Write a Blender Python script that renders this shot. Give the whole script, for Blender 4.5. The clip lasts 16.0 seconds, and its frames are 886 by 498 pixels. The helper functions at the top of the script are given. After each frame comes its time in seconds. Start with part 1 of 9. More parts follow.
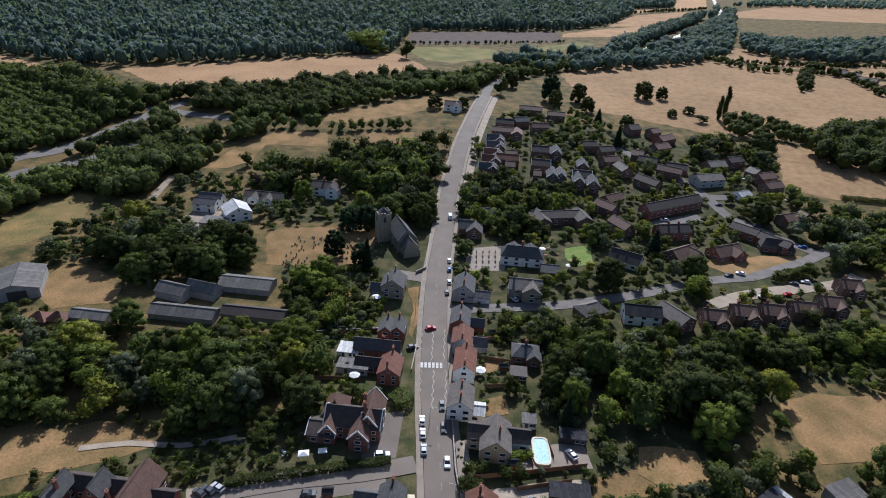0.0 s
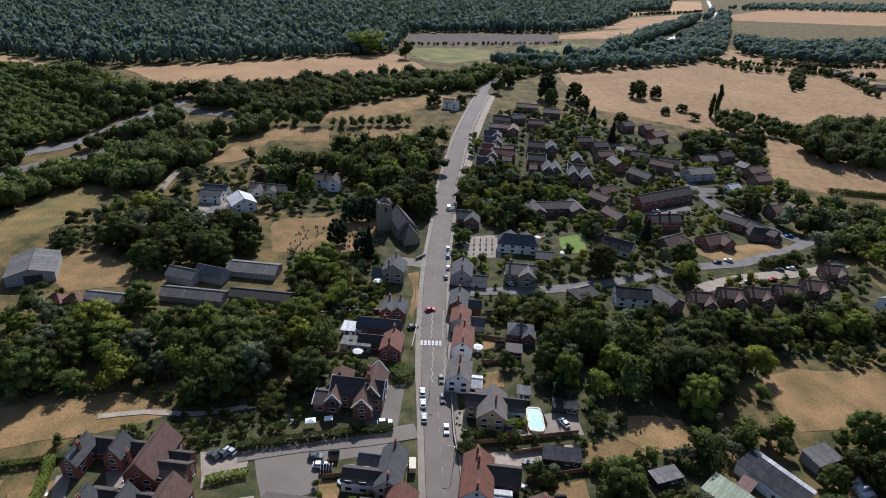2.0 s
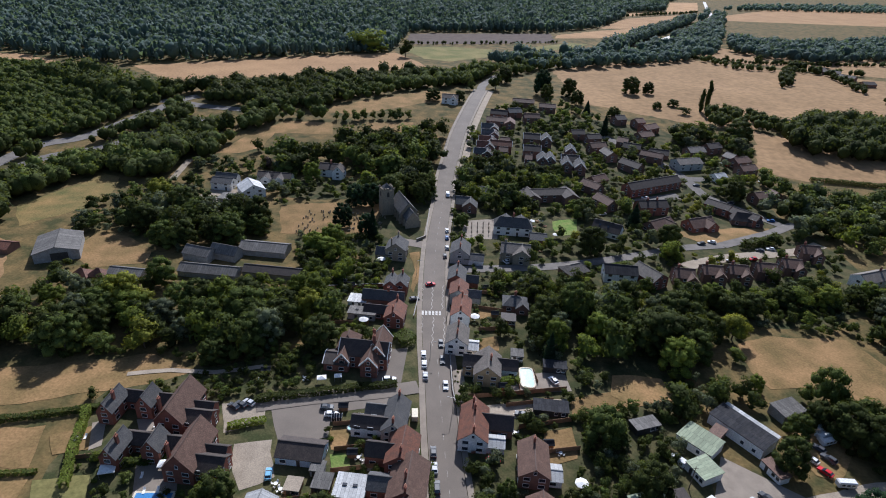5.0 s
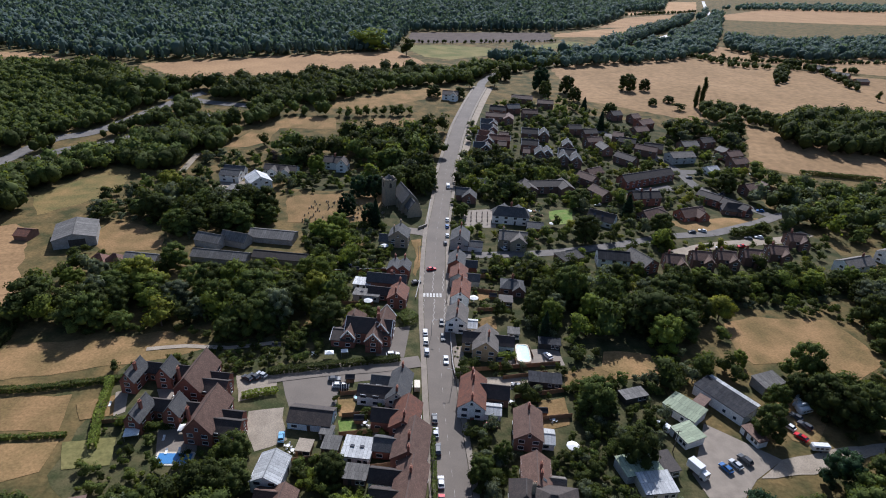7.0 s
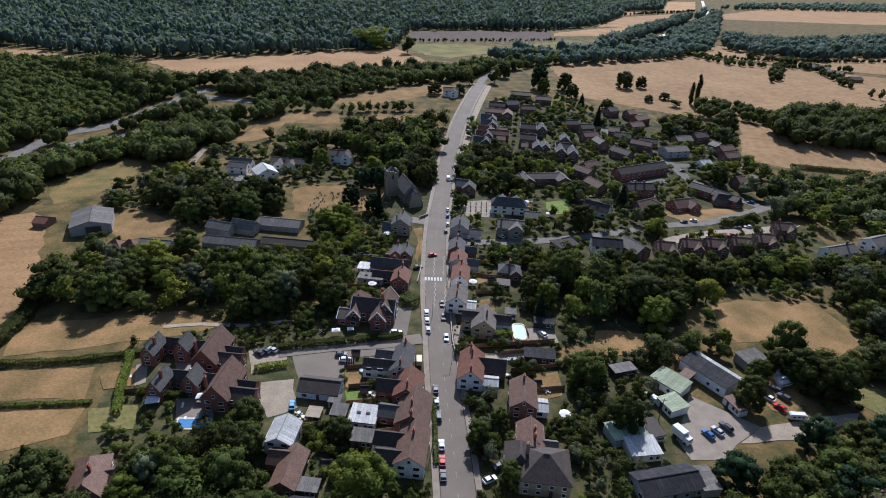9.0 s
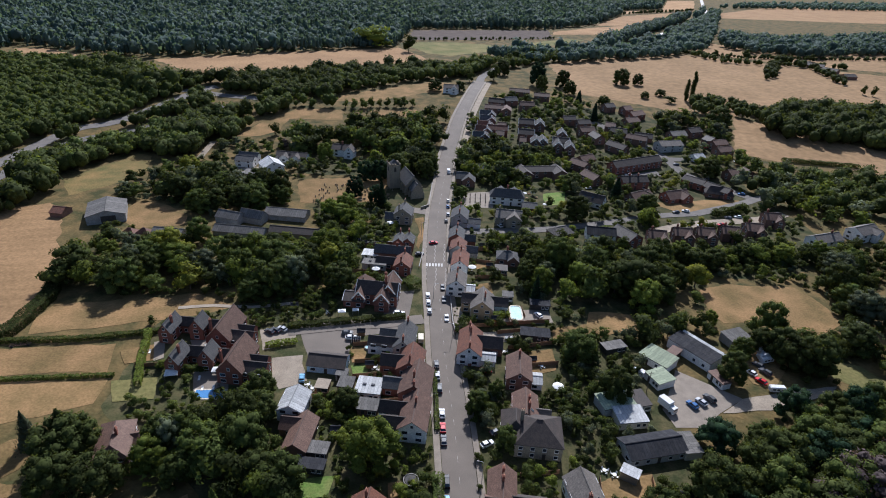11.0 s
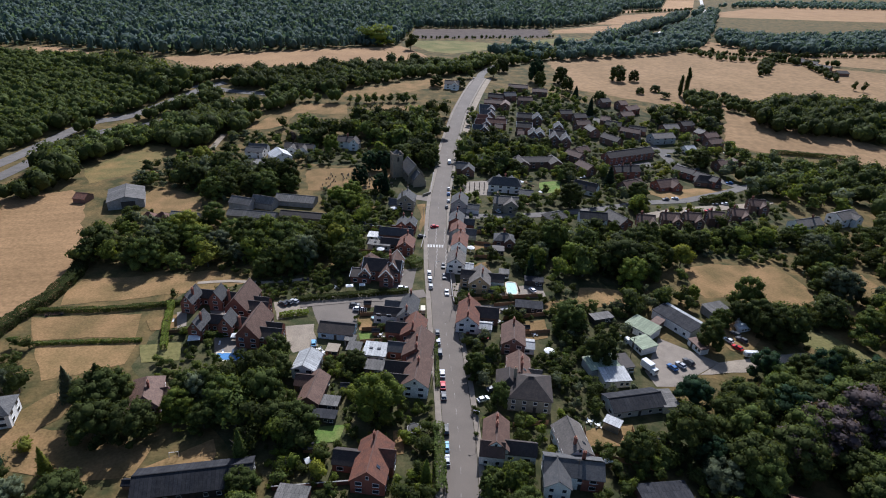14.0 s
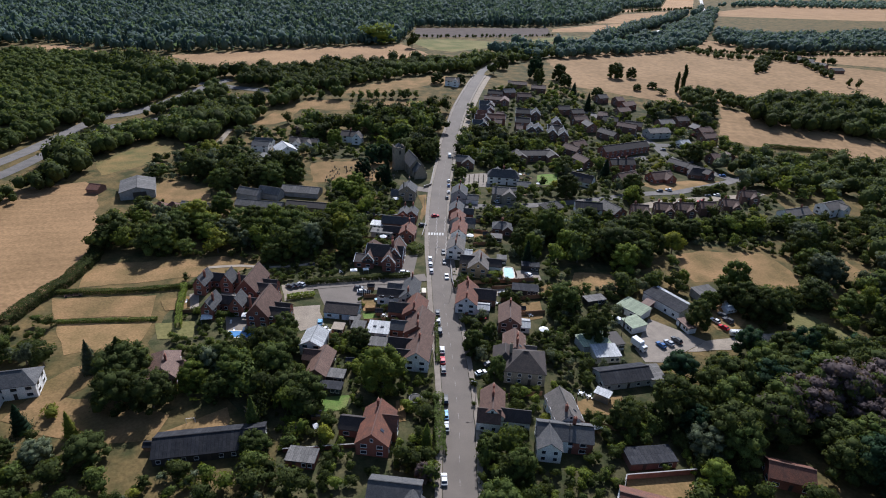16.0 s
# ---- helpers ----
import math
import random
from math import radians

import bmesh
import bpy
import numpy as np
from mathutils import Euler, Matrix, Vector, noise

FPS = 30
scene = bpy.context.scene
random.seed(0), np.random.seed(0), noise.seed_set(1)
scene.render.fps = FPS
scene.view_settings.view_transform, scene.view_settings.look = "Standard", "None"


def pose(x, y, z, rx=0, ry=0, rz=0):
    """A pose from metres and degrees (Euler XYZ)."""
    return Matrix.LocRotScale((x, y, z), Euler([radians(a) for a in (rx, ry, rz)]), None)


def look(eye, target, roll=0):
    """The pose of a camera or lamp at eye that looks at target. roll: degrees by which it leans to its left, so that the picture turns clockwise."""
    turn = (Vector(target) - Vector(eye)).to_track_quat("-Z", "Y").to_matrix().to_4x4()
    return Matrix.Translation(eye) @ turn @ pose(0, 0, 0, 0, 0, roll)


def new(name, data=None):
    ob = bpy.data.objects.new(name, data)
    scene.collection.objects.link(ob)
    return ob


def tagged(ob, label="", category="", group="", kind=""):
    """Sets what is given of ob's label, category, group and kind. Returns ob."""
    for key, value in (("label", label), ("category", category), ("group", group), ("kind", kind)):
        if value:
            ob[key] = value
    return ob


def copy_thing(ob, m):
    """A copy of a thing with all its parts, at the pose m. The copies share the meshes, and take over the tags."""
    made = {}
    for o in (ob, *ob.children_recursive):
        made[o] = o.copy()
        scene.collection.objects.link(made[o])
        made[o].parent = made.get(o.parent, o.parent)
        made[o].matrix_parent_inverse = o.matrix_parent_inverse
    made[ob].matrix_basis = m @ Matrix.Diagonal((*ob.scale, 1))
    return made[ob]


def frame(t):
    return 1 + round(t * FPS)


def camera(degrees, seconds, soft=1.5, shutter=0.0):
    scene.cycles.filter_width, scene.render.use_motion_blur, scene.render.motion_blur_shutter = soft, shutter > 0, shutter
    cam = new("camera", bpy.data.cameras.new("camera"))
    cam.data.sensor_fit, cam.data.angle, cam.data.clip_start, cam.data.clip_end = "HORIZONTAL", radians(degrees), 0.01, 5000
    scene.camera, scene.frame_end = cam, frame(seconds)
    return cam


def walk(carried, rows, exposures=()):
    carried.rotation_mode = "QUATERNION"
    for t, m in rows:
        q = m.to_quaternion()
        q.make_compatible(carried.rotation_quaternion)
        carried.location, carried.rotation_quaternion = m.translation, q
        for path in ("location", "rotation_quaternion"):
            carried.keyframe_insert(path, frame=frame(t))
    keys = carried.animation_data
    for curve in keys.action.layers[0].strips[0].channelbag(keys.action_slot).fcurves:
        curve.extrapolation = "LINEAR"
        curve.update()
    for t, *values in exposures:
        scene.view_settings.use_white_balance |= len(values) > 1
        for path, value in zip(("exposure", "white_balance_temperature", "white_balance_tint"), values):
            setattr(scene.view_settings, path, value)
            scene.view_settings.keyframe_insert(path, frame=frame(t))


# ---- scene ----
# A drone backs away over a village street on a sunny day.
cam = camera(73.7, 16.0, soft=1.0)
ROWS = [
    (0.0, 0.003, -0.157, 129.996, 1.772, -27.647, -3.014),
    (0.5, 0.049, -3.353, 129.43, 1.695, -27.533, -3.012),
    (1.0, 0.126, -6.442, 128.868, 1.657, -27.424, -3.01),
    (1.5, 0.216, -9.411, 128.43, 1.626, -27.351, -2.995),
    (2.0, 0.276, -12.466, 128.046, 1.588, -27.274, -3.003),
    (2.5, 0.286, -15.551, 127.702, 1.569, -27.215, -3.03),
    (3.0, 0.356, -18.701, 127.437, 1.541, -27.166, -3.036),
    (3.5, 0.439, -21.901, 127.245, 1.521, -27.13, -3.025),
    (4.0, 0.576, -25.117, 127.112, 1.508, -27.106, -3.011),
    (6.5, 1.077, -41.471, 126.794, 1.498, -27.07, -2.921),
    (7.0, 1.2, -44.776, 126.795, 1.511, -27.066, -2.896),
    (7.5, 1.3, -48.031, 126.751, 1.527, -27.076, -2.895),
    (8.0, 1.383, -51.286, 126.804, 1.547, -27.084, -2.9),
    (8.5, 1.447, -54.571, 126.787, 1.547, -27.079, -2.891),
    (9.0, 1.532, -57.848, 126.78, 1.575, -27.075, -2.911),
    (11.5, 2.15, -73.932, 127.038, 1.627, -27.094, -2.804),
    (12.0, 2.306, -77.124, 127.026, 1.645, -27.075, -2.795),
    (12.5, 2.544, -80.335, 127.024, 1.681, -27.066, -2.781),
    (13.0, 2.774, -83.522, 127.056, 1.703, -27.059, -2.751),
    (13.5, 2.933, -86.628, 127.056, 1.739, -27.073, -2.734),
    (14.0, 3.155, -89.754, 127.006, 1.751, -27.061, -2.698),
    (14.5, 3.42, -92.864, 126.882, 1.789, -27.061, -2.675),
    (15.0, 3.674, -95.959, 126.766, 1.817, -27.05, -2.637),
    (15.5, 3.901, -99.099, 126.616, 1.837, -27.041, -2.63),
    (16.0, 4.122, -102.181, 126.531, 1.859, -27.048, -2.611),
]
EXPOSURE = 0.26
walk(cam, [(t, pose(x, y, z, 90 + pitch, roll, yaw)) for t, x, y, z, yaw, pitch, roll in ROWS], [(0.0, EXPOSURE, 5500, 14), (16.0, EXPOSURE, 5500, 14)])

# ---- sky and sun ----
SUN_TURN, SUN_UP = 6.0, 40.0          # degrees clockwise from +y, and above the ground
world = bpy.data.worlds.new("world")
scene.world = world
world.use_nodes = True
wn = world.node_tree.nodes
sky = wn.new("ShaderNodeTexSky")
sky.sky_type, sky.sun_disc = "NISHITA", False
sky.sun_elevation, sky.sun_rotation = radians(SUN_UP), radians(SUN_TURN)
sky.air_density, sky.dust_density = 1.0, 1.5
wn["Background"].inputs[1].default_value = 0.078
world.node_tree.links.new(sky.outputs[0], wn["Background"].inputs[0])
sun = new("sun", bpy.data.lights.new("sun", "SUN"))
sun.data.energy, sun.data.angle, sun.data.color = 5.0, radians(0.6), (1.0, 0.94, 0.85)
a, e = radians(SUN_TURN), radians(SUN_UP)
sun.matrix_world = look((0, 0, 0), (-math.sin(a) * math.cos(e), -math.cos(a) * math.cos(e), -math.sin(e)))

# ---- materials ----
def mat(name, c1, c2=None, rough=0.8, size=2.0, fine=0.25, bump=0.3, metal=0.0, vary=0.12, mid=0.5, spec=0.5, rows=0.0):
    """Two colours mixed at two scales (metres), grain, bump, and a shift from object to object."""
    m = bpy.data.materials.new(name)
    m.use_nodes = True
    t = m.node_tree
    n, k = t.nodes, t.links
    p = n["Principled BSDF"]
    p.inputs["Roughness"].default_value, p.inputs["Metallic"].default_value = rough, metal
    p.inputs["Specular IOR Level"].default_value = spec
    co = n.new("ShaderNodeTexCoord")
    big, small = n.new("ShaderNodeTexNoise"), n.new("ShaderNodeTexNoise")
    big.inputs["Scale"].default_value, big.inputs["Detail"].default_value = 1.0 / size, 5.0
    small.inputs["Scale"].default_value, small.inputs["Detail"].default_value = 1.0 / fine, 3.0
    for q in (big, small):
        k.new(co.outputs["Object"], q.inputs["Vector"])
    ramp = n.new("ShaderNodeMapRange")
    ramp.inputs[1].default_value, ramp.inputs[2].default_value = mid - 0.16, mid + 0.16
    k.new(big.outputs[0], ramp.inputs[0])
    mix = n.new("ShaderNodeMix")
    mix.data_type = "RGBA"
    mix.inputs[6].default_value, mix.inputs[7].default_value = (*c1, 1), (*(c2 or c1), 1)
    k.new(ramp.outputs[0], mix.inputs[0])
    hsv = n.new("ShaderNodeHueSaturation")
    k.new(mix.outputs[2], hsv.inputs["Color"])
    info = n.new("ShaderNodeObjectInfo")
    v = n.new("ShaderNodeMapRange")
    v.inputs[3].default_value, v.inputs[4].default_value = 1 - vary, 1 + vary
    k.new(info.outputs["Random"], v.inputs[0])
    g = n.new("ShaderNodeMapRange")
    g.inputs[1].default_value, g.inputs[2].default_value = 0.3, 0.7
    g.inputs[3].default_value, g.inputs[4].default_value = 0.8, 1.2
    k.new(small.outputs[0], g.inputs[0])
    mul = n.new("ShaderNodeMath")
    mul.operation = "MULTIPLY"
    k.new(v.outputs[0], mul.inputs[0])
    k.new(g.outputs[0], mul.inputs[1])
    last = mul.outputs[0]
    if rows:                                   # drilled or mown rows across a field
        turn = n.new("ShaderNodeMapping")
        turn.inputs["Rotation"].default_value = (0, 0, 1.25)
        wave = n.new("ShaderNodeTexWave")
        wave.inputs["Scale"].default_value, wave.inputs["Distortion"].default_value = 0.314 / rows, 1.2
        wave.inputs["Detail Scale"].default_value = 0.3
        k.new(co.outputs["Object"], turn.inputs["Vector"])
        k.new(turn.outputs[0], wave.inputs["Vector"])
        wr = n.new("ShaderNodeMapRange")
        wr.inputs[3].default_value, wr.inputs[4].default_value = 0.95, 1.04
        k.new(wave.outputs["Fac"], wr.inputs[0])
        m2 = n.new("ShaderNodeMath")
        m2.operation = "MULTIPLY"
        k.new(last, m2.inputs[0])
        k.new(wr.outputs[0], m2.inputs[1])
        last = m2.outputs[0]
    k.new(last, hsv.inputs["Value"])
    k.new(hsv.outputs[0], p.inputs["Base Color"])
    b = n.new("ShaderNodeBump")
    b.inputs["Strength"].default_value, b.inputs["Distance"].default_value = bump, fine * 0.3
    k.new(small.outputs[0], b.inputs["Height"])
    k.new(b.outputs[0], p.inputs["Normal"])
    return m


def leaf_mat(name, c1, c2, size=4.0, through_leaf=0.38, spread=0.38, rough=0.8, gloss=0.08):
    """Foliage: a colour for each clump, light through the leaves, a shift from tree to tree."""
    m = mat(name, c1, c2, rough=rough, size=size, fine=0.5, bump=0.0, vary=0.28, spec=gloss)
    t = m.node_tree
    n, k = t.nodes, t.links
    p = n["Principled BSDF"]
    hsv = p.inputs["Base Color"].links[0].from_node
    geo = n.new("ShaderNodeNewGeometry")
    r = n.new("ShaderNodeMapRange")
    r.inputs[3].default_value, r.inputs[4].default_value = 1.0 - spread, 1.0 + spread
    k.new(geo.outputs["Random Per Island"], r.inputs[0])
    mul = n.new("ShaderNodeMath")
    mul.operation = "MULTIPLY"
    k.new(hsv.inputs["Value"].links[0].from_socket, mul.inputs[0])
    k.new(r.outputs[0], mul.inputs[1])
    k.new(mul.outputs[0], hsv.inputs["Value"])
    tr = n.new("ShaderNodeBsdfTranslucent")
    warm = n.new("ShaderNodeMix")              # what passes through a leaf is yellower than what it throws back
    warm.data_type, warm.blend_type = "RGBA", "MULTIPLY"
    warm.inputs[0].default_value, warm.inputs[7].default_value = 1.0, (1.35, 1.25, 0.6, 1)
    k.new(hsv.outputs[0], warm.inputs[6])
    k.new(warm.outputs[2], tr.inputs[0])
    mix = n.new("ShaderNodeMixShader")
    mix.inputs[0].default_value = through_leaf
    k.new(p.outputs[0], mix.inputs[1])
    k.new(tr.outputs[0], mix.inputs[2])
    k.new(mix.outputs[0], n["Material Output"].inputs[0])
    return m


def tile_mat(name, c1, c2, row=0.3, rough=0.75, spec=0.4, wide=0.0):
    """Roof covering: courses of tiles or slates on the roof's own u (along) and v (up the slope), weathered."""
    m = mat(name, c1, c2, rough=rough, size=1.6, fine=0.3, bump=0.15, vary=0.15, spec=spec)
    t = m.node_tree
    n, k = t.nodes, t.links
    p = n["Principled BSDF"]
    hsv = p.inputs["Base Color"].links[0].from_node
    uv = n.new("ShaderNodeUVMap")
    br = n.new("ShaderNodeTexBrick")
    br.inputs["Scale"].default_value = 1.0
    br.inputs["Brick Width"].default_value, br.inputs["Row Height"].default_value = wide or row * 0.9, row
    br.inputs["Mortar Size"].default_value = min(0.05, row * 0.07)
    br.inputs["Color1"].default_value, br.inputs["Color2"].default_value = (0.78, 0.78, 0.78, 1), (1.1, 1.1, 1.1, 1)
    br.inputs["Mortar"].default_value = (0.5, 0.5, 0.5, 1)
    k.new(uv.outputs[0], br.inputs["Vector"])
    mul = n.new("ShaderNodeMix")
    mul.data_type, mul.blend_type = "RGBA", "MULTIPLY"
    mul.inputs[0].default_value = 1.0
    k.new(hsv.outputs[0], mul.inputs[6])
    k.new(br.outputs[0], mul.inputs[7])
    k.new(mul.outputs[2], p.inputs["Base Color"])
    return m


M = {
    "turf": mat("turf", (0.052, 0.052, 0.020), (0.165, 0.112, 0.046), mid=0.50, size=9, fine=1.2, rough=0.95, bump=0.5, spec=0.1),
    "stubble": mat("stubble", (0.385, 0.24, 0.122), (0.30, 0.185, 0.094), size=30, fine=2.0, rough=0.95, bump=0.3, spec=0.1, rows=7.0),
    "dry_grass": mat("dry_grass", (0.28, 0.172, 0.078), (0.150, 0.106, 0.043), size=11, fine=0.8, rough=0.95, bump=0.4, spec=0.1),
    "bleached": mat("bleached", (0.30, 0.192, 0.098), (0.235, 0.150, 0.074), size=70, fine=5.0, rough=0.95, bump=0.1, spec=0.1),
    "tan_field": mat("tan_field", (0.305, 0.188, 0.092), (0.235, 0.146, 0.070), size=26, fine=1.5, rough=0.95, bump=0.3, spec=0.1, rows=7.0),
    "pasture": mat("pasture", (0.21, 0.175, 0.07), (0.115, 0.12, 0.04), size=18, fine=1.2, rough=0.95, bump=0.4, spec=0.1),
    "ragwort": mat("ragwort", (0.28, 0.24, 0.035), (0.19, 0.19, 0.045), size=6, fine=0.9, rough=0.95, bump=0.4, spec=0.1),
    "rough_grass": mat("rough_grass", (0.27, 0.180, 0.072), (0.115, 0.112, 0.040), size=13, fine=0.9, rough=0.95, bump=0.4, spec=0.1),
    "garden": mat("garden", (0.040, 0.046, 0.018), (0.105, 0.088, 0.042), mid=0.54, size=5, fine=0.7, rough=0.95, bump=0.5, spec=0.1),
    "lawn": mat("lawn", (0.10, 0.17, 0.035), (0.17, 0.19, 0.06), size=4, fine=0.5, rough=0.95, bump=0.3, spec=0.1),
    "plough": mat("plough", (0.085, 0.065, 0.055), (0.11, 0.085, 0.07), size=12, fine=1.0, rough=0.95, spec=0.1),
    "asphalt": mat("asphalt", (0.140, 0.117, 0.095), (0.172, 0.143, 0.116), size=9, fine=0.09, rough=0.85, bump=0.15, spec=0.3),
    "old_asphalt": mat("old_asphalt", (0.165, 0.148, 0.132), (0.122, 0.111, 0.10), size=5, fine=0.1, rough=0.9, bump=0.2, spec=0.25),
    "concrete": mat("concrete", (0.40, 0.38, 0.35), (0.34, 0.32, 0.30), size=14, fine=1.0, rough=0.6, bump=0.1, spec=0.5),
    "gravel": mat("gravel", (0.33, 0.275, 0.21), (0.26, 0.215, 0.165), size=4, fine=0.3, rough=0.95, bump=0.5, spec=0.15),
    "paving": mat("paving", (0.25, 0.208, 0.162), (0.195, 0.160, 0.125), size=3, fine=0.12, rough=0.9, bump=0.2),
    "kerb": mat("kerb", (0.33, 0.31, 0.28), (0.26, 0.24, 0.22), size=1, fine=0.2),
    "line": mat("line", (0.60, 0.58, 0.54), (0.30, 0.28, 0.25), size=0.8, fine=0.15, rough=0.7, bump=0.1),
    "worn_line": mat("worn_line", (0.42, 0.39, 0.35), (0.17, 0.145, 0.12), size=1.2, fine=0.15, rough=0.8, bump=0.1),
    "brick": mat("brick", (0.27, 0.095, 0.06), (0.20, 0.075, 0.05), size=1.5, fine=0.12, rough=0.9),
    "brown_brick": mat("brown_brick", (0.19, 0.10, 0.07), (0.14, 0.08, 0.06), size=1.5, fine=0.12, rough=0.9),
    "yellow_brick": mat("yellow_brick", (0.46, 0.33, 0.18), (0.38, 0.26, 0.14), size=1.5, fine=0.12, rough=0.9),
    "stone": mat("stone", (0.30, 0.25, 0.18), (0.22, 0.19, 0.14), size=0.9, fine=0.2, rough=0.95, bump=0.6),
    "white": mat("white", (0.78, 0.77, 0.74), (0.70, 0.68, 0.64), size=2, fine=0.3, rough=0.8, bump=0.1, vary=0.05),
    "cream": mat("cream", (0.62, 0.56, 0.44), (0.55, 0.49, 0.38), size=2, fine=0.3, rough=0.85, bump=0.1, vary=0.08),
    "grey_render": mat("grey_render", (0.40, 0.40, 0.37), (0.33, 0.32, 0.30), size=2, fine=0.3, rough=0.9, bump=0.1),
    "blue_render": mat("blue_render", (0.42, 0.52, 0.62), (0.36, 0.45, 0.55), size=2, fine=0.3, rough=0.8, bump=0.1),
    "tin_wall": mat("tin_wall", (0.30, 0.30, 0.29), (0.22, 0.21, 0.20), size=1.5, fine=0.3, rough=0.6),
    "black_wood": mat("black_wood", (0.03, 0.028, 0.026), (0.05, 0.045, 0.04), size=1, fine=0.15, rough=0.8),
    "fence_wood": mat("fence_wood", (0.28, 0.15, 0.075), (0.20, 0.11, 0.06), size=1, fine=0.15, rough=0.85),
    "timber": mat("timber", (0.045, 0.035, 0.03), (0.06, 0.05, 0.04), size=1, fine=0.1),
    "slate": tile_mat("slate", (0.078, 0.078, 0.080), (0.112, 0.107, 0.102), 0.3, rough=0.75, spec=0.3),
    # Dark roofs' own tiles, also the painted shade of the inn's east-west roofs.
    "dark_tile": tile_mat("dark_tile", (0.046, 0.036, 0.031), (0.070, 0.052, 0.043), 0.3),
    "brown_tile": tile_mat("brown_tile", (0.118, 0.064, 0.044), (0.160, 0.092, 0.064), 0.3),
    "red_tile": tile_mat("red_tile", (0.205, 0.078, 0.043), (0.135, 0.060, 0.038), 0.28),
    "grey_tile": tile_mat("grey_tile", (0.118, 0.102, 0.087), (0.165, 0.143, 0.122), 0.35),
    "tin_roof": tile_mat("tin_roof", (0.118, 0.111, 0.102), (0.165, 0.154, 0.142), 30.0, wide=1.0, rough=0.85, spec=0.25),
    "green_felt": tile_mat("green_felt", (0.33, 0.37, 0.25), (0.27, 0.31, 0.21), 30.0, wide=1.0, rough=0.9),
    "black_tin": tile_mat("black_tin", (0.03, 0.031, 0.036), (0.05, 0.049, 0.052), 30.0, wide=1.0, rough=0.9, spec=0.15),
    "white_roof": tile_mat("white_roof", (0.55, 0.55, 0.54), (0.44, 0.44, 0.43), 30.0, wide=1.0, rough=0.8, spec=0.3),
    "glass": mat("glass", (0.03, 0.035, 0.045), None, rough=0.06, bump=0.0, vary=0.3, spec=0.8),
    "pot": mat("pot", (0.42, 0.21, 0.12), (0.34, 0.17, 0.1), size=0.3),
    "bark": mat("bark", (0.10, 0.075, 0.055), (0.15, 0.115, 0.085), size=0.6, fine=0.1, rough=0.95, bump=0.8),
    "leaf_dark": leaf_mat("leaf_dark", (0.046, 0.060, 0.018), (0.070, 0.083, 0.023)),
    "leaf_mid": leaf_mat("leaf_mid", (0.066, 0.092, 0.024), (0.102, 0.121, 0.032)),
    "leaf_bright": leaf_mat("leaf_bright", (0.112, 0.148, 0.026), (0.155, 0.180, 0.036)),
    "leaf_yellow": leaf_mat("leaf_yellow", (0.17, 0.19, 0.028), (0.22, 0.215, 0.045)),
    "leaf_grey": leaf_mat("leaf_grey", (0.095, 0.115, 0.065), (0.135, 0.15, 0.09)),
    # Copper leaves, base colour greyed and lifted to put their sheen into it.
    "leaf_copper": leaf_mat("leaf_copper", (0.095, 0.068, 0.066), (0.135, 0.104, 0.098), rough=0.75, gloss=0.2),
    "leaf_pine": leaf_mat("leaf_pine", (0.017, 0.037, 0.019), (0.030, 0.052, 0.024)),
    # Far woods: conifer blue-green, paled and blued to put haze into the colour.
    "leaf_hazed": leaf_mat("leaf_hazed", (0.088, 0.138, 0.118), (0.112, 0.162, 0.134), size=60, through_leaf=0.4, spread=0.2, rough=0.85, gloss=0.3),
    "tyre": mat("tyre", (0.02, 0.02, 0.02), rough=0.9),
    "rim": mat("rim", (0.45, 0.45, 0.46), rough=0.35, metal=0.8, bump=0.0),
    "lamp_lens": mat("lamp_lens", (0.75, 0.75, 0.72), rough=0.15, bump=0.0),
    "tail_lens": mat("tail_lens", (0.45, 0.02, 0.02), rough=0.2, bump=0.0),
    "water": mat("water", (0.42, 0.66, 0.70), (0.50, 0.72, 0.74), size=2, fine=0.6, rough=0.08, bump=0.1),
    "steel": mat("steel", (0.32, 0.33, 0.33), rough=0.4, metal=0.7, bump=0.05),
    "canvas": mat("canvas", (0.80, 0.79, 0.76), (0.70, 0.69, 0.66), size=0.8, fine=0.2),
    "plastic_blue": mat("plastic_blue", (0.05, 0.22, 0.50), rough=0.4, bump=0.05),
}
PAINT = {k: mat("paint_" + k, c, rough=0.4, bump=0.0, vary=0.04, spec=0.12) for k, c in (
    ("white", (0.70, 0.70, 0.69)), ("silver", (0.45, 0.46, 0.47)), ("grey", (0.075, 0.078, 0.085)), ("black", (0.018, 0.018, 0.02)),
    ("blue", (0.04, 0.12, 0.30)), ("red", (0.48, 0.02, 0.03)), ("pale_blue", (0.20, 0.42, 0.62)), ("tan", (0.50, 0.44, 0.32)))}


# ---- mesh helpers ----
def smooth_step(a, b, v):
    u = min(1.0, max(0.0, (v - a) / (b - a)))
    return u * u * (3 - 2 * u)


def ground_z(x, y):
    """The land: level in the village, rising to a low terrace north of it."""
    return 12.0 * smooth_step(270, 500, y)


TAKEN = {}                                  # built-on ground, in squares of 20 m


def take(x, y, r):
    for i in range(int((x - r) // 20), int((x + r) // 20) + 1):
        for j in range(int((y - r) // 20), int((y + r) // 20) + 1):
            TAKEN.setdefault((i, j), []).append((x, y, r))


def is_free(x, y, r):
    for i in range(int((x - r) // 20), int((x + r) // 20) + 1):
        for j in range(int((y - r) // 20), int((y + r) // 20) + 1):
            for a, b, q in TAKEN.get((i, j), ()):
                if (a - x) ** 2 + (b - y) ** 2 < (q + r) ** 2:
                    return False
    return True


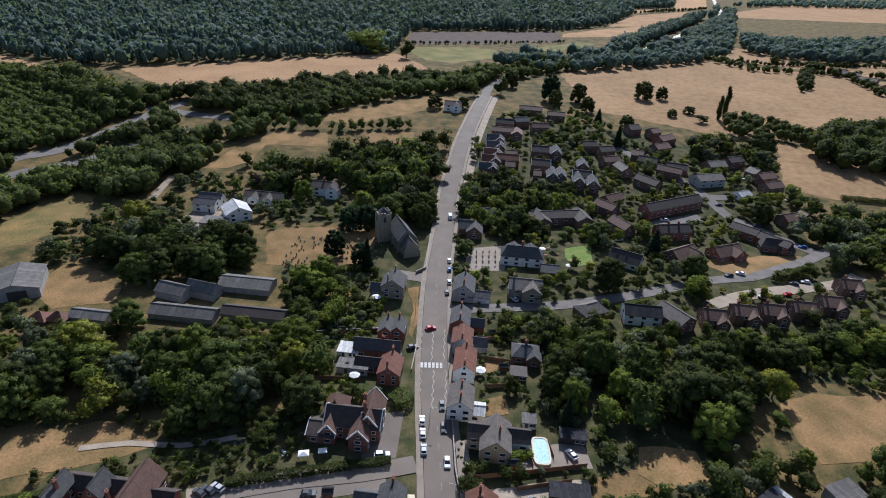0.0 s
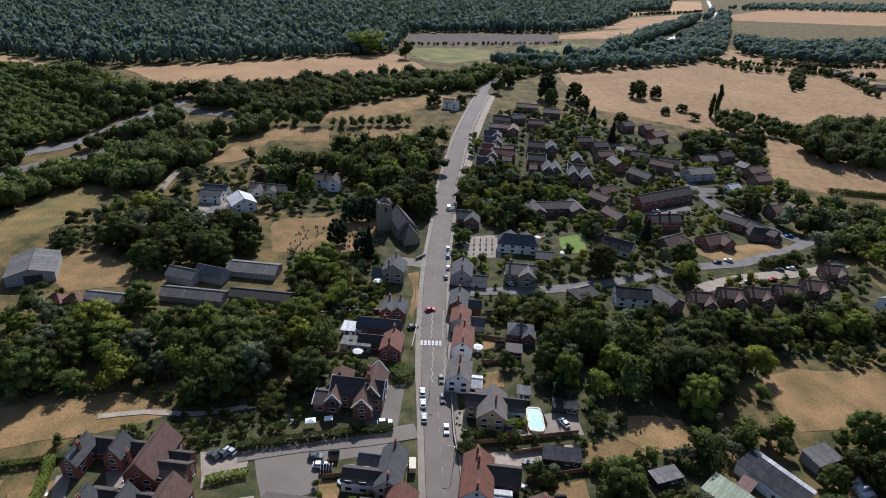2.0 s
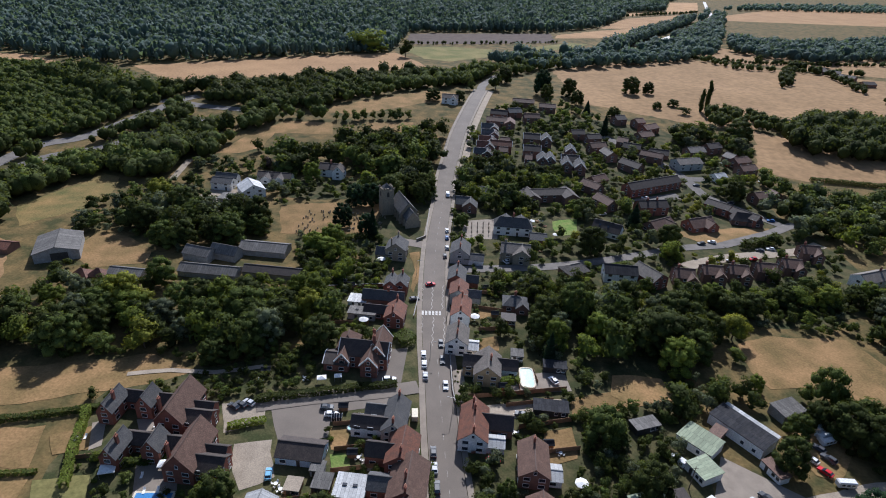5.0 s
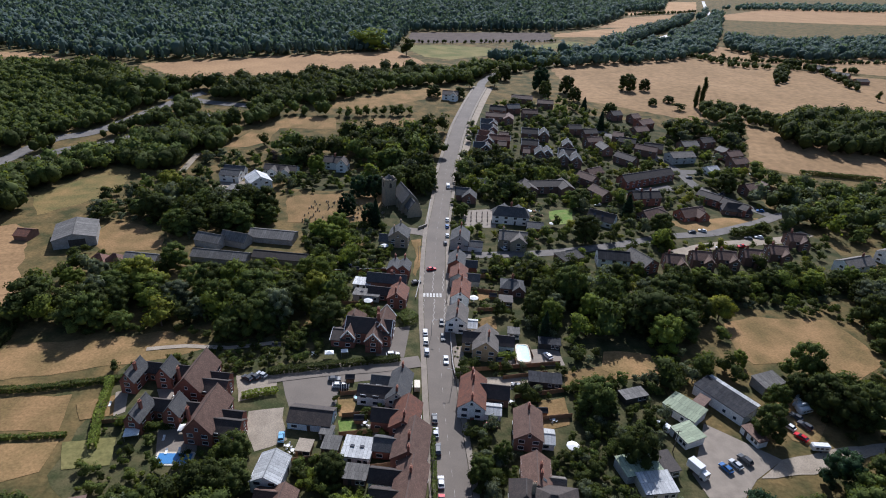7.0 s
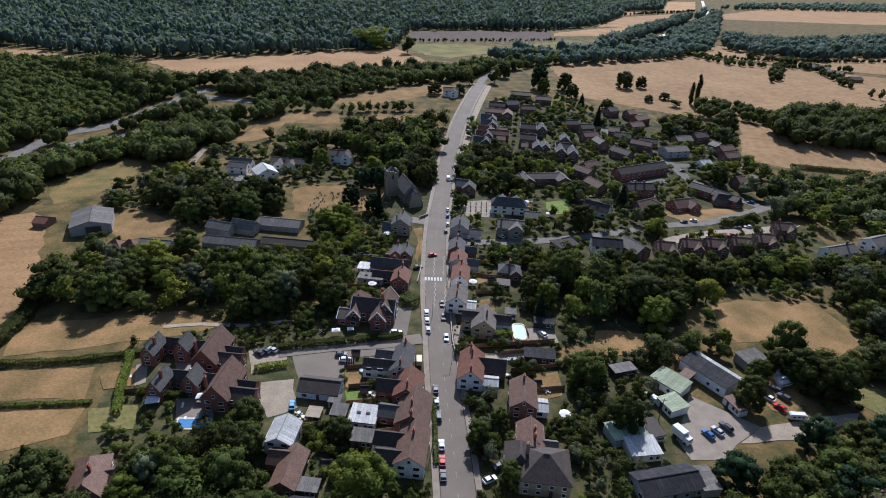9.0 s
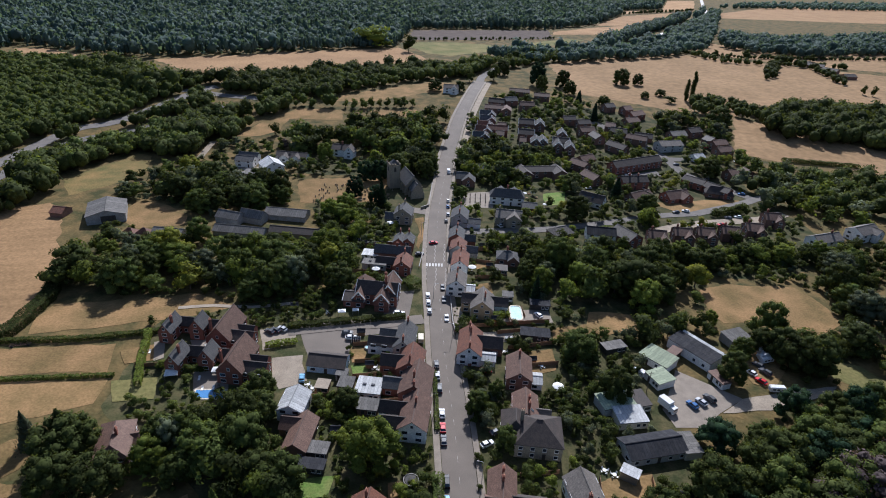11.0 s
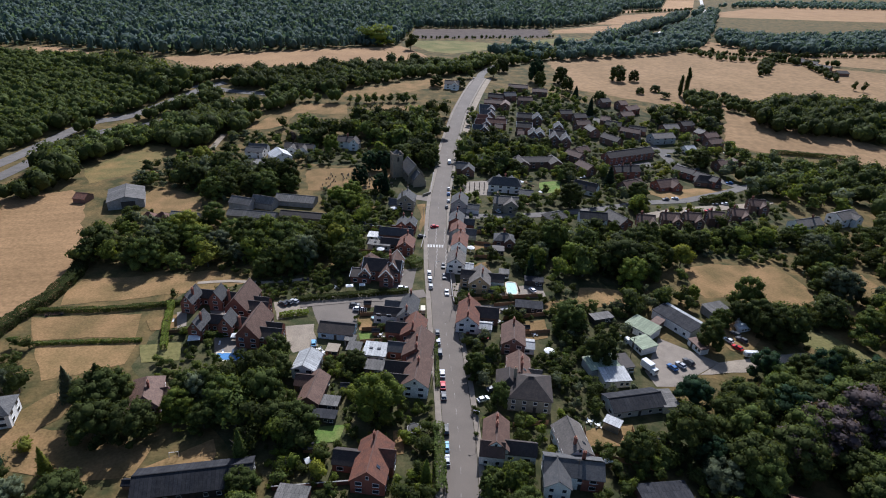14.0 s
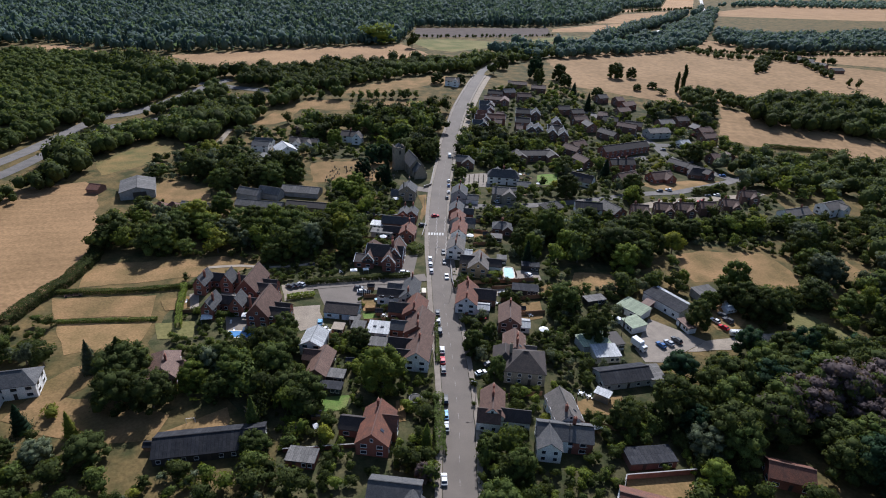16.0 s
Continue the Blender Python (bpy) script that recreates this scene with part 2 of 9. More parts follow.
def link(name, bm, material, parent=None, label="", m=None):
    me = bpy.data.meshes.new(name)
    bm.to_mesh(me)
    bm.free()
    for q in (material if isinstance(material, (list, tuple)) else [material]):
        me.materials.append(q)
    ob = new(name, me)
    if parent:
        ob.parent = parent
    if m is not None:
        ob.matrix_basis = m
    if label:
        ob["label"] = label
    return ob


def part(name, bm, material, parent, label="", m=None):
    return link(name, bm, material, parent, label, m)


def shared(name, mesh, parent, m, label=""):
    ob = new(name, mesh)
    ob.parent, ob.matrix_basis = parent, m
    if label:
        ob["label"] = label
    return ob


def mesh_of(name, bm, *mats):
    me = bpy.data.meshes.new(name)
    bm.to_mesh(me)
    bm.free()
    for q in mats:
        me.materials.append(q)
    return me


def thing(name, x, y, z=None, yaw=0.0, label="", category="", group="", kind=""):
    ob = new(name)
    ob.empty_display_size = 0.2
    ob.matrix_basis = pose(x, y, ground_z(x, y) if z is None else z, 0, 0, yaw)
    return tagged(ob, label, category, group, kind)


def box(bm, cx, cy, cz, sx, sy, sz, index=0, yaw=0.0, taper=1.0):
    """A box with its middle at cx, cy and its foot at cz."""
    c, s = math.cos(radians(yaw)), math.sin(radians(yaw))
    vs = []
    for dz, f in ((0, 1.0), (sz, taper)):
        for u, v in ((-1, -1), (1, -1), (1, 1), (-1, 1)):
            px, py = u * sx * f / 2, v * sy * f / 2
            vs.append(bm.verts.new((cx + px * c - py * s, cy + px * s + py * c, cz + dz)))
    for f in ((3, 2, 1, 0), (4, 5, 6, 7), (0, 1, 5, 4), (1, 2, 6, 5), (2, 3, 7, 6), (3, 0, 4, 7)):
        bm.faces.new([vs[i] for i in f]).material_index = index


def tube(bm, p0, p1, r0, r1, sides=8, index=0):
    p0, p1 = Vector(p0), Vector(p1)
    q = (p1 - p0).to_track_quat("Z", "Y")
    rings = []
    for p, r in ((p0, r0), (p1, r1)):
        rings.append([bm.verts.new(p + q @ Vector((r * math.cos(2 * math.pi * i / sides), r * math.sin(2 * math.pi * i / sides), 0))) for i in range(sides)])
    for i in range(sides):
        j = (i + 1) % sides
        bm.faces.new((rings[0][i], rings[0][j], rings[1][j], rings[1][i])).material_index = index
    bm.faces.new(rings[1]).material_index = index
    bm.faces.new(rings[0][::-1]).material_index = index


STEPS = [270 + 10 * i for i in range(24)]     # the land's cross lines between the village and the terrace


def sheet(name, corners, material, lift, label, category, thick=0.0):
    """A flat patch of land cover, draped on the ground."""
    bm = bmesh.new()
    wobble = 0.0 if material.name in ("paving", "asphalt", "old_asphalt") else 1.0
    rim = []
    for (x1, y1), (x2, y2) in zip(corners, corners[1:] + corners[:1]):
        ln = math.hypot(x2 - x1, y2 - y1)
        n = max(1, min(40, int(ln / 4)))
        size = wobble * min(2.2, 0.35 + ln * 0.03)
        for k in range(n):
            t = k / n
            px, py = x1 + (x2 - x1) * t, y1 + (y2 - y1) * t
            d = size * (noise.noise((px * 0.11, py * 0.11, 1.7)) + 0.5 * noise.noise((px * 0.35, py * 0.35, 5.1)))
            rim.append((px - (y2 - y1) / ln * d * 1.4, py + (x2 - x1) / ln * d * 1.4))
    f = bm.faces.new([bm.verts.new((x, y, 0)) for x, y in rim])
    if f.normal.z < 0 or f.calc_area() and (f.normal_update() or f.normal.z < 0):
        f.normal_flip()
    if f.calc_area() < 7000 and category != "garden ground":
        xs, ys = [p[0] for p in corners], [p[1] for p in corners]
        for i in range(int(min(xs)), int(max(xs)) + 1, 3):
            for j in range(int(min(ys)), int(max(ys)) + 1, 3):
                if inside(i, j, corners):
                    take(i, j, 1.2)
    for s in STEPS:
        bmesh.ops.bisect_plane(bm, geom=bm.verts[:] + bm.edges[:] + bm.faces[:], plane_co=(0, s, 0), plane_no=(0, 1, 0))
    bmesh.ops.triangulate(bm, faces=bm.faces[:])
    for v in bm.verts:
        v.co.z = ground_z(v.co.x, v.co.y) + lift
    ob = link(name, bm, material)
    return tagged(ob, label, category, kind="structure")


def ribbon(name, line, width, material, lift, label, category, offset=0.0, closed_sides=0.0, kind="structure"):
    """A strip along a smoothed line of (x, y), draped on the ground; closed_sides gives it a kerb face that deep."""
    pts = [Vector(p) for p in line]
    fine = []
    for i in range(len(pts) - 1):
        p0, p1, p2, p3 = pts[max(0, i - 1)], pts[i], pts[i + 1], pts[min(len(pts) - 1, i + 2)]
        steps = max(2, int((p2 - p1).length / 6))
        for k in range(steps):
            t = k / steps
            fine.append(0.5 * (2 * p1 + (p2 - p0) * t + (2 * p0 - 5 * p1 + 4 * p2 - p3) * t * t + (3 * p1 - p0 - 3 * p2 + p3) * t ** 3))
    fine.append(pts[-1])
    bm = bmesh.new()
    rows = []
    for i, p in enumerate(fine):
        d = (fine[min(i + 1, len(fine) - 1)] - fine[max(i - 1, 0)]).normalized()
        nrm = Vector((-d.y, d.x))
        row = []
        for side in (1, -1):
            q = p + nrm * (offset + side * width / 2)
            z = ground_z(q.x, q.y) + lift
            row.append(bm.verts.new((q.x, q.y, z)))
            if closed_sides:
                row.append(bm.verts.new((q.x, q.y, z - closed_sides)))
        rows.append(row)
        take(p.x, p.y, width / 2 + abs(offset) * 0)
    for a, b in zip(rows, rows[1:]):
        if closed_sides:
            bm.faces.new((a[0], a[2], b[2], b[0]))
            bm.faces.new((a[1], a[0], b[0], b[1]))
            bm.faces.new((a[2], a[3], b[3], b[2]))
        else:
            bm.faces.new((a[0], a[1], b[1], b[0]))
    ob = link(name, bm, material)
    return tagged(ob, label, category, kind=kind)


def inside(x, y, poly):
    hit = False
    for (x1, y1), (x2, y2) in zip(poly, poly[1:] + poly[:1]):
        if (y1 > y) != (y2 > y) and x < (x2 - x1) * (y - y1) / (y2 - y1) + x1:
            hit = not hit
    return hit


# ---- trees ----
def cards(rng, centres, normals, sizes):
    """Small leaf clumps, each a small triangle, as one mesh's numbers; they shade with the bough that they sit on."""
    n = len(centres)
    nr = normals / (np.linalg.norm(normals, axis=1, keepdims=True) + 1e-9)
    nr = nr + rng.normal(0, 0.45, (n, 3))
    nr /= np.linalg.norm(nr, axis=1, keepdims=True)
    t = np.cross(nr, rng.normal(0, 1, (n, 3)))
    t /= np.linalg.norm(t, axis=1, keepdims=True) + 1e-9
    b = np.cross(nr, t)
    s = sizes[:, None]
    q = rng.uniform(0.75, 1.35, (n, 3, 1))
    v = np.stack([centres + t * s * q[:, 0], centres + (-0.5 * t + 0.87 * b) * s * q[:, 1], centres + (-0.5 * t - 0.87 * b) * s * q[:, 2]], 1)
    soft = normals / (np.linalg.norm(normals, axis=1, keepdims=True) + 1e-9) * 0.7 + nr * 0.5
    return v.reshape(-1, 3), np.arange(3 * n).reshape(-1, 3), np.repeat(soft, 3, axis=0)


def ball(level):
    bm = bmesh.new()
    bmesh.ops.create_icosphere(bm, subdivisions=level, radius=1.0)
    v, f = np.array([p.co[:] for p in bm.verts]), np.array([[p.index for p in q.verts] for q in bm.faces])
    bm.free()
    return v, f


CORE = {1: ball(1), 2: ball(2)}


def cores(rng, centres, radii, level=1):
    """Lumpy dense hearts of crowns, on which the clumps sit."""
    v, f = CORE[level]
    n = len(centres)
    V = centres[:, None, :] + v[None] * radii[:, None, :] * rng.uniform(0.82, 1.12, (n, len(v), 1))
    F = f[None] + (np.arange(n) * len(v))[:, None, None]
    N = v[None] / radii[:, None, :] * radii.mean(axis=1)[:, None, None]
    return V.reshape(-1, 3), F.reshape(-1, 3), N.reshape(-1, 3)


def joined(*pairs):
    vs, fs, ns, k = [], [], [], 0
    for v, f, n in pairs:
        vs.append(v)
        fs.append(f + k)
        ns.append(n)
        k += len(v)
    return np.concatenate(vs), np.concatenate(fs), np.concatenate(ns)


def quick_mesh(name, verts, faces, normals, material):
    """Triangles with a shading normal at each vertex."""
    me = bpy.data.meshes.new(name)
    me.vertices.add(len(verts))
    me.vertices.foreach_set("co", np.asarray(verts, np.float32).ravel())
    me.loops.add(len(faces) * 3)
    me.loops.foreach_set("vertex_index", np.asarray(faces, np.int32).ravel())
    me.polygons.add(len(faces))
    me.polygons.foreach_set("loop_start", np.arange(0, 3 * len(faces), 3, dtype=np.int32))
    me.update(calc_edges=True)
    me.polygons.foreach_set("use_smooth", np.ones(len(faces), dtype=bool))
    nrm = normals / (np.linalg.norm(normals, axis=1, keepdims=True) + 1e-9)
    me.normals_split_custom_set_from_vertices(nrm.tolist())
    me.materials.append(material)
    return me


def crown_mesh(seed, kind, count, size, core=1):
    """A crown one metre high and one metre wide about its axis, its foot at zero."""
    rng = np.random.default_rng(seed)
    if kind == "round" and core == 2:          # a broad dome of many boughs
        lobes = [(0, 0, 0.45, 0.33)]
        for i in range(30):
            h = 0.10 + 0.80 * (i + 0.5) / 30
            a, r = i * 2.4 + rng.uniform(-0.3, 0.3), 0.37 * math.sqrt(max(0.02, 1 - ((h - 0.40) / 0.52) ** 2)) * rng.uniform(0.86, 1.12)
            lobes.append((r * math.cos(a), r * math.sin(a), h * rng.uniform(0.95, 1.05), rng.uniform(0.10, 0.19)))
    elif kind == "round":
        lobes = []
        for i in range(11):
            a, h = i * 2.4 + rng.uniform(-0.5, 0.5), 0.16 + 0.62 * ((i * 0.37) % 1.0)
            r = rng.uniform(0.16, 0.30) * (1.3 - abs(h - 0.4) * 1.3)
            lobes.append((r * math.cos(a), r * math.sin(a), h, rng.uniform(0.15, 0.24)))
        lobes += [(0, 0, 0.42, 0.34), (0.04, 0.02, 0.70, 0.24)]
    elif kind == "willow":
        lobes = [(0.3 * math.cos(a), 0.3 * math.sin(a), rng.uniform(0.35, 0.6), 0.22) for a in rng.uniform(0, 6.283, 9)] + [(0, 0, 0.66, 0.3)]
    elif kind == "poplar":
        lobes = [(rng.normal(0, 0.08), rng.normal(0, 0.08), h, 0.34 * (1 - abs(h - 0.4) ** 1.5)) for h in np.linspace(0.08, 0.9, 12)]
    elif kind == "bush":
        lobes = [(rng.uniform(-0.3, 0.3), rng.uniform(-0.3, 0.3), rng.uniform(0.25, 0.62), rng.uniform(0.18, 0.3)) for _ in range(8)]
    if kind == "cone":
        n = count
        h = rng.uniform(0, 1, n) ** 1.35
        tier = 0.82 + 0.18 * np.cos(h * 50)
        a = rng.uniform(0, 6.283, n)
        r = 0.5 * (1 - h) ** 0.85 * tier * rng.uniform(0.55, 1.08, n) * (1 + 0.18 * np.sin(3 * a + seed))
        c = np.stack([r * np.cos(a), r * np.sin(a), h], 1)
        nr = np.stack([np.cos(a), np.sin(a), np.full(n, 0.55)], 1)
        sz = size * rng.uniform(0.6, 1.2, n)
    else:
        w = np.array([q[3] ** 2 for q in lobes])
        pick = rng.choice(len(lobes), count, p=w / w.sum())
        L = np.array(lobes)[pick]
        d = rng.normal(0, 1, (count, 3))
        d[:, 2] = np.where(d[:, 2] < -0.3, -d[:, 2], d[:, 2])
        d /= np.linalg.norm(d, axis=1, keepdims=True)
        rad = L[:, 3:4] * rng.uniform(0.72, 1.08, (count, 1))
        squash = np.array([1, 1, 0.8 if kind != "poplar" else 0.5])
        c = L[:, :3] + d * rad * squash
        out = c - np.array([0, 0, 0.40])
        nr = d + 0.7 * out / (np.linalg.norm(out, axis=1, keepdims=True) + 1e-9)
        sz = size * rng.uniform(0.55, 1.25, count)
    c[:, 2] = np.maximum(c[:, 2], 0.02)
    leaves = cards(rng, c, nr, sz)
    if kind == "cone":
        hs = np.linspace(0.06, 0.88, 7)
        cc = np.stack([hs * 0, hs * 0, hs], 1)
        rr = np.stack([0.40 * (1 - hs) ** 0.85, 0.40 * (1 - hs) ** 0.85, hs * 0 + 0.13], 1)
        return joined(leaves, cores(rng, cc, rr, 1))
    L = np.array(lobes)
    if core == 0:
        L = L[1::2]
    return joined(leaves, cores(rng, L[:, :3], L[:, 3:4] * squash * 0.8, 1))


def trunk_mesh(seed, name, lean=0.0, limbs=5):
    """A tapered trunk with limbs, one metre to the crown's middle."""
    rng = random.Random(seed)
    bm = bmesh.new()
    tube(bm, (0, 0, -0.05), (0, 0, 0.32), 0.034, 0.024, 7)
    tube(bm, (0, 0, 0.32), (0.02, 0.01, 0.72), 0.024, 0.01, 6)
    for i in range(limbs):
        a, h = i * 2.4 + rng.random(), rng.uniform(0.26, 0.5)
        tube(bm, (0, 0, h), (0.22 * math.cos(a), 0.22 * math.sin(a), h + rng.uniform(0.14, 0.28)), 0.013, 0.005, 5)
    me = bpy.data.meshes.new(name)
    bm.to_mesh(me)
    bm.free()
    me.materials.append(M["bark"])
    return me


TRUNKS = [trunk_mesh(i, "trunk") for i in range(3)]
SHAPES = {"round": [crown_mesh(10 + i, "round", 2300, 0.025, 2) for i in range(4)],
          "small": [crown_mesh(20 + i, "round", 500, 0.046, 0) for i in range(4)],
          "far": [crown_mesh(25 + i, "round", 210, 0.064, 0) for i in range(4)],
          "bush": [crown_mesh(30 + i, "bush", 300, 0.06, 0) for i in range(3)],
          "cone": [crown_mesh(40 + i, "cone", 1100, 0.032) for i in range(3)],
          "poplar": [crown_mesh(50 + i, "poplar", 900, 0.034) for i in range(2)],
          "willow": [crown_mesh(60, "willow", 2400, 0.028, 2)]}
CROWNS = {}
TREE_WORDS = {"leaf_dark": "dark green", "leaf_mid": "mid green", "leaf_bright": "bright green", "leaf_yellow": "yellow-green", "leaf_grey": "grey-green",
              "leaf_copper": "purple-leaved", "leaf_pine": "blackish green"}
TREE_KIND = {"round": ("broadleaved tree in full summer leaf", "tree"), "small": ("broadleaved tree with a loose crown", "tree"), "bush": ("rounded garden shrub, dense to the ground", "shrub"),
             "cone": ("conifer with a pointed crown", "conifer"), "poplar": ("narrow upright poplar", "poplar"), "willow": ("drooping willow with a wide crown", "willow")}


def tree(x, y, h, w, leaf="leaf_mid", shape="round", seed=0, group=""):
    """One tree or shrub: trunk with limbs, and a crown of leaf clumps."""
    forms = SHAPES[shape]
    i = seed % len(forms)
    key = (shape, i, leaf)
    if key not in CROWNS:
        CROWNS[key] = quick_mesh("crown", *forms[i], M[leaf])
    words, cat = TREE_KIND[shape]
    root = thing({"tree": "tree", "shrub": "shrub"}.get(cat, cat + "_tree" if cat != "conifer" else "conifer"), x, y, None, (seed * 77) % 360,
                 TREE_WORDS[leaf] + " " + words, cat, group)
    low = 0.0 if shape in ("bush", "cone", "poplar") else -0.02 * h
    tr = shared("trunk", TRUNKS[seed % 3], root, Matrix.Diagonal((h * 0.8, h * 0.8, h, 1)))
    cr = shared("crown", CROWNS[key], root, Matrix.Translation((0, 0, low)) @ Matrix.Diagonal((w, w * (0.9 + 0.02 * (seed % 10)), h - low, 1)))
    return root


def spots_in(poly, spacing, hs, spread, seed, clear=0.36, thin=-2.0):
    """Uneven places within an outline, off the buildings and roads: x, y, height, width, a number."""
    rng = random.Random(seed)
    xs, ys = [p[0] for p in poly], [p[1] for p in poly]
    found, y = [], min(ys)
    while y < max(ys):
        x = min(xs) + rng.uniform(0, spacing)
        while x < max(xs):
            px, py = x + rng.uniform(-0.4, 0.4) * spacing, y + rng.uniform(-0.4, 0.4) * spacing
            h = rng.uniform(*hs)
            w = h * rng.uniform(*spread)
            n = rng.randrange(1000)
            if inside(px, py, poly) and is_free(px, py, w * clear) and noise.noise((px / 16, py / 16, seed)) > thin:
                found.append((px, py, h, w, n))
            x += spacing
        y += spacing * 0.87
    return found


def scatter(poly, spacing, hs, leaves, shapes=("round",), seed=1, group="", spread=(0.8, 1.15)):
    """Trees of their own at uneven places within an outline."""
    rng = random.Random(seed + 500)
    for x, y, h, w, n in spots_in(poly, spacing, hs, spread, seed):
        tree(x, y, h, w, rng.choice(leaves), rng.choice(shapes), n, group)


def grove(poly, spacing, hs, leaves, shapes=("small",), seed=1, spread=(0.8, 1.15), thin=-2.0, label="mixed green trees and shrubs between the houses", name="shrubbery"):
    """Trees and shrubs too many to count, one mesh for each leaf colour."""
    rng = random.Random(seed + 900)
    heaps = {}
    for x, y, h, w, n in spots_in(poly, spacing, hs, spread, seed, 0.36, thin):
        shape = rng.choice(shapes)
        v, f, nr = SHAPES[shape][n % len(SHAPES[shape])]
        a = rng.uniform(0, 6.283)
        c, s_ = math.cos(a) * w, math.sin(a) * w
        nq = np.stack([nr[:, 0] * c - nr[:, 1] * s_, nr[:, 0] * s_ + nr[:, 1] * c, nr[:, 2] * w * w / h], 1)
        q = np.stack([v[:, 0] * c - v[:, 1] * s_ + x, v[:, 0] * s_ + v[:, 1] * c + y, v[:, 2] * h * 0.95 + ground_z(x, y) + 0.02 * h], 1)
        heaps.setdefault(rng.choice(leaves), []).append((q, f, nq))
    for leaf, parts in heaps.items():
        tagged(new(name, quick_mesh(name, *joined(*parts), M[leaf])), label, "trees", kind="stuff")


def woodland(name, poly, spacing, hs, leaf, label, seed=1, per=30, conifers=0.0):
    """A wood too far off to count: tapered heaps of leaf clumps on stems, in one mesh."""
    rng = np.random.default_rng(seed)
    xs, ys = [p[0] for p in poly], [p[1] for p in poly]
    spots = []
    for y in np.arange(min(ys), max(ys), spacing * 0.87):
        for x in np.arange(min(xs), max(xs), spacing):
            px, py = x + rng.uniform(-0.7, 0.7) * spacing, y + rng.uniform(-0.7, 0.7) * spacing
            if inside(px, py, poly) and is_free(px, py, 3.0):
                spots.append((px, py, ground_z(px, py), rng.uniform(*hs) * rng.uniform(0.8, 1.2) * (1.0 + 0.3 * noise.noise((px * 0.02, py * 0.02, 0)))))
    if not spots:
        return
    S = np.repeat(np.array(spots), per, axis=0)
    n = len(S)
    d = rng.normal(0, 1, (n, 3))
    d[:, 2] = np.abs(d[:, 2]) * 1.1 - 0.25
    d /= np.linalg.norm(d, axis=1, keepdims=True)
    cone = np.repeat(rng.random(len(spots)) < conifers, per)
    r = S[:, 3:4] * rng.uniform(0.28, 0.46, (n, 1))
    c = S[:, :3] + np.stack([d[:, 0] * r[:, 0], d[:, 1] * r[:, 0], S[:, 3] * (0.55 + 0.43 * d[:, 2] * rng.uniform(0.7, 1.05, n))], 1)
    hh = rng.uniform(0.05, 1, n)
    a = rng.uniform(0, 6.283, n)
    rr = S[:, 3] * 0.24 * (1.05 - hh) * rng.uniform(0.7, 1.1, n)
    c2 = S[:, :3] + np.stack([rr * np.cos(a), rr * np.sin(a), S[:, 3] * hh], 1)
    c = np.where(cone[:, None], c2, c)
    d = np.where(cone[:, None], np.stack([np.cos(a), np.sin(a), np.full(n, 0.5)], 1), d)
    leaves = cards(rng, c, d + np.array([0, 0, 0.3]), S[:, 3] * rng.uniform(0.06, 0.12, n) * (30 / per) ** 0.4)
    P = np.array(spots)
    heart = cores(rng, P[:, :3] + np.stack([P[:, 3] * 0, P[:, 3] * 0, P[:, 3] * 0.5], 1), P[:, 3:4] * np.where(cone[::per, None], np.array([0.15, 0.15, 0.42]), np.array([0.36, 0.36, 0.42])))
    return tagged(new(name, quick_mesh(name, *joined(leaves, heart), M[leaf])), label, "woodland", kind="stuff")


def hedge(line, width, height, leaf="leaf_dark", label="clipped green garden hedge", seed=1):
    """A hedge along a line: clumps over a box, thicker and thinner along its way."""
    rng = np.random.default_rng(seed)
    C, N = [], []
    for (x1, y1), (x2, y2) in zip(line, line[1:]):
        ln = math.hypot(x2 - x1, y2 - y1)
        ux, uy = (x2 - x1) / ln, (y2 - y1) / ln
        n = int(ln * (width + 2 * height) * 12)
        s = rng.uniform(-0.3, ln + 0.3, n)
        q = rng.uniform(-1, 1, n) * (width / 2 + height)
        top = np.abs(q) < width / 2
        w = 1 + 0.12 * np.sin(s * 0.9 + seed) + rng.normal(0, 0.06, n)
        off = np.where(top, q, np.sign(q) * width / 2) * w
        z = np.where(top, height, height + width / 2 - np.abs(q)) * (1 + 0.08 * np.sin(s * 0.6 + seed))
        gx, gy = x1 + ux * s - uy * off, y1 + uy * s + ux * off
        gz = np.array([ground_z(p, r) for p, r in zip(gx, gy)])
        C.append(np.stack([gx, gy, gz + np.maximum(z, 0.05)], 1))
        side = np.sign(q)
        N.append(np.where(top[:, None], np.array([0, 0, 1.0]), np.stack([-uy * side, ux * side, np.full(n, 0.3)], 1)))
    leaves = cards(rng, np.concatenate(C), np.concatenate(N), rng.uniform(0.2, 0.42, sum(len(q) for q in C)))
    return tagged(new("hedge", quick_mesh("hedge", *leaves, M[leaf])), label, "hedge")


# ---- houses ----
def window_mesh(w, h):
    """A white frame with its sill, one solid piece."""
    bm = bmesh.new()
    prof = [(0.03, -h / 2 - 0.07), (-0.14, -h / 2 - 0.07), (-0.14, -h / 2 + 0.01), (-0.05, -h / 2 + 0.02), (-0.05, h / 2), (0.03, h / 2)]
    ends = [[bm.verts.new((x, y, z)) for y, z in prof] for x in (-w / 2, w / 2)]
    for i in range(6):
        j = (i + 1) % 6
        bm.faces.new((ends[0][i], ends[0][j], ends[1][j], ends[1][i]))
    bm.faces.new(ends[0][::-1])
    bm.faces.new(ends[1])
    bmesh.ops.recalc_face_normals(bm, faces=bm.faces)
    return mesh_of("window", bm, M["white"])


def pane_mesh(w, h):
    bm = bmesh.new()
    box(bm, 0, -0.055, -h / 2 + 0.1, w - 0.16, 0.03, h - 0.18)
    return mesh_of("pane", bm, M["glass"])


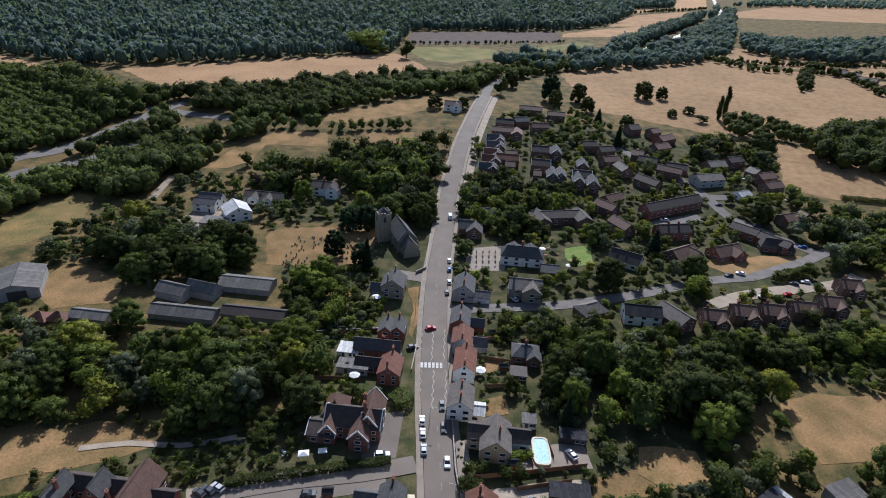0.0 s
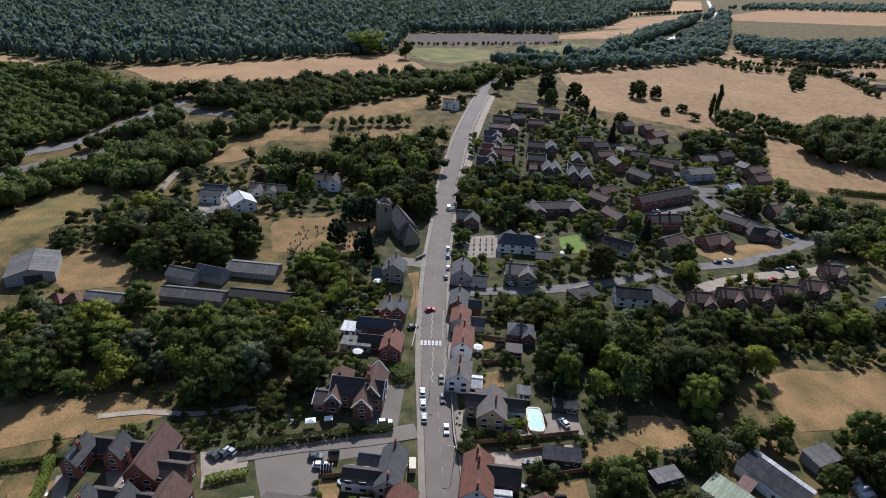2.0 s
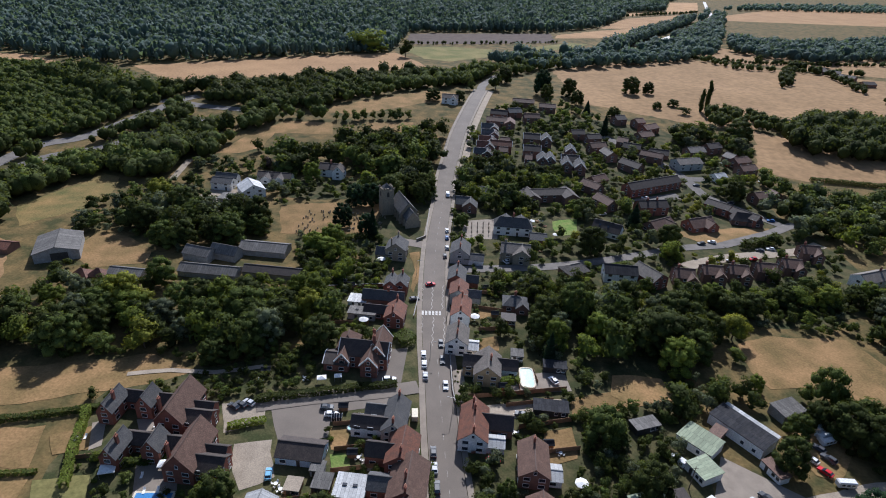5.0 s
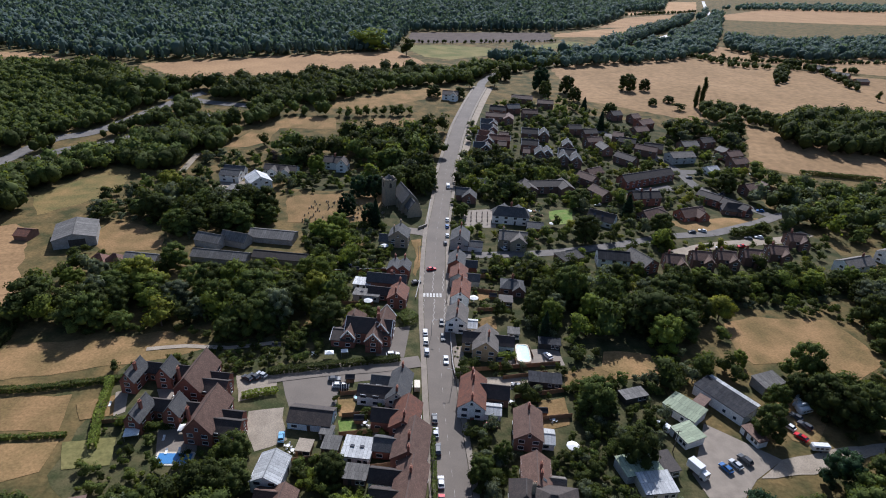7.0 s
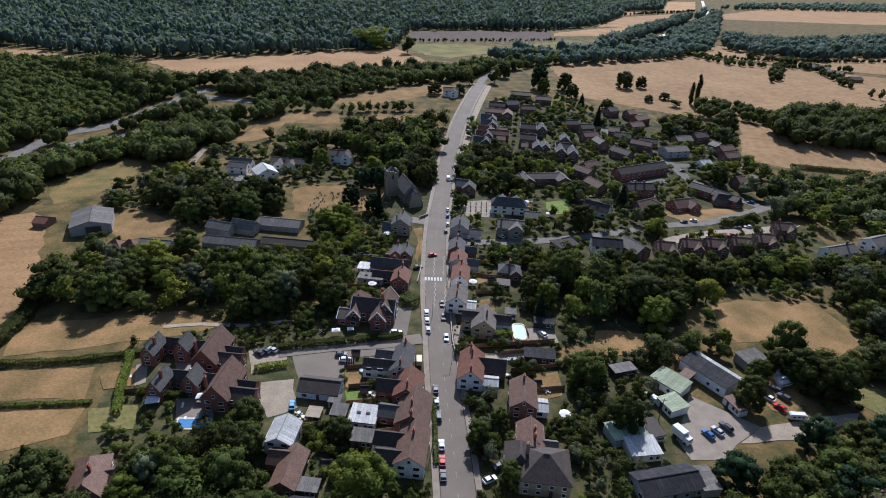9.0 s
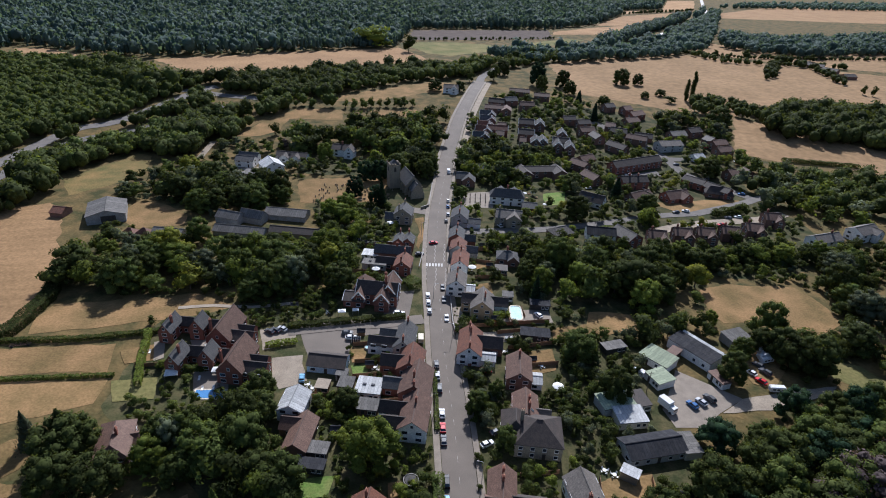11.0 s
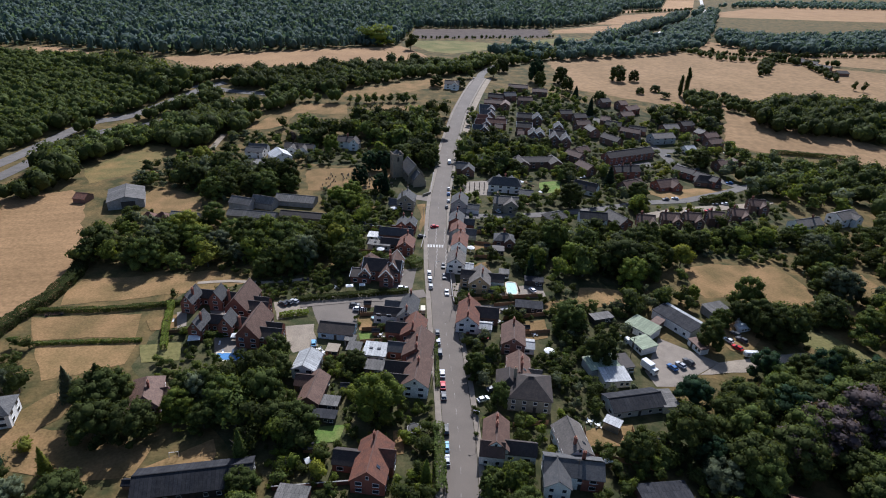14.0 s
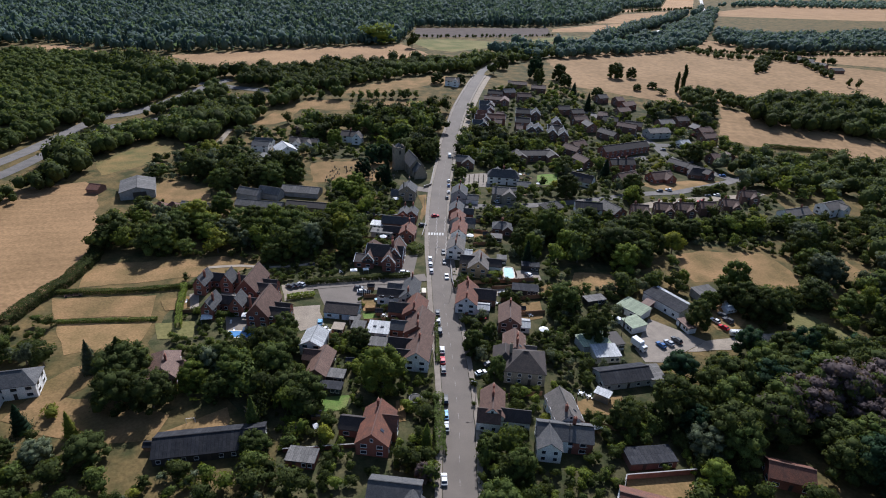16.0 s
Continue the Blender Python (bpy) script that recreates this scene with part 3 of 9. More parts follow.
WINDOWS = {k: (window_mesh(*k), pane_mesh(*k)) for k in ((1.2, 1.25), (1.8, 1.25), (0.9, 1.1))}
bm = bmesh.new()
box(bm, 0, 0, 0, 0.95, 0.08, 2.05)
box(bm, 0, -0.02, 2.05, 1.1, 0.14, 0.09)
box(bm, 0.34, -0.06, 0.98, 0.06, 0.06, 0.12)
DOOR = mesh_of("door", bm, M["timber"])
bm = bmesh.new()
tube(bm, (0, 0, 0), (0, 0, 0.55), 0.15, 0.11, 8)
tube(bm, (0, 0, 0.5), (0, 0, 0.6), 0.15, 0.15, 8)
POT = mesh_of("chimney_pot", bm, M["pot"])


def roof_mesh(L, W, eave, ridge, hip, over=0.35):
    """Two slopes (and two hips) of real thickness, with eaves that stand out, and ridge tiles."""
    bm = bmesh.new()
    uvl = bm.loops.layers.uv.new("UVMap")
    rise = (ridge - eave) / (W / 2)
    w, l = W / 2 + over, L / 2 + (over if hip else over * 0.7)
    ze, zr, th = eave - rise * over, ridge, 0.16
    hx = max(0.0, l - hip * w) if hip else l
    P = [(-l, -w, ze), (l, -w, ze), (l, w, ze), (-l, w, ze), (-hx, 0, zr), (hx, 0, zr)]
    top = [bm.verts.new((x, y, z + th)) for x, y, z in P]
    bot = [bm.verts.new(p) for p in P]
    slopes = [(0, 1, 5, 4), (2, 3, 4, 5)]
    if hip:
        slopes += [(1, 2, 5), (3, 0, 4)]
    for s in slopes:
        f = bm.faces.new([top[i] for i in s])
        bm.faces.new([bot[i] for i in reversed(s)])
        for lp in f.loops:
            c = lp.vert.co
            across = len(s) == 4
            lp[uvl].uv = (c.x, math.hypot(c.y - P[s[0]][1], c.z - ze)) if across else (c.y, math.hypot(c.x - P[s[0]][0], c.z - ze))
    rim = [(0, 1), (2, 3)] + ([(1, 2), (3, 0)] if hip else [(1, 5), (5, 2), (3, 4), (4, 0)])
    for i, j in rim:
        bm.faces.new((bot[i], bot[j], top[j], top[i]))
    if hx > 0.3:
        box(bm, 0, 0, zr + th - 0.02, 2 * hx, 0.3, 0.12)
    return bm


def house(x, y, yaw, L, W, eave, ridge, wall="brick", roof="brown_tile", label="", hip=0.0, chimneys=(), wings=(), rows=2, name="house", category="house", group="",
          openings=True, timbered=False, near=None, skylights=0):
    """A house: blocks of wall with pitched roofs, chimneys with pots, windows with panes, a door. wings: (u, v, turn, L, W, eave, ridge, hip[, wall])."""
    root = thing(name, x, y, None, yaw, label, category, group)
    near = y < 155 if near is None else near
    for i, wg in enumerate(((0, 0, 0, L, W, eave, ridge, hip), *wings)):
        u, v, turn, bl, bw, be, br, bh = wg[:8]
        wm = M[wg[8] if len(wg) > 8 else wall]
        m = pose(u, v, 0, 0, 0, turn)
        for k in (-0.33, 0, 0.33):
            p = root.matrix_basis @ m @ Vector((k * bl, 0, 0))
            take(p.x, p.y, max(bw / 2, bl / 6) + 0.5)
        bm = bmesh.new()
        lo = [bm.verts.new((a * bl / 2, b * bw / 2, -0.3)) for a, b in ((-1, -1), (1, -1), (1, 1), (-1, 1))]
        hi = [bm.verts.new((a * bl / 2, b * bw / 2, be)) for a, b in ((-1, -1), (1, -1), (1, 1), (-1, 1))]
        if bh:
            for a in range(4):
                bm.faces.new((lo[a], lo[(a + 1) % 4], hi[(a + 1) % 4], hi[a]))
        else:
            g = [bm.verts.new((a * bl / 2, 0, br)) for a in (-1, 1)]
            bm.faces.new((lo[0], lo[1], hi[1], hi[0]))
            bm.faces.new((lo[2], lo[3], hi[3], hi[2]))
            bm.faces.new((lo[1], lo[2], hi[2], g[1], hi[1]))
            bm.faces.new((lo[3], lo[0], hi[0], g[0], hi[3]))
        body = part("wall", bm, wm, root, "", m)
        rm = M[wg[9] if len(wg) > 9 else roof]
        part("roof", roof_mesh(bl, bw, be, br, bh), rm, root, "", m)
        if timbered and not bh:
            for end in (-1, 1):
                bm = bmesh.new()
                for q in range(7):
                    c = -bw / 2 + bw * (q + 0.5) / 7
                    top = br - (br - be) * abs(c) / (bw / 2) - 0.15
                    box(bm, end * (bl / 2 + 0.03), c, be * 0.52, 0.05, 0.16, max(0.3, top - be * 0.52))
                box(bm, end * (bl / 2 + 0.035), 0, be * 0.5, 0.06, bw, 0.18)
                box(bm, end * (bl / 2 + 0.035), 0, be, 0.06, bw * 0.9, 0.18)
                part("timber_frame", bm, M["timber"], root, "dark timber studs on the gable", m)
                for side in (-1, 1):
                    rise, run = br - be, bw / 2 + 0.35
                    slope = math.degrees(math.atan2(rise, bw / 2))
                    ln = math.hypot(run, rise * run / (bw / 2))
                    bm = bmesh.new()
                    box(bm, 0, 0, -0.2, 0.22, ln, 0.42)
                    part("bargeboard", bm, M["white"], root, "white bargeboard on the gable", m @ pose(end * (bl / 2 + 0.29), side * run / 2, br - rise * run / bw + 0.1, -side * slope, 0, 0))
        if not openings:
            continue
        storeys = max(1, min(rows, int((be + 1.3) / 2.6)))
        for face in range(4):
            length, depth = (bl, bw) if face % 2 == 0 else (bw, bl)
            if face == 2 and not near:
                continue
            count = max(1, int(length / (3.2 if near else 4.5 if y < 320 else 6.0)))
            for s in range(storeys + (1 if face % 2 and not bh and br > be + 2.6 else 0)):
                cz = 1.4 + 2.3 * s
                attic = s >= storeys
                for k in range(1 if attic else count):
                    c = 0 if attic else -length / 2 + length * (k + 0.5) / count
                    fm = m @ pose(0, 0, 0, 0, 0, 90 * face) @ pose(c, -depth / 2 - 0.02, cz)
                    if s == 0 and face == 0 and k == count // 2 and i == 0:
                        shared("door", DOOR, root, m @ pose(c, -depth / 2 - 0.03, 0.02), "dark panelled front door")
                        continue
                    fr, gl = WINDOWS[(0.9, 1.1) if attic else ((1.8, 1.25) if length / count > 3.6 else (1.2, 1.25))]
                    wo = shared("window", fr, root, fm)
                    shared("pane", gl, wo, Matrix.Identity(4))
        for k in range(skylights if i == 0 else 0):
            slope = math.degrees(math.atan2(br - be, bw / 2))
            bm = bmesh.new()
            box(bm, 0, 0, 0, 0.9, 1.2, 0.1)
            part("skylight", bm, M["glass"], root, "roof window", m @ pose(-bl * 0.25 + k * bl * 0.3, -bw / 4, (be + br) / 2 + 0.2, slope, 0, 0))
    for u, v, top in chimneys:
        bm = bmesh.new()
        box(bm, 0, 0, 0, 0.95, 0.6, top - eave)
        box(bm, 0, 0, top - eave - 0.3, 1.1, 0.75, 0.14)
        box(bm, 0, 0, top - eave, 1.05, 0.7, 0.1)
        ch = part("chimney", bm, M["brick" if wall != "stone" else "stone"], root, "brick chimney stack", pose(u, v, eave))
        for d in (-0.24, 0.24):
            shared("chimney_pot", POT, ch, pose(d, 0, top - eave + 0.1))
    return root


def flat_block(x, y, yaw, L, W, h, wall="white", roof="white_roof", label="", name="shed", category="shed", rise=0.0, lights=0, openings=True):
    """A low building with a flat or gently sloping roof, its coping or gutter board, a door and a few windows."""
    root = thing(name, x, y, None, yaw, label, category)
    for k in (-0.33, 0, 0.33):
        p = root.matrix_basis @ Vector((k * L, 0, 0))
        take(p.x, p.y, max(W / 2, L / 6) + 0.4)
    bm = bmesh.new()
    box(bm, 0, 0, -0.2, L, W, h + 0.2)
    part("wall", bm, M[wall], root)
    bm = bmesh.new()
    uvl = bm.loops.layers.uv.new("UVMap")
    box(bm, 0, 0, h, L + 0.5, W + 0.5, 0.2)
    for v in bm.verts:
        v.co.z += rise * (v.co.y / W + 0.5)
    for f in bm.faces:
        for lp in f.loops:
            lp[uvl].uv = lp.vert.co.xy
    part("roof", bm, M[roof], root)
    for s in (-1, 1):
        bm = bmesh.new()
        box(bm, 0, s * (W / 2 + 0.27), h - 0.08 + rise * (s * 0.5 + 0.5), L + 0.5, 0.05, 0.24)
        part("fascia", bm, M["timber"], root)
    for k in range(lights):
        bm = bmesh.new()
        box(bm, 0, 0, 0, 1.3, 0.9, 0.35, taper=0.8)
        part("rooflight", bm, M["glass"], root, "raised rooflight", pose(-L * 0.2 + k * L * 0.35, 0, h + 0.2))
    if openings:
        shared("door", DOOR, root, pose(-L * 0.2, -W / 2 - 0.03, 0.02))
        fr, gl = WINDOWS[(1.2, 1.25)]
        for c in (0.15, 0.36):
            wo = shared("window", fr, root, pose(L * c, -W / 2 - 0.02, min(1.5, h - 0.8)))
            shared("pane", gl, wo, Matrix.Identity(4))
    return root


# ---- cars ----
def car_meshes(kind):
    """Body shell, glass house, wheel, lamps for one kind of vehicle; x is forward."""
    if kind == "van":
        prof = [(-2.5, 0.45, 2.0), (-2.45, 0.4, 2.15), (1.2, 0.4, 2.15), (1.75, 0.4, 1.45), (2.45, 0.4, 1.1), (2.55, 0.5, 0.8)]
        glass = [(1.02, 2.0), (1.3, 1.98), (1.78, 1.42), (1.02, 1.42)]
    elif kind == "suv":
        prof = [(-2.25, 0.5, 0.95), (-2.2, 0.35, 1.08), (-1.0, 0.35, 1.12), (0.9, 0.35, 1.08), (2.0, 0.35, 0.95), (2.3, 0.45, 0.75)]
        glass = [(-2.1, 1.07), (-1.7, 1.6), (0.2, 1.66), (1.0, 1.06)]
    else:
        prof = [(-2.05, 0.45, 0.85), (-2.0, 0.3, 0.95), (-0.9, 0.3, 0.97), (0.8, 0.3, 0.93), (1.85, 0.3, 0.8), (2.1, 0.4, 0.62)]
        glass = [(-1.85, 0.94), (-1.35, 1.38), (0.1, 1.42), (0.95, 0.92)]
    half = 0.98 if kind == "van" else 0.88
    bm = bmesh.new()
    rows = []
    for i, (x, z0, z1) in enumerate(prof):
        w = half * (0.9 if i in (0, len(prof) - 1) else 1.0)
        rows.append([bm.verts.new(p) for p in ((x, -w, z0), (x, -w * 1.01, (z0 + z1) / 2), (x, -w * 0.93, z1), (x, w * 0.93, z1), (x, w * 1.01, (z0 + z1) / 2), (x, w, z0))])
    for a, b in zip(rows, rows[1:]):
        for i in range(6):
            bm.faces.new((a[i], a[(i + 1) % 6], b[(i + 1) % 6], b[i]))
    bm.faces.new(rows[0][::-1])
    bm.faces.new(rows[-1])
    bmesh.ops.recalc_face_normals(bm, faces=bm.faces)
    body = bm
    bm = bmesh.new()
    a = [bm.verts.new((x, -half * (0.9 if z < glass[1][1] - 0.1 else 0.72), z)) for x, z in glass]
    b = [bm.verts.new((x, half * (0.9 if z < glass[1][1] - 0.1 else 0.72), z)) for x, z in glass]
    for i in range(4):
        j = (i + 1) % 4
        bm.faces.new((a[i], a[j], b[j], b[i]))
    bm.faces.new(a[::-1])
    bm.faces.new(b)
    bmesh.ops.recalc_face_normals(bm, faces=bm.faces)
    cabin = mesh_of("cabin_glass", bm, M["glass"])
    bm = bmesh.new()
    if kind != "van":
        (x1, z1), (x2, z2) = glass[1], glass[2]
        box(bm, (x1 + x2) / 2, 0, z1 - 0.0, (x2 - x1) * 1.02, half * 1.5, max(0.06, z2 - z1 + 0.03), taper=0.95)
        for s in (-1, 1):
            box(bm, (x1 + x2) / 2 - 0.1, s * half * 0.8, glass[0][1], 0.12, 0.08, z1 - glass[0][1])
    roof = bm
    bm = bmesh.new()
    tube(bm, (0, -0.1, 0), (0, 0.1, 0), 0.32, 0.32, 14)
    tyre = mesh_of("tyre", bm, M["tyre"])
    bm = bmesh.new()
    tube(bm, (0, -0.11, 0), (0, 0.11, 0), 0.2, 0.2, 10)
    rim = mesh_of("rim", bm, M["rim"])
    bm = bmesh.new()
    box(bm, 0, 0, -0.07, 0.1, 0.34, 0.14)
    lens = bm
    return body, roof, cabin, tyre, rim, lens, prof


CAR_CACHE = {}


def car(x, y, yaw, paint="silver", kind="hatch", label="", group="cars in the street", z=None):
    """A parked or halted car; copies of a kind and colour share their meshes."""
    key = (kind, paint)
    words = {"hatch": "hatchback car", "suv": "estate car", "van": "panel van"}[kind]
    label = label or paint.replace("_", " ") + " " + words + " with dark windows, on the asphalt"
    m = pose(x, y, (ground_z(x, y) if z is None else z) + 0.2, 0, 0, yaw)
    if key in CAR_CACHE:
        ob = copy_thing(CAR_CACHE[key], m)
        return tagged(ob, label, "van" if kind == "van" else "car", group)
    body, roof, cabin, tyre, rim, lens, prof = car_meshes(kind)
    root = thing("van" if kind == "van" else "car", x, y, None, yaw, label, "van" if kind == "van" else "car", group)
    root.matrix_basis = m
    part("body", body, PAINT[paint], root)
    if kind == "van":
        roof.free()
    else:
        part("roof", roof, PAINT[paint], root)
    shared("cabin_glass", cabin, root, Matrix.Identity(4), "dark car glass")
    for u in (-1.3, 1.35):
        for s in (-1, 1):
            w = shared("wheel", tyre, root, pose(u * (1.12 if kind != "hatch" else 1), s * 0.8, 0.32))
            shared("rim", rim, w, pose(0, 0, 0))
    lm = mesh_of("headlight", lens.copy(), M["lamp_lens"])
    tm = mesh_of("taillight", lens, M["tail_lens"])
    for s in (-0.6, 0.6):
        shared("headlight", lm, root, pose(prof[-1][0] - 0.08, s, prof[-1][2] - 0.02))
        shared("taillight", tm, root, pose(prof[0][0] + 0.02, s, prof[0][2] - 0.12))
    CAR_CACHE[key] = root
    return root


# ---- street and garden things ----
def lamp_post(x, y, h=8.0, yaw=0.0):
    root = thing("street_lamp", x, y, None, yaw, "grey steel street lamp on a tall post", "street lamp", "street lamps")
    bm = bmesh.new()
    tube(bm, (0, 0, 0), (0, 0, h), 0.1, 0.06, 8)
    part("post", bm, M["steel"], root)
    bm = bmesh.new()
    tube(bm, (0, 0, h - 0.05), (1.3, 0, h + 0.3), 0.05, 0.04, 6)
    part("arm", bm, M["steel"], root)
    bm = bmesh.new()
    box(bm, 1.55, 0, h + 0.22, 0.7, 0.3, 0.16, taper=0.8)
    part("lamp_head", bm, M["kerb"], root)


def telegraph_pole(x, y, h=8.5, yaw=0.0):
    root = thing("telegraph_pole", x, y, None, yaw, "brown wooden telegraph pole with a cross arm", "pole", "telegraph poles")
    bm = bmesh.new()
    tube(bm, (0, 0, 0), (0, 0, h), 0.15, 0.1, 8)
    part("pole", bm, M["bark"], root)
    bm = bmesh.new()
    box(bm, 0, 0, h - 0.7, 1.6, 0.1, 0.12)
    part("cross_arm", bm, M["timber"], root)


def fence(line, h=1.8, material="fence_wood", label="brown close-boarded timber fence", step=2.4):
    """Panels between posts along a line, each a part."""
    x0, y0 = line[0]
    root = thing("fence", x0, y0, None, 0, label, "fence")
    for (x1, y1), (x2, y2) in zip(line, line[1:]):
        ln = math.hypot(x2 - x1, y2 - y1)
        n = max(1, round(ln / step))
        yaw = math.degrees(math.atan2(y2 - y1, x2 - x1))
        bm = bmesh.new()
        box(bm, 0, 0, 0.05, ln / n - 0.12, 0.06, h - 0.1)
        pm = mesh_of("fence_panel", bm, M[material])
        bm = bmesh.new()
        box(bm, 0, 0, -0.1, 0.12, 0.12, h + 0.2)
        qm = mesh_of("post", bm, M[material])
        for i in range(n):
            f = (i + 0.5) / n
            shared("fence_panel", pm, root, pose(x1 - x0 + (x2 - x1) * f, y1 - y0 + (y2 - y1) * f, 0, 0, 0, yaw))
            shared("post", qm, root, pose(x1 - x0 + (x2 - x1) * i / n, y1 - y0 + (y2 - y1) * i / n, 0, 0, 0, yaw))


def garden_wall(line, h=1.6, material="brick", label="old brick garden wall with a coping"):
    root = thing("garden_wall", line[0][0], line[0][1], None, 0, label, "wall")
    for (x1, y1), (x2, y2) in zip(line, line[1:]):
        ln = math.hypot(x2 - x1, y2 - y1)
        m = pose((x1 + x2) / 2 - line[0][0], (y1 + y2) / 2 - line[0][1], 0, 0, 0, math.degrees(math.atan2(y2 - y1, x2 - x1)))
        bm = bmesh.new()
        box(bm, 0, 0, -0.2, ln, 0.24, h + 0.2)
        part("wall", bm, M[material], root, "", m)
        bm = bmesh.new()
        box(bm, 0, 0, h, ln + 0.1, 0.36, 0.1, taper=0.98)
        part("coping", bm, M["kerb"], root, "", m)


def parasol(x, y, r=1.6, material="canvas"):
    root = thing("parasol", x, y, None, 0, "open pale canvas parasol on a pole", "parasol", "parasols")
    bm = bmesh.new()
    tube(bm, (0, 0, 0), (0, 0, 2.4), 0.04, 0.03, 6)
    part("pole", bm, M["steel"], root)
    bm = bmesh.new()
    tube(bm, (0, 0, 0), (0, 0, 0.1), 0.3, 0.25, 10)
    part("base", bm, M["kerb"], root)
    bm = bmesh.new()
    rim = [bm.verts.new((r * math.cos(i * math.pi / 4), r * math.sin(i * math.pi / 4), 2.05 - 0.06 * (i % 2))) for i in range(8)]
    low = [bm.verts.new(v.co - Vector((0, 0, 0.18))) for v in rim]
    top = bm.verts.new((0, 0, 2.6))
    for i in range(8):
        j = (i + 1) % 8
        bm.faces.new((rim[i], rim[j], top))
        bm.faces.new((low[i], low[j], rim[j], rim[i]))
    part("canopy", bm, M[material], root)


def garden_table(x, y, yaw=0.0):
    root = thing("picnic_table", x, y, None, yaw, "wooden picnic table with two benches", "picnic table", "garden tables")
    bm = bmesh.new()
    box(bm, 0, 0, 0.7, 1.8, 0.8, 0.06)
    part("tabletop", bm, M["fence_wood"], root)
    for s in (-1, 1):
        bm = bmesh.new()
        box(bm, 0, s * 0.75, 0.42, 1.8, 0.28, 0.05)
        part("bench", bm, M["fence_wood"], root)
        bm = bmesh.new()
        box(bm, s * 0.65, 0, 0, 0.08, 1.5, 0.42)
        part("leg", bm, M["fence_wood"], root)


def furniture_set(x, y, yaw=0.0):
    """A round white table with four chairs round it."""
    root = thing("garden_furniture", x, y, None, yaw, "white garden table with four chairs, on a patio", "garden furniture", "garden furniture")
    bm = bmesh.new()
    tube(bm, (0, 0, 0.70), (0, 0, 0.74), 0.6, 0.6, 14)
    part("tabletop", bm, M["canvas"], root)
    bm = bmesh.new()
    tube(bm, (0, 0, 0), (0, 0, 0.7), 0.06, 0.05, 6)
    part("leg", bm, M["steel"], root)
    for k in range(4):
        m = pose(0, 0, 0, 0, 0, 90 * k + 20) @ pose(1.0, 0, 0)
        bm = bmesh.new()
        box(bm, 0, 0, 0.40, 0.5, 0.5, 0.06)
        for a, b in ((-1, -1), (1, -1), (1, 1), (-1, 1)):
            box(bm, a * 0.21, b * 0.21, 0, 0.05, 0.05, 0.40)
        box(bm, 0.24, 0, 0.46, 0.05, 0.5, 0.45, taper=0.9)
        part("chair", bm, M["canvas"], root, "", m)


def gazebo(x, y, yaw=0.0, L=3.0, W=3.0, top="canvas", label="white canvas gazebo on four posts in a garden"):
    root = thing("gazebo", x, y, None, yaw, label, "gazebo", "gazebos")
    for a, b in ((-1, -1), (1, -1), (1, 1), (-1, 1)):
        bm = bmesh.new()
        tube(bm, (a * L * 0.46, b * W * 0.46, 0), (a * L * 0.46, b * W * 0.46, 2.1), 0.04, 0.04, 6)
        part("post", bm, M["steel"], root)
    bm = bmesh.new()
    rim = [bm.verts.new((a * L / 2, b * W / 2, 2.1)) for a, b in ((-1, -1), (1, -1), (1, 1), (-1, 1))]
    low = [bm.verts.new(v.co - Vector((0, 0, 0.22))) for v in rim]
    peak = bm.verts.new((0, 0, 2.75))
    for i in range(4):
        j = (i + 1) % 4
        bm.faces.new((rim[i], rim[j], peak))
        bm.faces.new((low[i], low[j], rim[j], rim[i]))
    part("canopy", bm, M[top], root)


def hot_tub(x, y):
    root = thing("hot_tub", x, y, None, 0, "round grey hot tub on a pale patio", "hot tub")
    bm = bmesh.new()
    n = 20
    rings = [[bm.verts.new((r * math.cos(6.2832 * i / n), r * math.sin(6.2832 * i / n), z)) for i in range(n)] for r, z in ((1.05, 0), (1.1, 0.75), (0.9, 0.8), (0.82, 0.6))]
    for a, b in zip(rings, rings[1:]):
        for i in range(n):
            bm.faces.new((a[i], a[(i + 1) % n], b[(i + 1) % n], b[i]))
    part("shell", bm, M["grey_render"], root)
    bm = bmesh.new()
    bm.faces.new([bm.verts.new((0.84 * math.cos(6.2832 * i / n), 0.84 * math.sin(6.2832 * i / n), 0.64)) for i in range(n)])
    part("water", bm, M["water"], root)


def lounger(x, y, yaw):
    root = thing("sun_lounger", x, y, None, yaw, "white sun lounger with a raised back", "sun lounger")
    bm = bmesh.new()
    box(bm, 0, 0, 0.3, 1.3, 0.65, 0.08)
    for a, b in ((-1, -1), (1, -1), (1, 1), (-1, 1)):
        box(bm, a * 0.55, b * 0.27, 0, 0.05, 0.05, 0.3)
    part("frame", bm, M["canvas"], root)
    bm = bmesh.new()
    box(bm, 0, 0, 0, 0.7, 0.65, 0.08)
    part("backrest", bm, M["canvas"], root, "", pose(0.9, 0, 0.5, 0, -35, 0))


def garden_shed(x, y, yaw=0.0, L=2.6, W=2.0, roof="black_tin", wall="fence_wood"):
    house(x, y, yaw, L, W, 1.8, 2.4, wall, roof, "small timber garden shed with a felt roof", name="garden_shed", category="shed", group="garden sheds", openings=False)


def gravestone(x, y, yaw, h, mesh_index):
    ob = new("gravestone", GRAVES[mesh_index])
    ob.matrix_basis = pose(x, y, ground_z(x, y) + 0.08, 0, 0, yaw) @ Matrix.Diagonal((1, 1, h, 1))
    tagged(ob, "weathered grey upright gravestone in dry grass", "gravestone", "churchyard gravestones")


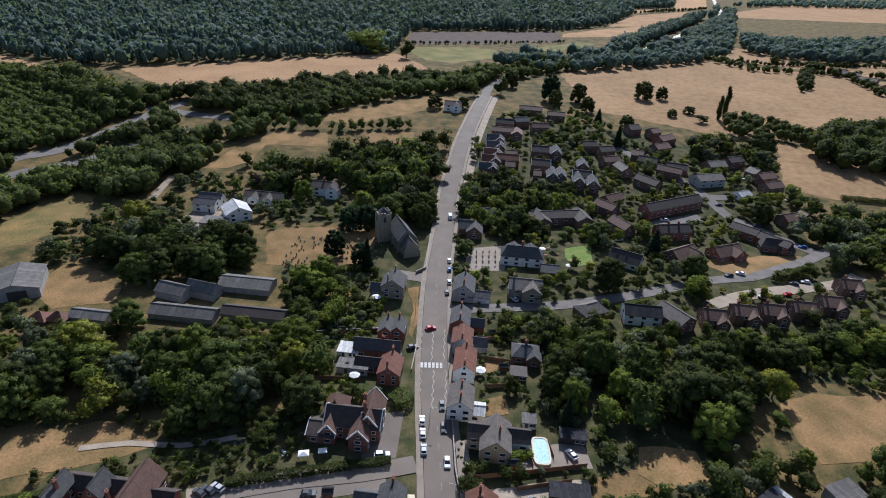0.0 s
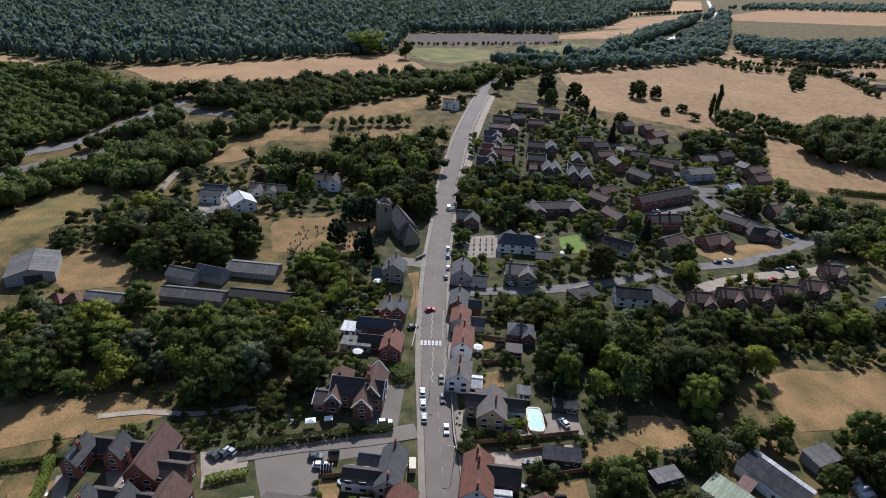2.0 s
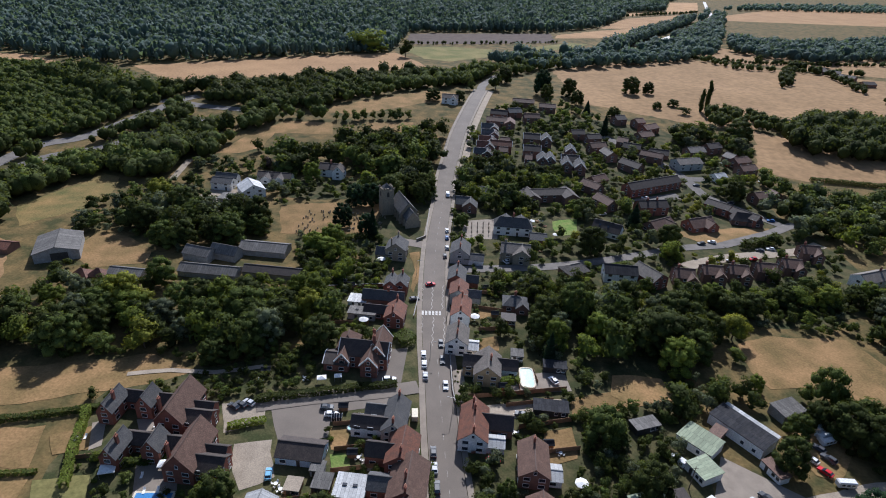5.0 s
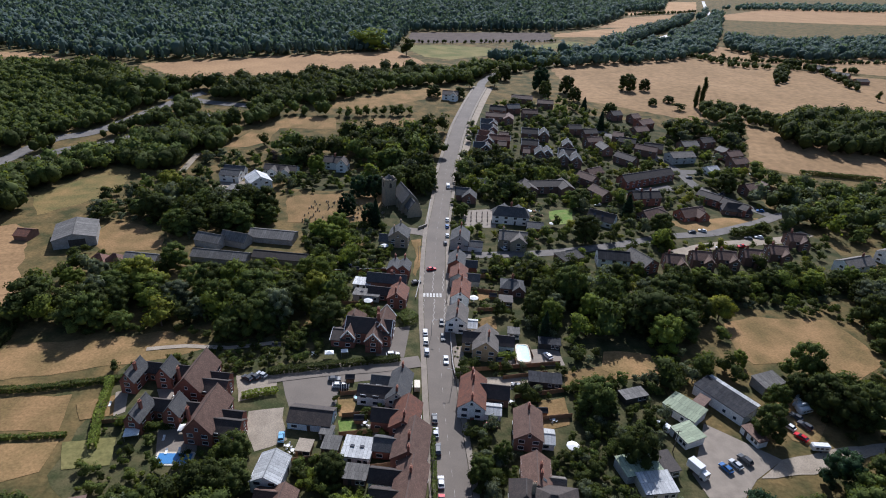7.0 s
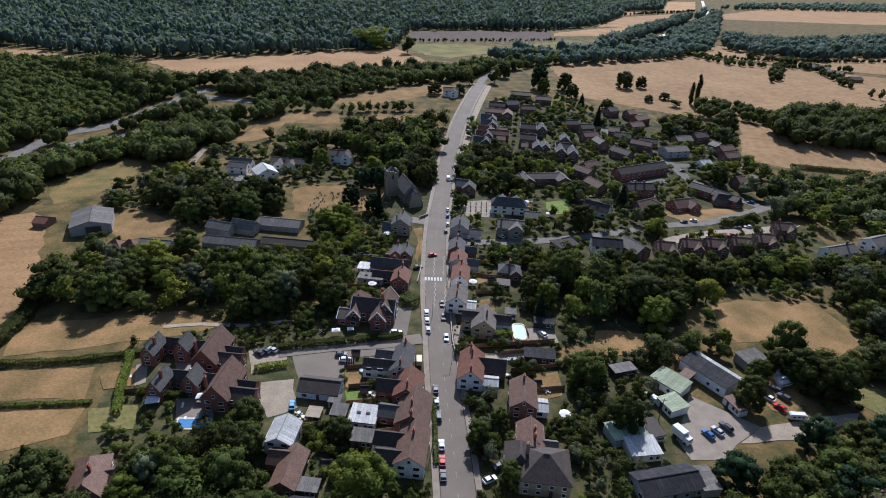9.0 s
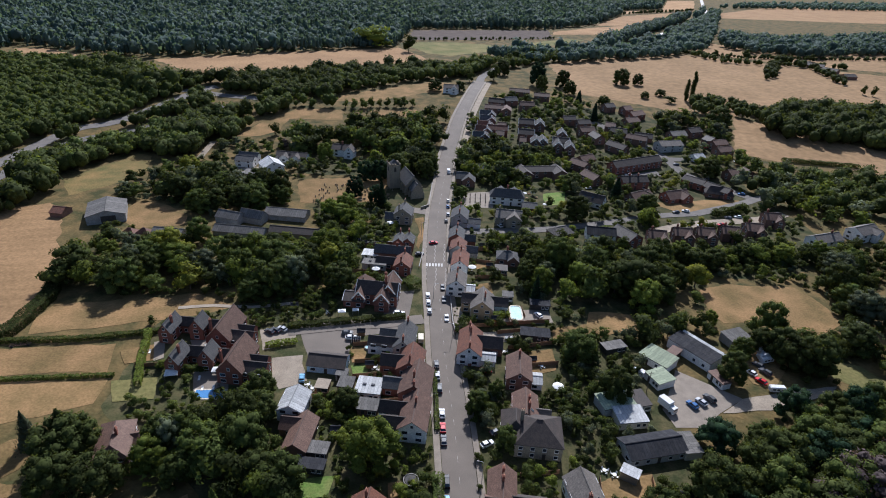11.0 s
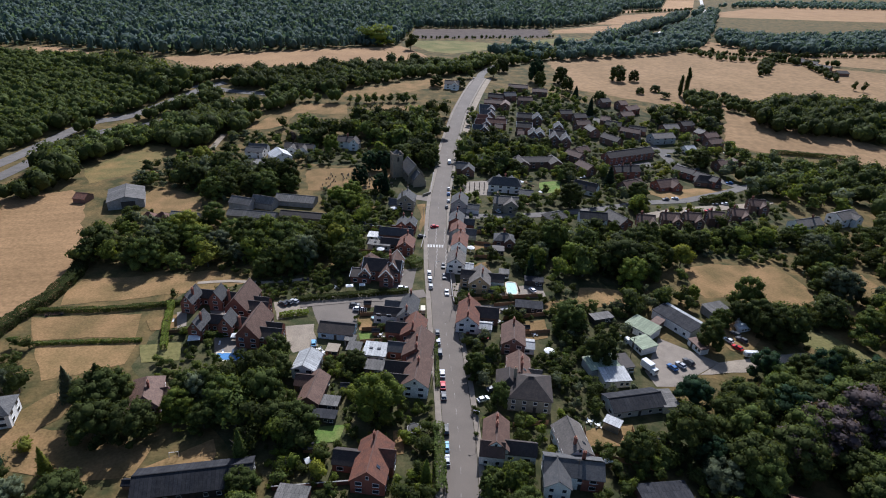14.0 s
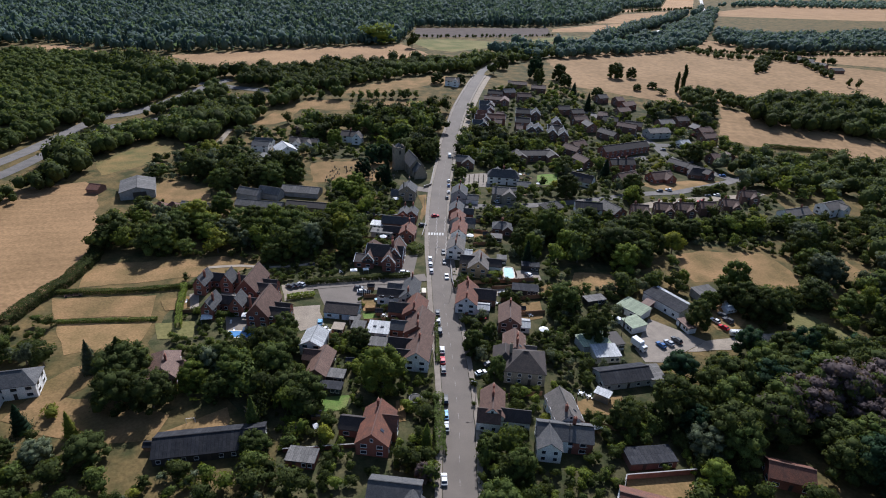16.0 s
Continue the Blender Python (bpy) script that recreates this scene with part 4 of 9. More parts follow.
GRAVES = []
for k in range(2):
    bm = bmesh.new()
    prof = [(-0.35, 0), (0.35, 0), (0.35, 0.8), (0.2, 0.97), (0, 1.02), (-0.2, 0.97), (-0.35, 0.8)] if k else [(-0.3, 0), (0.3, 0), (0.3, 1.0), (0, 1.15), (-0.3, 1.0)]
    a_, b_ = [[bm.verts.new((x, y, z)) for x, z in prof] for y in (-0.08, 0.08)]
    bm.faces.new(a_)
    bm.faces.new(b_[::-1])
    for i in range(len(prof)):
        j = (i + 1) % len(prof)
        bm.faces.new((a_[j], a_[i], b_[i], b_[j]))
    GRAVES.append(mesh_of("gravestone", bm, M["stone"]))


def trampoline(x, y, r=2.0):
    root = thing("trampoline", x, y, None, 0, "round garden trampoline with a dark mat", "trampoline")
    bm = bmesh.new()
    tube(bm, (0, 0, 0.78), (0, 0, 0.84), r * 0.86, r * 0.86, 20)
    part("mat", bm, M["black_wood"], root)
    bm = bmesh.new()
    for i in range(20):
        p, q = [(r * math.cos(t), r * math.sin(t), 0.8) for t in (i * math.pi / 10, (i + 1) * math.pi / 10)]
        tube(bm, p, q, 0.14, 0.14, 5)
    part("frame", bm, M["kerb"], root)
    for i in range(4):
        bm = bmesh.new()
        t = i * math.pi / 2 + 0.4
        tube(bm, (r * math.cos(t), r * math.sin(t), 0), (r * math.cos(t), r * math.sin(t), 0.8), 0.05, 0.05, 5)
        part("leg", bm, M["steel"], root)


def lorry(x, y, yaw, L=8.0, label="white box lorry parked in the yard"):
    root = thing("lorry", x, y, None, yaw, label, "lorry")
    bm = bmesh.new()
    box(bm, -1.0, 0, 1.0, L - 2.2, 2.4, 2.5)
    bmesh.ops.bevel(bm, geom=bm.edges[:], offset=0.06, segments=1, affect="EDGES")
    part("box_body", bm, PAINT["white"], root)
    bm = bmesh.new()
    box(bm, L / 2 - 1.1, 0, 0.5, 1.8, 2.2, 2.0, taper=0.9)
    cab = part("cab", bm, PAINT["white"], root)
    bm = bmesh.new()
    box(bm, L / 2 - 0.28, 0, 1.5, 0.1, 1.9, 0.75)
    part("windscreen", bm, M["glass"], root)
    bm = bmesh.new()
    box(bm, -0.2, 0, 0.6, L - 0.8, 1.0, 0.3)
    part("chassis", bm, M["tyre"], root)
    bm = bmesh.new()
    tube(bm, (0, -0.15, 0), (0, 0.15, 0), 0.48, 0.48, 14)
    wm = mesh_of("wheel", bm, M["tyre"])
    for u in (-L / 2 + 1.6, L / 2 - 1.2):
        for s in (-1, 1):
            shared("wheel", wm, root, pose(u, s * 1.0, 0.48))


def caravan(x, y, yaw):
    root = thing("caravan", x, y, None, yaw, "white touring caravan parked on dry ground", "caravan", "caravans")
    bm = bmesh.new()
    box(bm, 0, 0, 0.55, 5.2, 2.1, 1.9)
    bmesh.ops.bevel(bm, geom=bm.edges[:], offset=0.25, segments=2, affect="EDGES")
    part("body", bm, PAINT["white"], root)
    for u in (-1.4, 0, 1.4):
        bm = bmesh.new()
        box(bm, u, -1.06, 1.4, 0.9, 0.04, 0.55)
        part("window", bm, M["glass"], root)
    for s in (-1, 1):
        bm = bmesh.new()
        tube(bm, (0, s * 0.95 - 0.1, 0.33), (0, s * 0.95 + 0.1, 0.33), 0.33, 0.33, 12)
        part("wheel", bm, M["tyre"], root)
    bm = bmesh.new()
    tube(bm, (2.5, 0, 0.6), (3.6, 0, 0.55), 0.06, 0.05, 6)
    part("drawbar", bm, M["steel"], root)


def pool_cover(x, y, yaw, L=9.0, W=3.6):
    root = thing("covered_pool", x, y, None, yaw, "garden pool under a bright blue cover", "swimming pool")
    bm = bmesh.new()
    box(bm, 0, 0, 0, L + 1.2, W + 1.2, 0.2)
    part("coping", bm, M["cream"], root)
    bm = bmesh.new()
    box(bm, 0, 0, 0.2, L, W, 0.05)
    part("cover", bm, M["plastic_blue"], root, "bright blue pool cover")


def greenhouse(x, y, yaw, L=3.0, W=2.2):
    root = thing("greenhouse", x, y, None, yaw, "small glazed garden greenhouse with a white frame", "greenhouse", "greenhouses")
    for k in range(5):
        bm = bmesh.new()
        u = -L / 2 + L * k / 4
        for p, q in (((u, -W / 2, 0), (u, -W / 2, 1.5)), ((u, -W / 2, 1.5), (u, 0, 2.2)), ((u, 0, 2.2), (u, W / 2, 1.5)), ((u, W / 2, 1.5), (u, W / 2, 0))):
            tube(bm, p, q, 0.05, 0.05, 4)
        part("frame", bm, M["white"], root)
    for s in (-1, 1):
        bm = bmesh.new()
        box(bm, 0, s * (W / 2 - 0.02), 0, L, 0.03, 1.5)
        part("pane", bm, M["glass"], root)
        bm = bmesh.new()
        vs = [bm.verts.new(v) for v in ((-L / 2, s * W / 2, 1.5), (L / 2, s * W / 2, 1.5), (L / 2, 0, 2.2), (-L / 2, 0, 2.2))]
        f = bm.faces.new(vs)
        bmesh.ops.solidify(bm, geom=[f], thickness=0.03)
        part("roof_pane", bm, M["glass"], root)


def closed_parasol(x, y):
    root = thing("closed_parasol", x, y, None, 0, "folded tan parasol standing on the terrace", "parasol", "terrace parasols")
    bm = bmesh.new()
    tube(bm, (0, 0, 0), (0, 0, 2.9), 0.05, 0.04, 6)
    part("pole", bm, M["timber"], root)
    bm = bmesh.new()
    tube(bm, (0, 0, 1.0), (0, 0, 2.1), 0.32, 0.24, 8)
    tube(bm, (0, 0, 2.05), (0, 0, 2.8), 0.26, 0.05, 8)
    part("canopy", bm, M["gravel"], root)
    bm = bmesh.new()
    tube(bm, (0, 0, 0), (0, 0, 0.12), 0.4, 0.35, 8)
    part("base", bm, M["kerb"], root)


def goal(x, y, yaw):
    root = thing("goal", x, y, None, yaw, "small white garden football goal", "goal")
    for s in (-1.2, 1.2):
        bm = bmesh.new()
        tube(bm, (s, 0, 0), (s, 0, 2.0), 0.06, 0.06, 6)
        part("post", bm, M["canvas"], root)
    bm = bmesh.new()
    tube(bm, (-1.25, 0, 2.0), (1.25, 0, 2.0), 0.06, 0.06, 6)
    part("crossbar", bm, M["canvas"], root)


def harrow(x, y):
    root = thing("harrow", x, y, None, 20, "rusty farm harrow standing in a paddock", "farm implement")
    bm = bmesh.new()
    for k in range(5):
        tube(bm, (-3 + k * 1.5, -0.9, 0.5), (-3 + k * 1.5, 0.9, 0.5), 0.06, 0.06, 6)
    for s in (-0.9, 0, 0.9):
        tube(bm, (-3.2, s, 0.55), (3.2, s, 0.55), 0.08, 0.08, 6)
    part("frame", bm, M["brown_brick"], root)
    for s in (-2.4, 2.4):
        bm = bmesh.new()
        tube(bm, (s, -1.2, 0.45), (s, -1.0, 0.45), 0.45, 0.45, 12)
        part("wheel", bm, M["tyre"], root)
    bm = bmesh.new()
    tube(bm, (0, 0, 0.55), (0.3, 1.9, 1.5), 0.08, 0.06, 6)
    part("drawbar", bm, M["brown_brick"], root)


def pool(x, y, yaw, L=9.5, W=4.2):
    """A sunken-looking pool: raised coping round still pale water."""
    root = thing("swimming_pool", x, y, None, yaw, "garden swimming pool with bright pale water", "swimming pool")
    bm = bmesh.new()
    outer, inner = [], []
    n = 28
    for i in range(n):
        t = 2 * math.pi * i / n
        sx, sy = math.copysign(abs(math.cos(t)) ** 0.45, math.cos(t)), math.copysign(abs(math.sin(t)) ** 0.45, math.sin(t))
        outer.append((L / 2 * sx + 0.5 * sx, W / 2 * sy + 0.5 * sy))
        inner.append((L / 2 * sx, W / 2 * sy))
    top_o = [bm.verts.new((*p, 0.75)) for p in outer]
    low_o = [bm.verts.new((*p, 0.0)) for p in outer]
    top_i = [bm.verts.new((*p, 0.75)) for p in inner]
    low_i = [bm.verts.new((*p, 0.5)) for p in inner]
    for i in range(n):
        j = (i + 1) % n
        bm.faces.new((low_o[i], low_o[j], top_o[j], top_o[i]))
        bm.faces.new((top_o[i], top_o[j], top_i[j], top_i[i]))
        bm.faces.new((top_i[i], top_i[j], low_i[j], low_i[i]))
    part("coping", bm, M["cream"], root)
    bm = bmesh.new()
    bm.faces.new([bm.verts.new((*p, 0.62)) for p in inner])
    part("pool_water", bm, M["water"], root, "clear pale blue pool water")


def church(x, y, yaw):
    """Nave, chancel and a square tower beside the nave, all of stone."""
    tu, tv = -4.4, -7.5
    root = thing("church", x, y, None, yaw, "old stone parish church with a square tower", "church")
    take(x, y, 13)
    for u, L, W, ev, rg in ((2, 17, 9, 6, 11), (13, 8, 6.5, 4.8, 8.6)):
        bm = bmesh.new()
        lo = [bm.verts.new((u + a * L / 2, b * W / 2, -0.3)) for a, b in ((-1, -1), (1, -1), (1, 1), (-1, 1))]
        hi = [bm.verts.new((u + a * L / 2, b * W / 2, ev)) for a, b in ((-1, -1), (1, -1), (1, 1), (-1, 1))]
        g = [bm.verts.new((u + a * L / 2, 0, rg)) for a in (-1, 1)]
        for f in ((lo[0], lo[1], hi[1], hi[0]), (lo[2], lo[3], hi[3], hi[2]), (lo[1], lo[2], hi[2], g[1], hi[1]), (lo[3], lo[0], hi[0], g[0], hi[3])):
            bm.faces.new(f)
        part("wall", bm, M["stone"], root)
        part("roof", roof_mesh(L, W, ev, rg, 0), M["slate"], root, "grey slate roof", pose(u, 0, 0))
        for s in (-1, 1):
            for k in range(int(L / 4)):
                c = u - L / 2 + L * (k + 0.5) / int(L / 4)
                bm = bmesh.new()
                box(bm, c, s * (W / 2 + 0.03), 1.6, 1.0, 0.1, 2.3)
                box(bm, c, s * (W / 2 + 0.03), 3.9, 1.0, 0.1, 0.8, taper=0.3)
                part("window", bm, M["glass"], root, "pointed leaded window")
                bm = bmesh.new()
                box(bm, c + 2, s * (W / 2 + 0.4), -0.2, 0.6, 0.8, ev * 0.8, taper=0.7)
                part("buttress", bm, M["stone"], root)
    bm = bmesh.new()
    box(bm, tu, tv, -0.3, 6.2, 6.2, 14.3)
    box(bm, tu, tv, 9.0, 6.5, 6.5, 0.3)
    part("tower", bm, M["stone"], root)
    bm = bmesh.new()
    for i in range(5):
        for sx, sy in ((i - 2, 1), (i - 2, -1), (1, i - 2), (-1, i - 2)):
            px, py = (sx * 1.5, sy * 3.2) if abs(sy) == 1 and abs(sx) <= 2 and (i - 2 == sx) else (sx * 3.2, sy * 1.5)
            box(bm, tu + px * 0.94, tv + py * 0.94, 14.0, 0.8, 0.8, 0.9)
    tagged(part("parapet", bm, M["stone"], root), kind="stuff")
    part("tower_roof", roof_mesh(5.0, 5.0, 14.0, 16.8, 0.95, 0.1), M["slate"], root, "low pyramid roof", pose(tu, tv, 0))
    for k in range(4):
        bm = bmesh.new()
        box(bm, 0, -3.14, 10.2, 1.3, 0.08, 2.0)
        box(bm, 0, -3.14, 12.2, 1.3, 0.08, 0.7, taper=0.3)
        part("belfry_opening", bm, M["black_wood"], root, "dark louvred belfry opening", pose(tu, tv, 0, 0, 0, 90 * k))


def street_marks():
    """Zebra stripes with their zigzags, and the broken centre line, each stroke a part of the marking."""
    root = thing("zebra_crossing", -2.8, 161.4, 0.285, 3, "white striped zebra crossing painted on the street", "road marking", kind="structure")
    bm = bmesh.new()
    box(bm, 0, 0, 0, 0.82, 2.8, 0.012)
    me = mesh_of("stripe", bm, M["line"])
    for i in range(7):
        shared("stripe", me, root, pose(-4.0 + i * 1.33, 0, 0))
    zig = thing("zigzag_lines", 0, 0, 0.285, 0, "white zigzag warning lines painted beside the crossing", "road marking", kind="structure")
    for side in (-1, 1):
        for lane in (-4.2, 0.0, 4.2):
            bm = bmesh.new()
            for k in range(9):
                y1 = 161.4 + side * (2.4 + k * 2.1)
                y2 = y1 + side * 2.1
                cx = -2.2 if side > 0 else -1.2
                x1, x2 = [cx - 0.012 * side * 2.1 * q + lane + (0.32 if q % 2 else -0.32) for q in (k, k + 1)]
                vs = [bm.verts.new((x + d, y, 0.004)) for x, y, d in ((x1, y1, -0.11), (x1, y1, 0.11), (x2, y2, 0.11), (x2, y2, -0.11))]
                f = bm.faces.new(vs)
                f.normal_update()
                if f.normal.z < 0:
                    f.normal_flip()
            part("zigzag", bm, M["worn_line"], zig)
    mid = thing("centre_line", 0, 0, 0.283, 0, "white broken centre line painted on the street", "road marking", kind="structure")
    bm = bmesh.new()
    box(bm, 0, 0, 0, 0.11, 2.4, 0.01)
    me = mesh_of("dash", bm, M["worn_line"])
    for (x1, y1), (x2, y2) in zip(STREET, STREET[1:]):
        n = int((y2 - y1) / 6)
        for i in range(n):
            f = (i + 0.5) / n
            y = y1 + (y2 - y1) * f
            if 136 < y < 187:
                continue
            shared("dash", me, mid, pose(x1 + (x2 - x1) * f, y, ground_z(0, y), 0, 0, -math.degrees(math.atan2(x2 - x1, y2 - y1))))


# ---- land ----
def land():
    xs = [-4500, -2500, -1500, -1000, -700] + list(range(-600, 601, 60)) + [700, 1000, 1500, 2500, 4500]
    ys = [-700, -400, -200, -100, -40] + list(range(0, 270, 30)) + STEPS + [520, 560, 620, 700, 800, 950, 1200, 1600, 2200, 3000, 4200, 6500]
    bm = bmesh.new()
    grid = [[bm.verts.new((x, y, ground_z(x, y))) for x in xs] for y in ys]
    for a, b in zip(grid, grid[1:]):
        for i in range(len(xs) - 1):
            bm.faces.new((a[i], a[i + 1], b[i + 1], b[i]))
    tagged(link("ground", bm, M["turf"]), "rough green and sun-dried grassland round the village", "ground", kind="structure")


land()

# ---- fields and open ground ----
sheet("gardens_east", [(6, -20), (6, 60), (6, 120), (0, 170), (0, 300), (6, 400), (30, 455), (115, 440), (165, 425), (205, 350), (190, 290), (205, 190), (150, 165), (110, 165), (75, 118), (80, 90), (75, 60), (95, 20), (80, -20)], M["garden"], 0.030, "garden soil, beds and rough grass among the houses", "garden ground")
sheet("gardens_west", [(4, -20), (4, 60), (0, 120), (-6, 205), (-30, 208), (-60, 185), (-62, 165), (-40, 160), (-40, 140), (-58, 128), (-100, 112), (-98, 62), (-85, 52), (-40, 20), (-40, -20)], M["garden"], 0.034, "garden soil, beds and rough grass among the houses", "garden ground")
sheet("gardens_church", [(-4, 214), (-2, 300), (-40, 300), (-90, 300), (-92, 268), (-70, 268), (-36, 275), (-32, 224), (-70, 218), (-65, 205), (-20, 210)], M["garden"], 0.038, "shaded rough grass and beds round the church", "garden ground")
sheet("field_stubble", [(-301.0, 535.9), (-239.3, 481.9), (-162.2, 527.2), (-107.9, 557.9), (-27.9, 618.2), (-39.2, 649.0), (-69.6, 698.7), (-179.8, 628.6)], M["stubble"], 0.043, "harvested straw-coloured stubble field", "field")
sheet("field_dry", [(-95.7, 420.3), (-91.8, 436.3), (-53.4, 470.6), (-20.3, 503.3), (8, 500), (8, 462), (-20.7, 460.9), (-45.3, 439.0), (-70.5, 419.1)], M["dry_grass"], 0.046, "sun-dried tan grass field", "field")
sheet("field_meadow", [(-148.2, 329.5), (-143.2, 343.3), (-134.4, 373.8), (-119.3, 396.7), (-85.5, 397.2), (-81.3, 374.1), (-121.3, 371.1), (-122.1, 344.5), (-133.7, 331.8)], M["dry_grass"], 0.049, "sun-dried tan meadow", "field")
sheet("field_hill", [(108.9, 639.2), (202.0, 727.7), (281.9, 789.1), (647.4, 638.2), (418.0, 383.3), (314.6, 420.2), (255.6, 440.9), (211.0, 435.7), (166.9, 458.3), (115.0, 487.3)], M["bleached"], 0.052, "broad bleached pasture on a slope", "field")
sheet("field_east", [(240.6, 436.0), (298.3, 393.2), (379.1, 338.7), (338.7, 293.2), (267.4, 341.9), (235.5, 339.2), (209.9, 350.6)], M["bleached"], 0.055, "bleached grass field", "field")
sheet("field_far_east", [(395.6, 922.4), (504.3, 826.4), (615.8, 898.2), (965.7, 986.7), (693.0, 688.0), (506.6, 725.7), (426.7, 748.8), (333.8, 802.6)], M["bleached"], 0.058, "bleached far field", "field")
sheet("field_far", [(373.4, 1370.8), (611.4, 1591.9), (754.7, 1994.2), (644.7, 1920.7), (518.9, 1555.1), (396.4, 1439.7)], M["stubble"], 0.061, "far strip of stubble fields", "field")
sheet("field_plough", [(-62.1, 772.6), (34.4, 810.4), (147.8, 867.8), (151.9, 971.5), (37.0, 921.5), (-65.8, 876.8)], M["plough"], 0.064, "dark ploughed field", "field")
sheet("field_green", [(-53.4, 709.5), (-32.6, 668.1), (-4.2, 659.6), (39.2, 702.4), (50.8, 769.5), (-6.3, 770.7), (-54.2, 752.4)], M["pasture"], 0.067, "green and yellow pasture", "field")
sheet("field_far_north", [(599.8, 1394.1), (983.9, 1479.6), (1599.6, 1680.8), (2554.9, 2726.8), (1388.3, 2118.5), (996.4, 1951.0), (630.0, 1500.9)], M["stubble"], 0.07, "pale far fields", "field")
sheet("field_green_strip", [(75.3, 745.7), (158.2, 809.5), (194.2, 872.9), (168.3, 875.9), (77.7, 779.5)], M["pasture"], 0.0675, "green and yellow pasture strip", "field")
sheet("field_strip_near", [(151.7, 918.0), (226.5, 948.9), (338.2, 1087.7), (339.7, 1135.5), (252.9, 1058.4), (162.0, 960.0)], M["stubble"], 0.068, "far strip of stubble field", "field")
sheet("field_strip_middle", [(253.1, 1085.9), (349.3, 1130.2), (489.7, 1328.6), (597.9, 1552.3), (359.3, 1311.3)], M["stubble"], 0.069, "far strip of stubble field", "field")
sheet("field_slot", [(-452.7, 553.1), (-425.3, 563.2), (-366.7, 531.8), (-371.0, 520.8), (-402.3, 536.1), (-437.1, 530.7)], M["stubble"], 0.071, "strip of stubble behind the plantation", "field")
sheet("meadow_gap", [(-61.5, 402.7), (-26.8, 408.8), (-25.9, 395.8), (-43.7, 380.3), (-54.5, 382.2)], M["dry_grass"], 0.0715, "sun-dried grass among trees", "field")
sheet("ragwort_patch", [(-154.3, 344.9), (-159.2, 361.3), (-145.6, 369.5), (-147.1, 355.1)], M["ragwort"], 0.072, "yellow flowering weeds at the meadow's edge", "field")
sheet("field_rough", [(-214.9, 237.7), (-211.2, 247.4), (-196.0, 286.1), (-185.1, 284.0), (-177.4, 258.8), (-182.0, 239.3), (-198.4, 215.1)], M["rough_grass"], 0.073, "rough yellowing pasture", "field")
sheet("farmyard", [(-161.7, 202.9), (-160.5, 212.5), (-145.9, 211.9), (-129.1, 200.1), (-126.0, 187.8), (-145.5, 180.5), (-153.7, 186.7)], M["dry_grass"], 0.076, "dusty farm yard of bare earth", "yard")
sheet("field_west", [(-269.9, 136.3), (-259.6, 176.4), (-226.4, 188.6), (-201.8, 204.5), (-190.8, 199.1), (-156.5, 135.8), (-150.0, 102.5), (-154.5, 69.3), (-183.9, 43.9)], M["tan_field"], 0.079, "large stubble field behind a hedge", "field")
sheet("paddock_north", [(-144.4, 104.3), (-143.4, 114.7), (-93.6, 126.6), (-76.3, 119.8), (-87.8, 112.6), (-117.4, 101.1), (-141.5, 94.5)], M["dry_grass"], 0.082, "dry fenced paddock", "paddock")
sheet("paddock_middle", [(-146.3, 86.0), (-109.6, 92.2), (-104.2, 77.8), (-136.3, 72.6)], M["dry_grass"], 0.085, "dry fenced paddock", "paddock")
sheet("paddock_south", [(-134.1, 69.7), (-102.2, 74.3), (-100.5, 63.0), (-121.4, 52.8)], M["dry_grass"], 0.088, "dry fenced paddock", "paddock")
sheet("churchyard", [(-86.4, 256.8), (-67.2, 263.4), (-33.8, 270.8), (-33.1, 250.6), (-35.0, 227.2), (-78.0, 223.8)], M["dry_grass"], 0.091, "parched grass churchyard", "churchyard")
sheet("meadow_east", [(113.3, 153.0), (127.6, 158.9), (144.5, 159.7), (158.2, 159.5), (163.9, 143.1), (163.9, 132.7), (147.9, 120.3), (136.7, 122.4), (129.5, 128.9), (113.9, 127.2), (110.5, 136.0)], M["dry_grass"], 0.094, "parched meadow with tree shadows", "field")
sheet("meadow_corner", [(188.4, 154.3), (197.8, 156.6), (198.3, 140.6), (188.2, 135.4), (184.7, 142.8)], M["dry_grass"], 0.0945, "parched grass between trees", "field")
sheet("meadow_slip", [(171.9, 131.1), (174.6, 120.4), (168.0, 112.0), (165.6, 120.8)], M["dry_grass"], 0.095, "parched grass between trees", "field")
sheet("green_ride", [(143.7, 106.5), (153.6, 103.4), (159.5, 93.7), (167.1, 78.6), (162.0, 70.6), (151.3, 83.0), (138.9, 96.7)], M["pasture"], 0.0955, "green grass ride between trees", "field")
sheet("scrub_east", [(44.2, 116.6), (69.7, 125.4), (74.5, 119.5), (62.7, 112.8), (44.1, 109.4)], M["dry_grass"], 0.097, "parched rough grass", "field")
sheet("garden_lawn", [(57.9, 256.8), (71.7, 261.6), (69.4, 242.3), (58.3, 238.8)], M["lawn"], 0.1, "watered green pub lawn", "lawn")
sheet("drive_west", [(-121.3, 22.3), (-118.7, 33.3), (-96.6, 33.9), (-75.2, 28.4), (-75.9, 19.3), (-91.0, 14.9), (-108.6, 17.8)], M["dry_grass"], 0.103, "worn dusty earth drive with dry grass", "drive")
sheet("lawn_west", [(-75.9, 19.3), (-68.9, 25.4), (-60.0, 32.8), (-56.5, 27.6), (-56.9, 24.1), (-70.3, 17.6)], M["dry_grass"], 0.106, "bleached lawn with a goal", "lawn")
sheet("lawn_far_west", [(-120.3, 35.8), (-114.9, 47.2), (-107.7, 50.8), (-105.4, 37.1), (-110.7, 31.5)], M["dry_grass"], 0.109, "bleached lawn", "lawn")
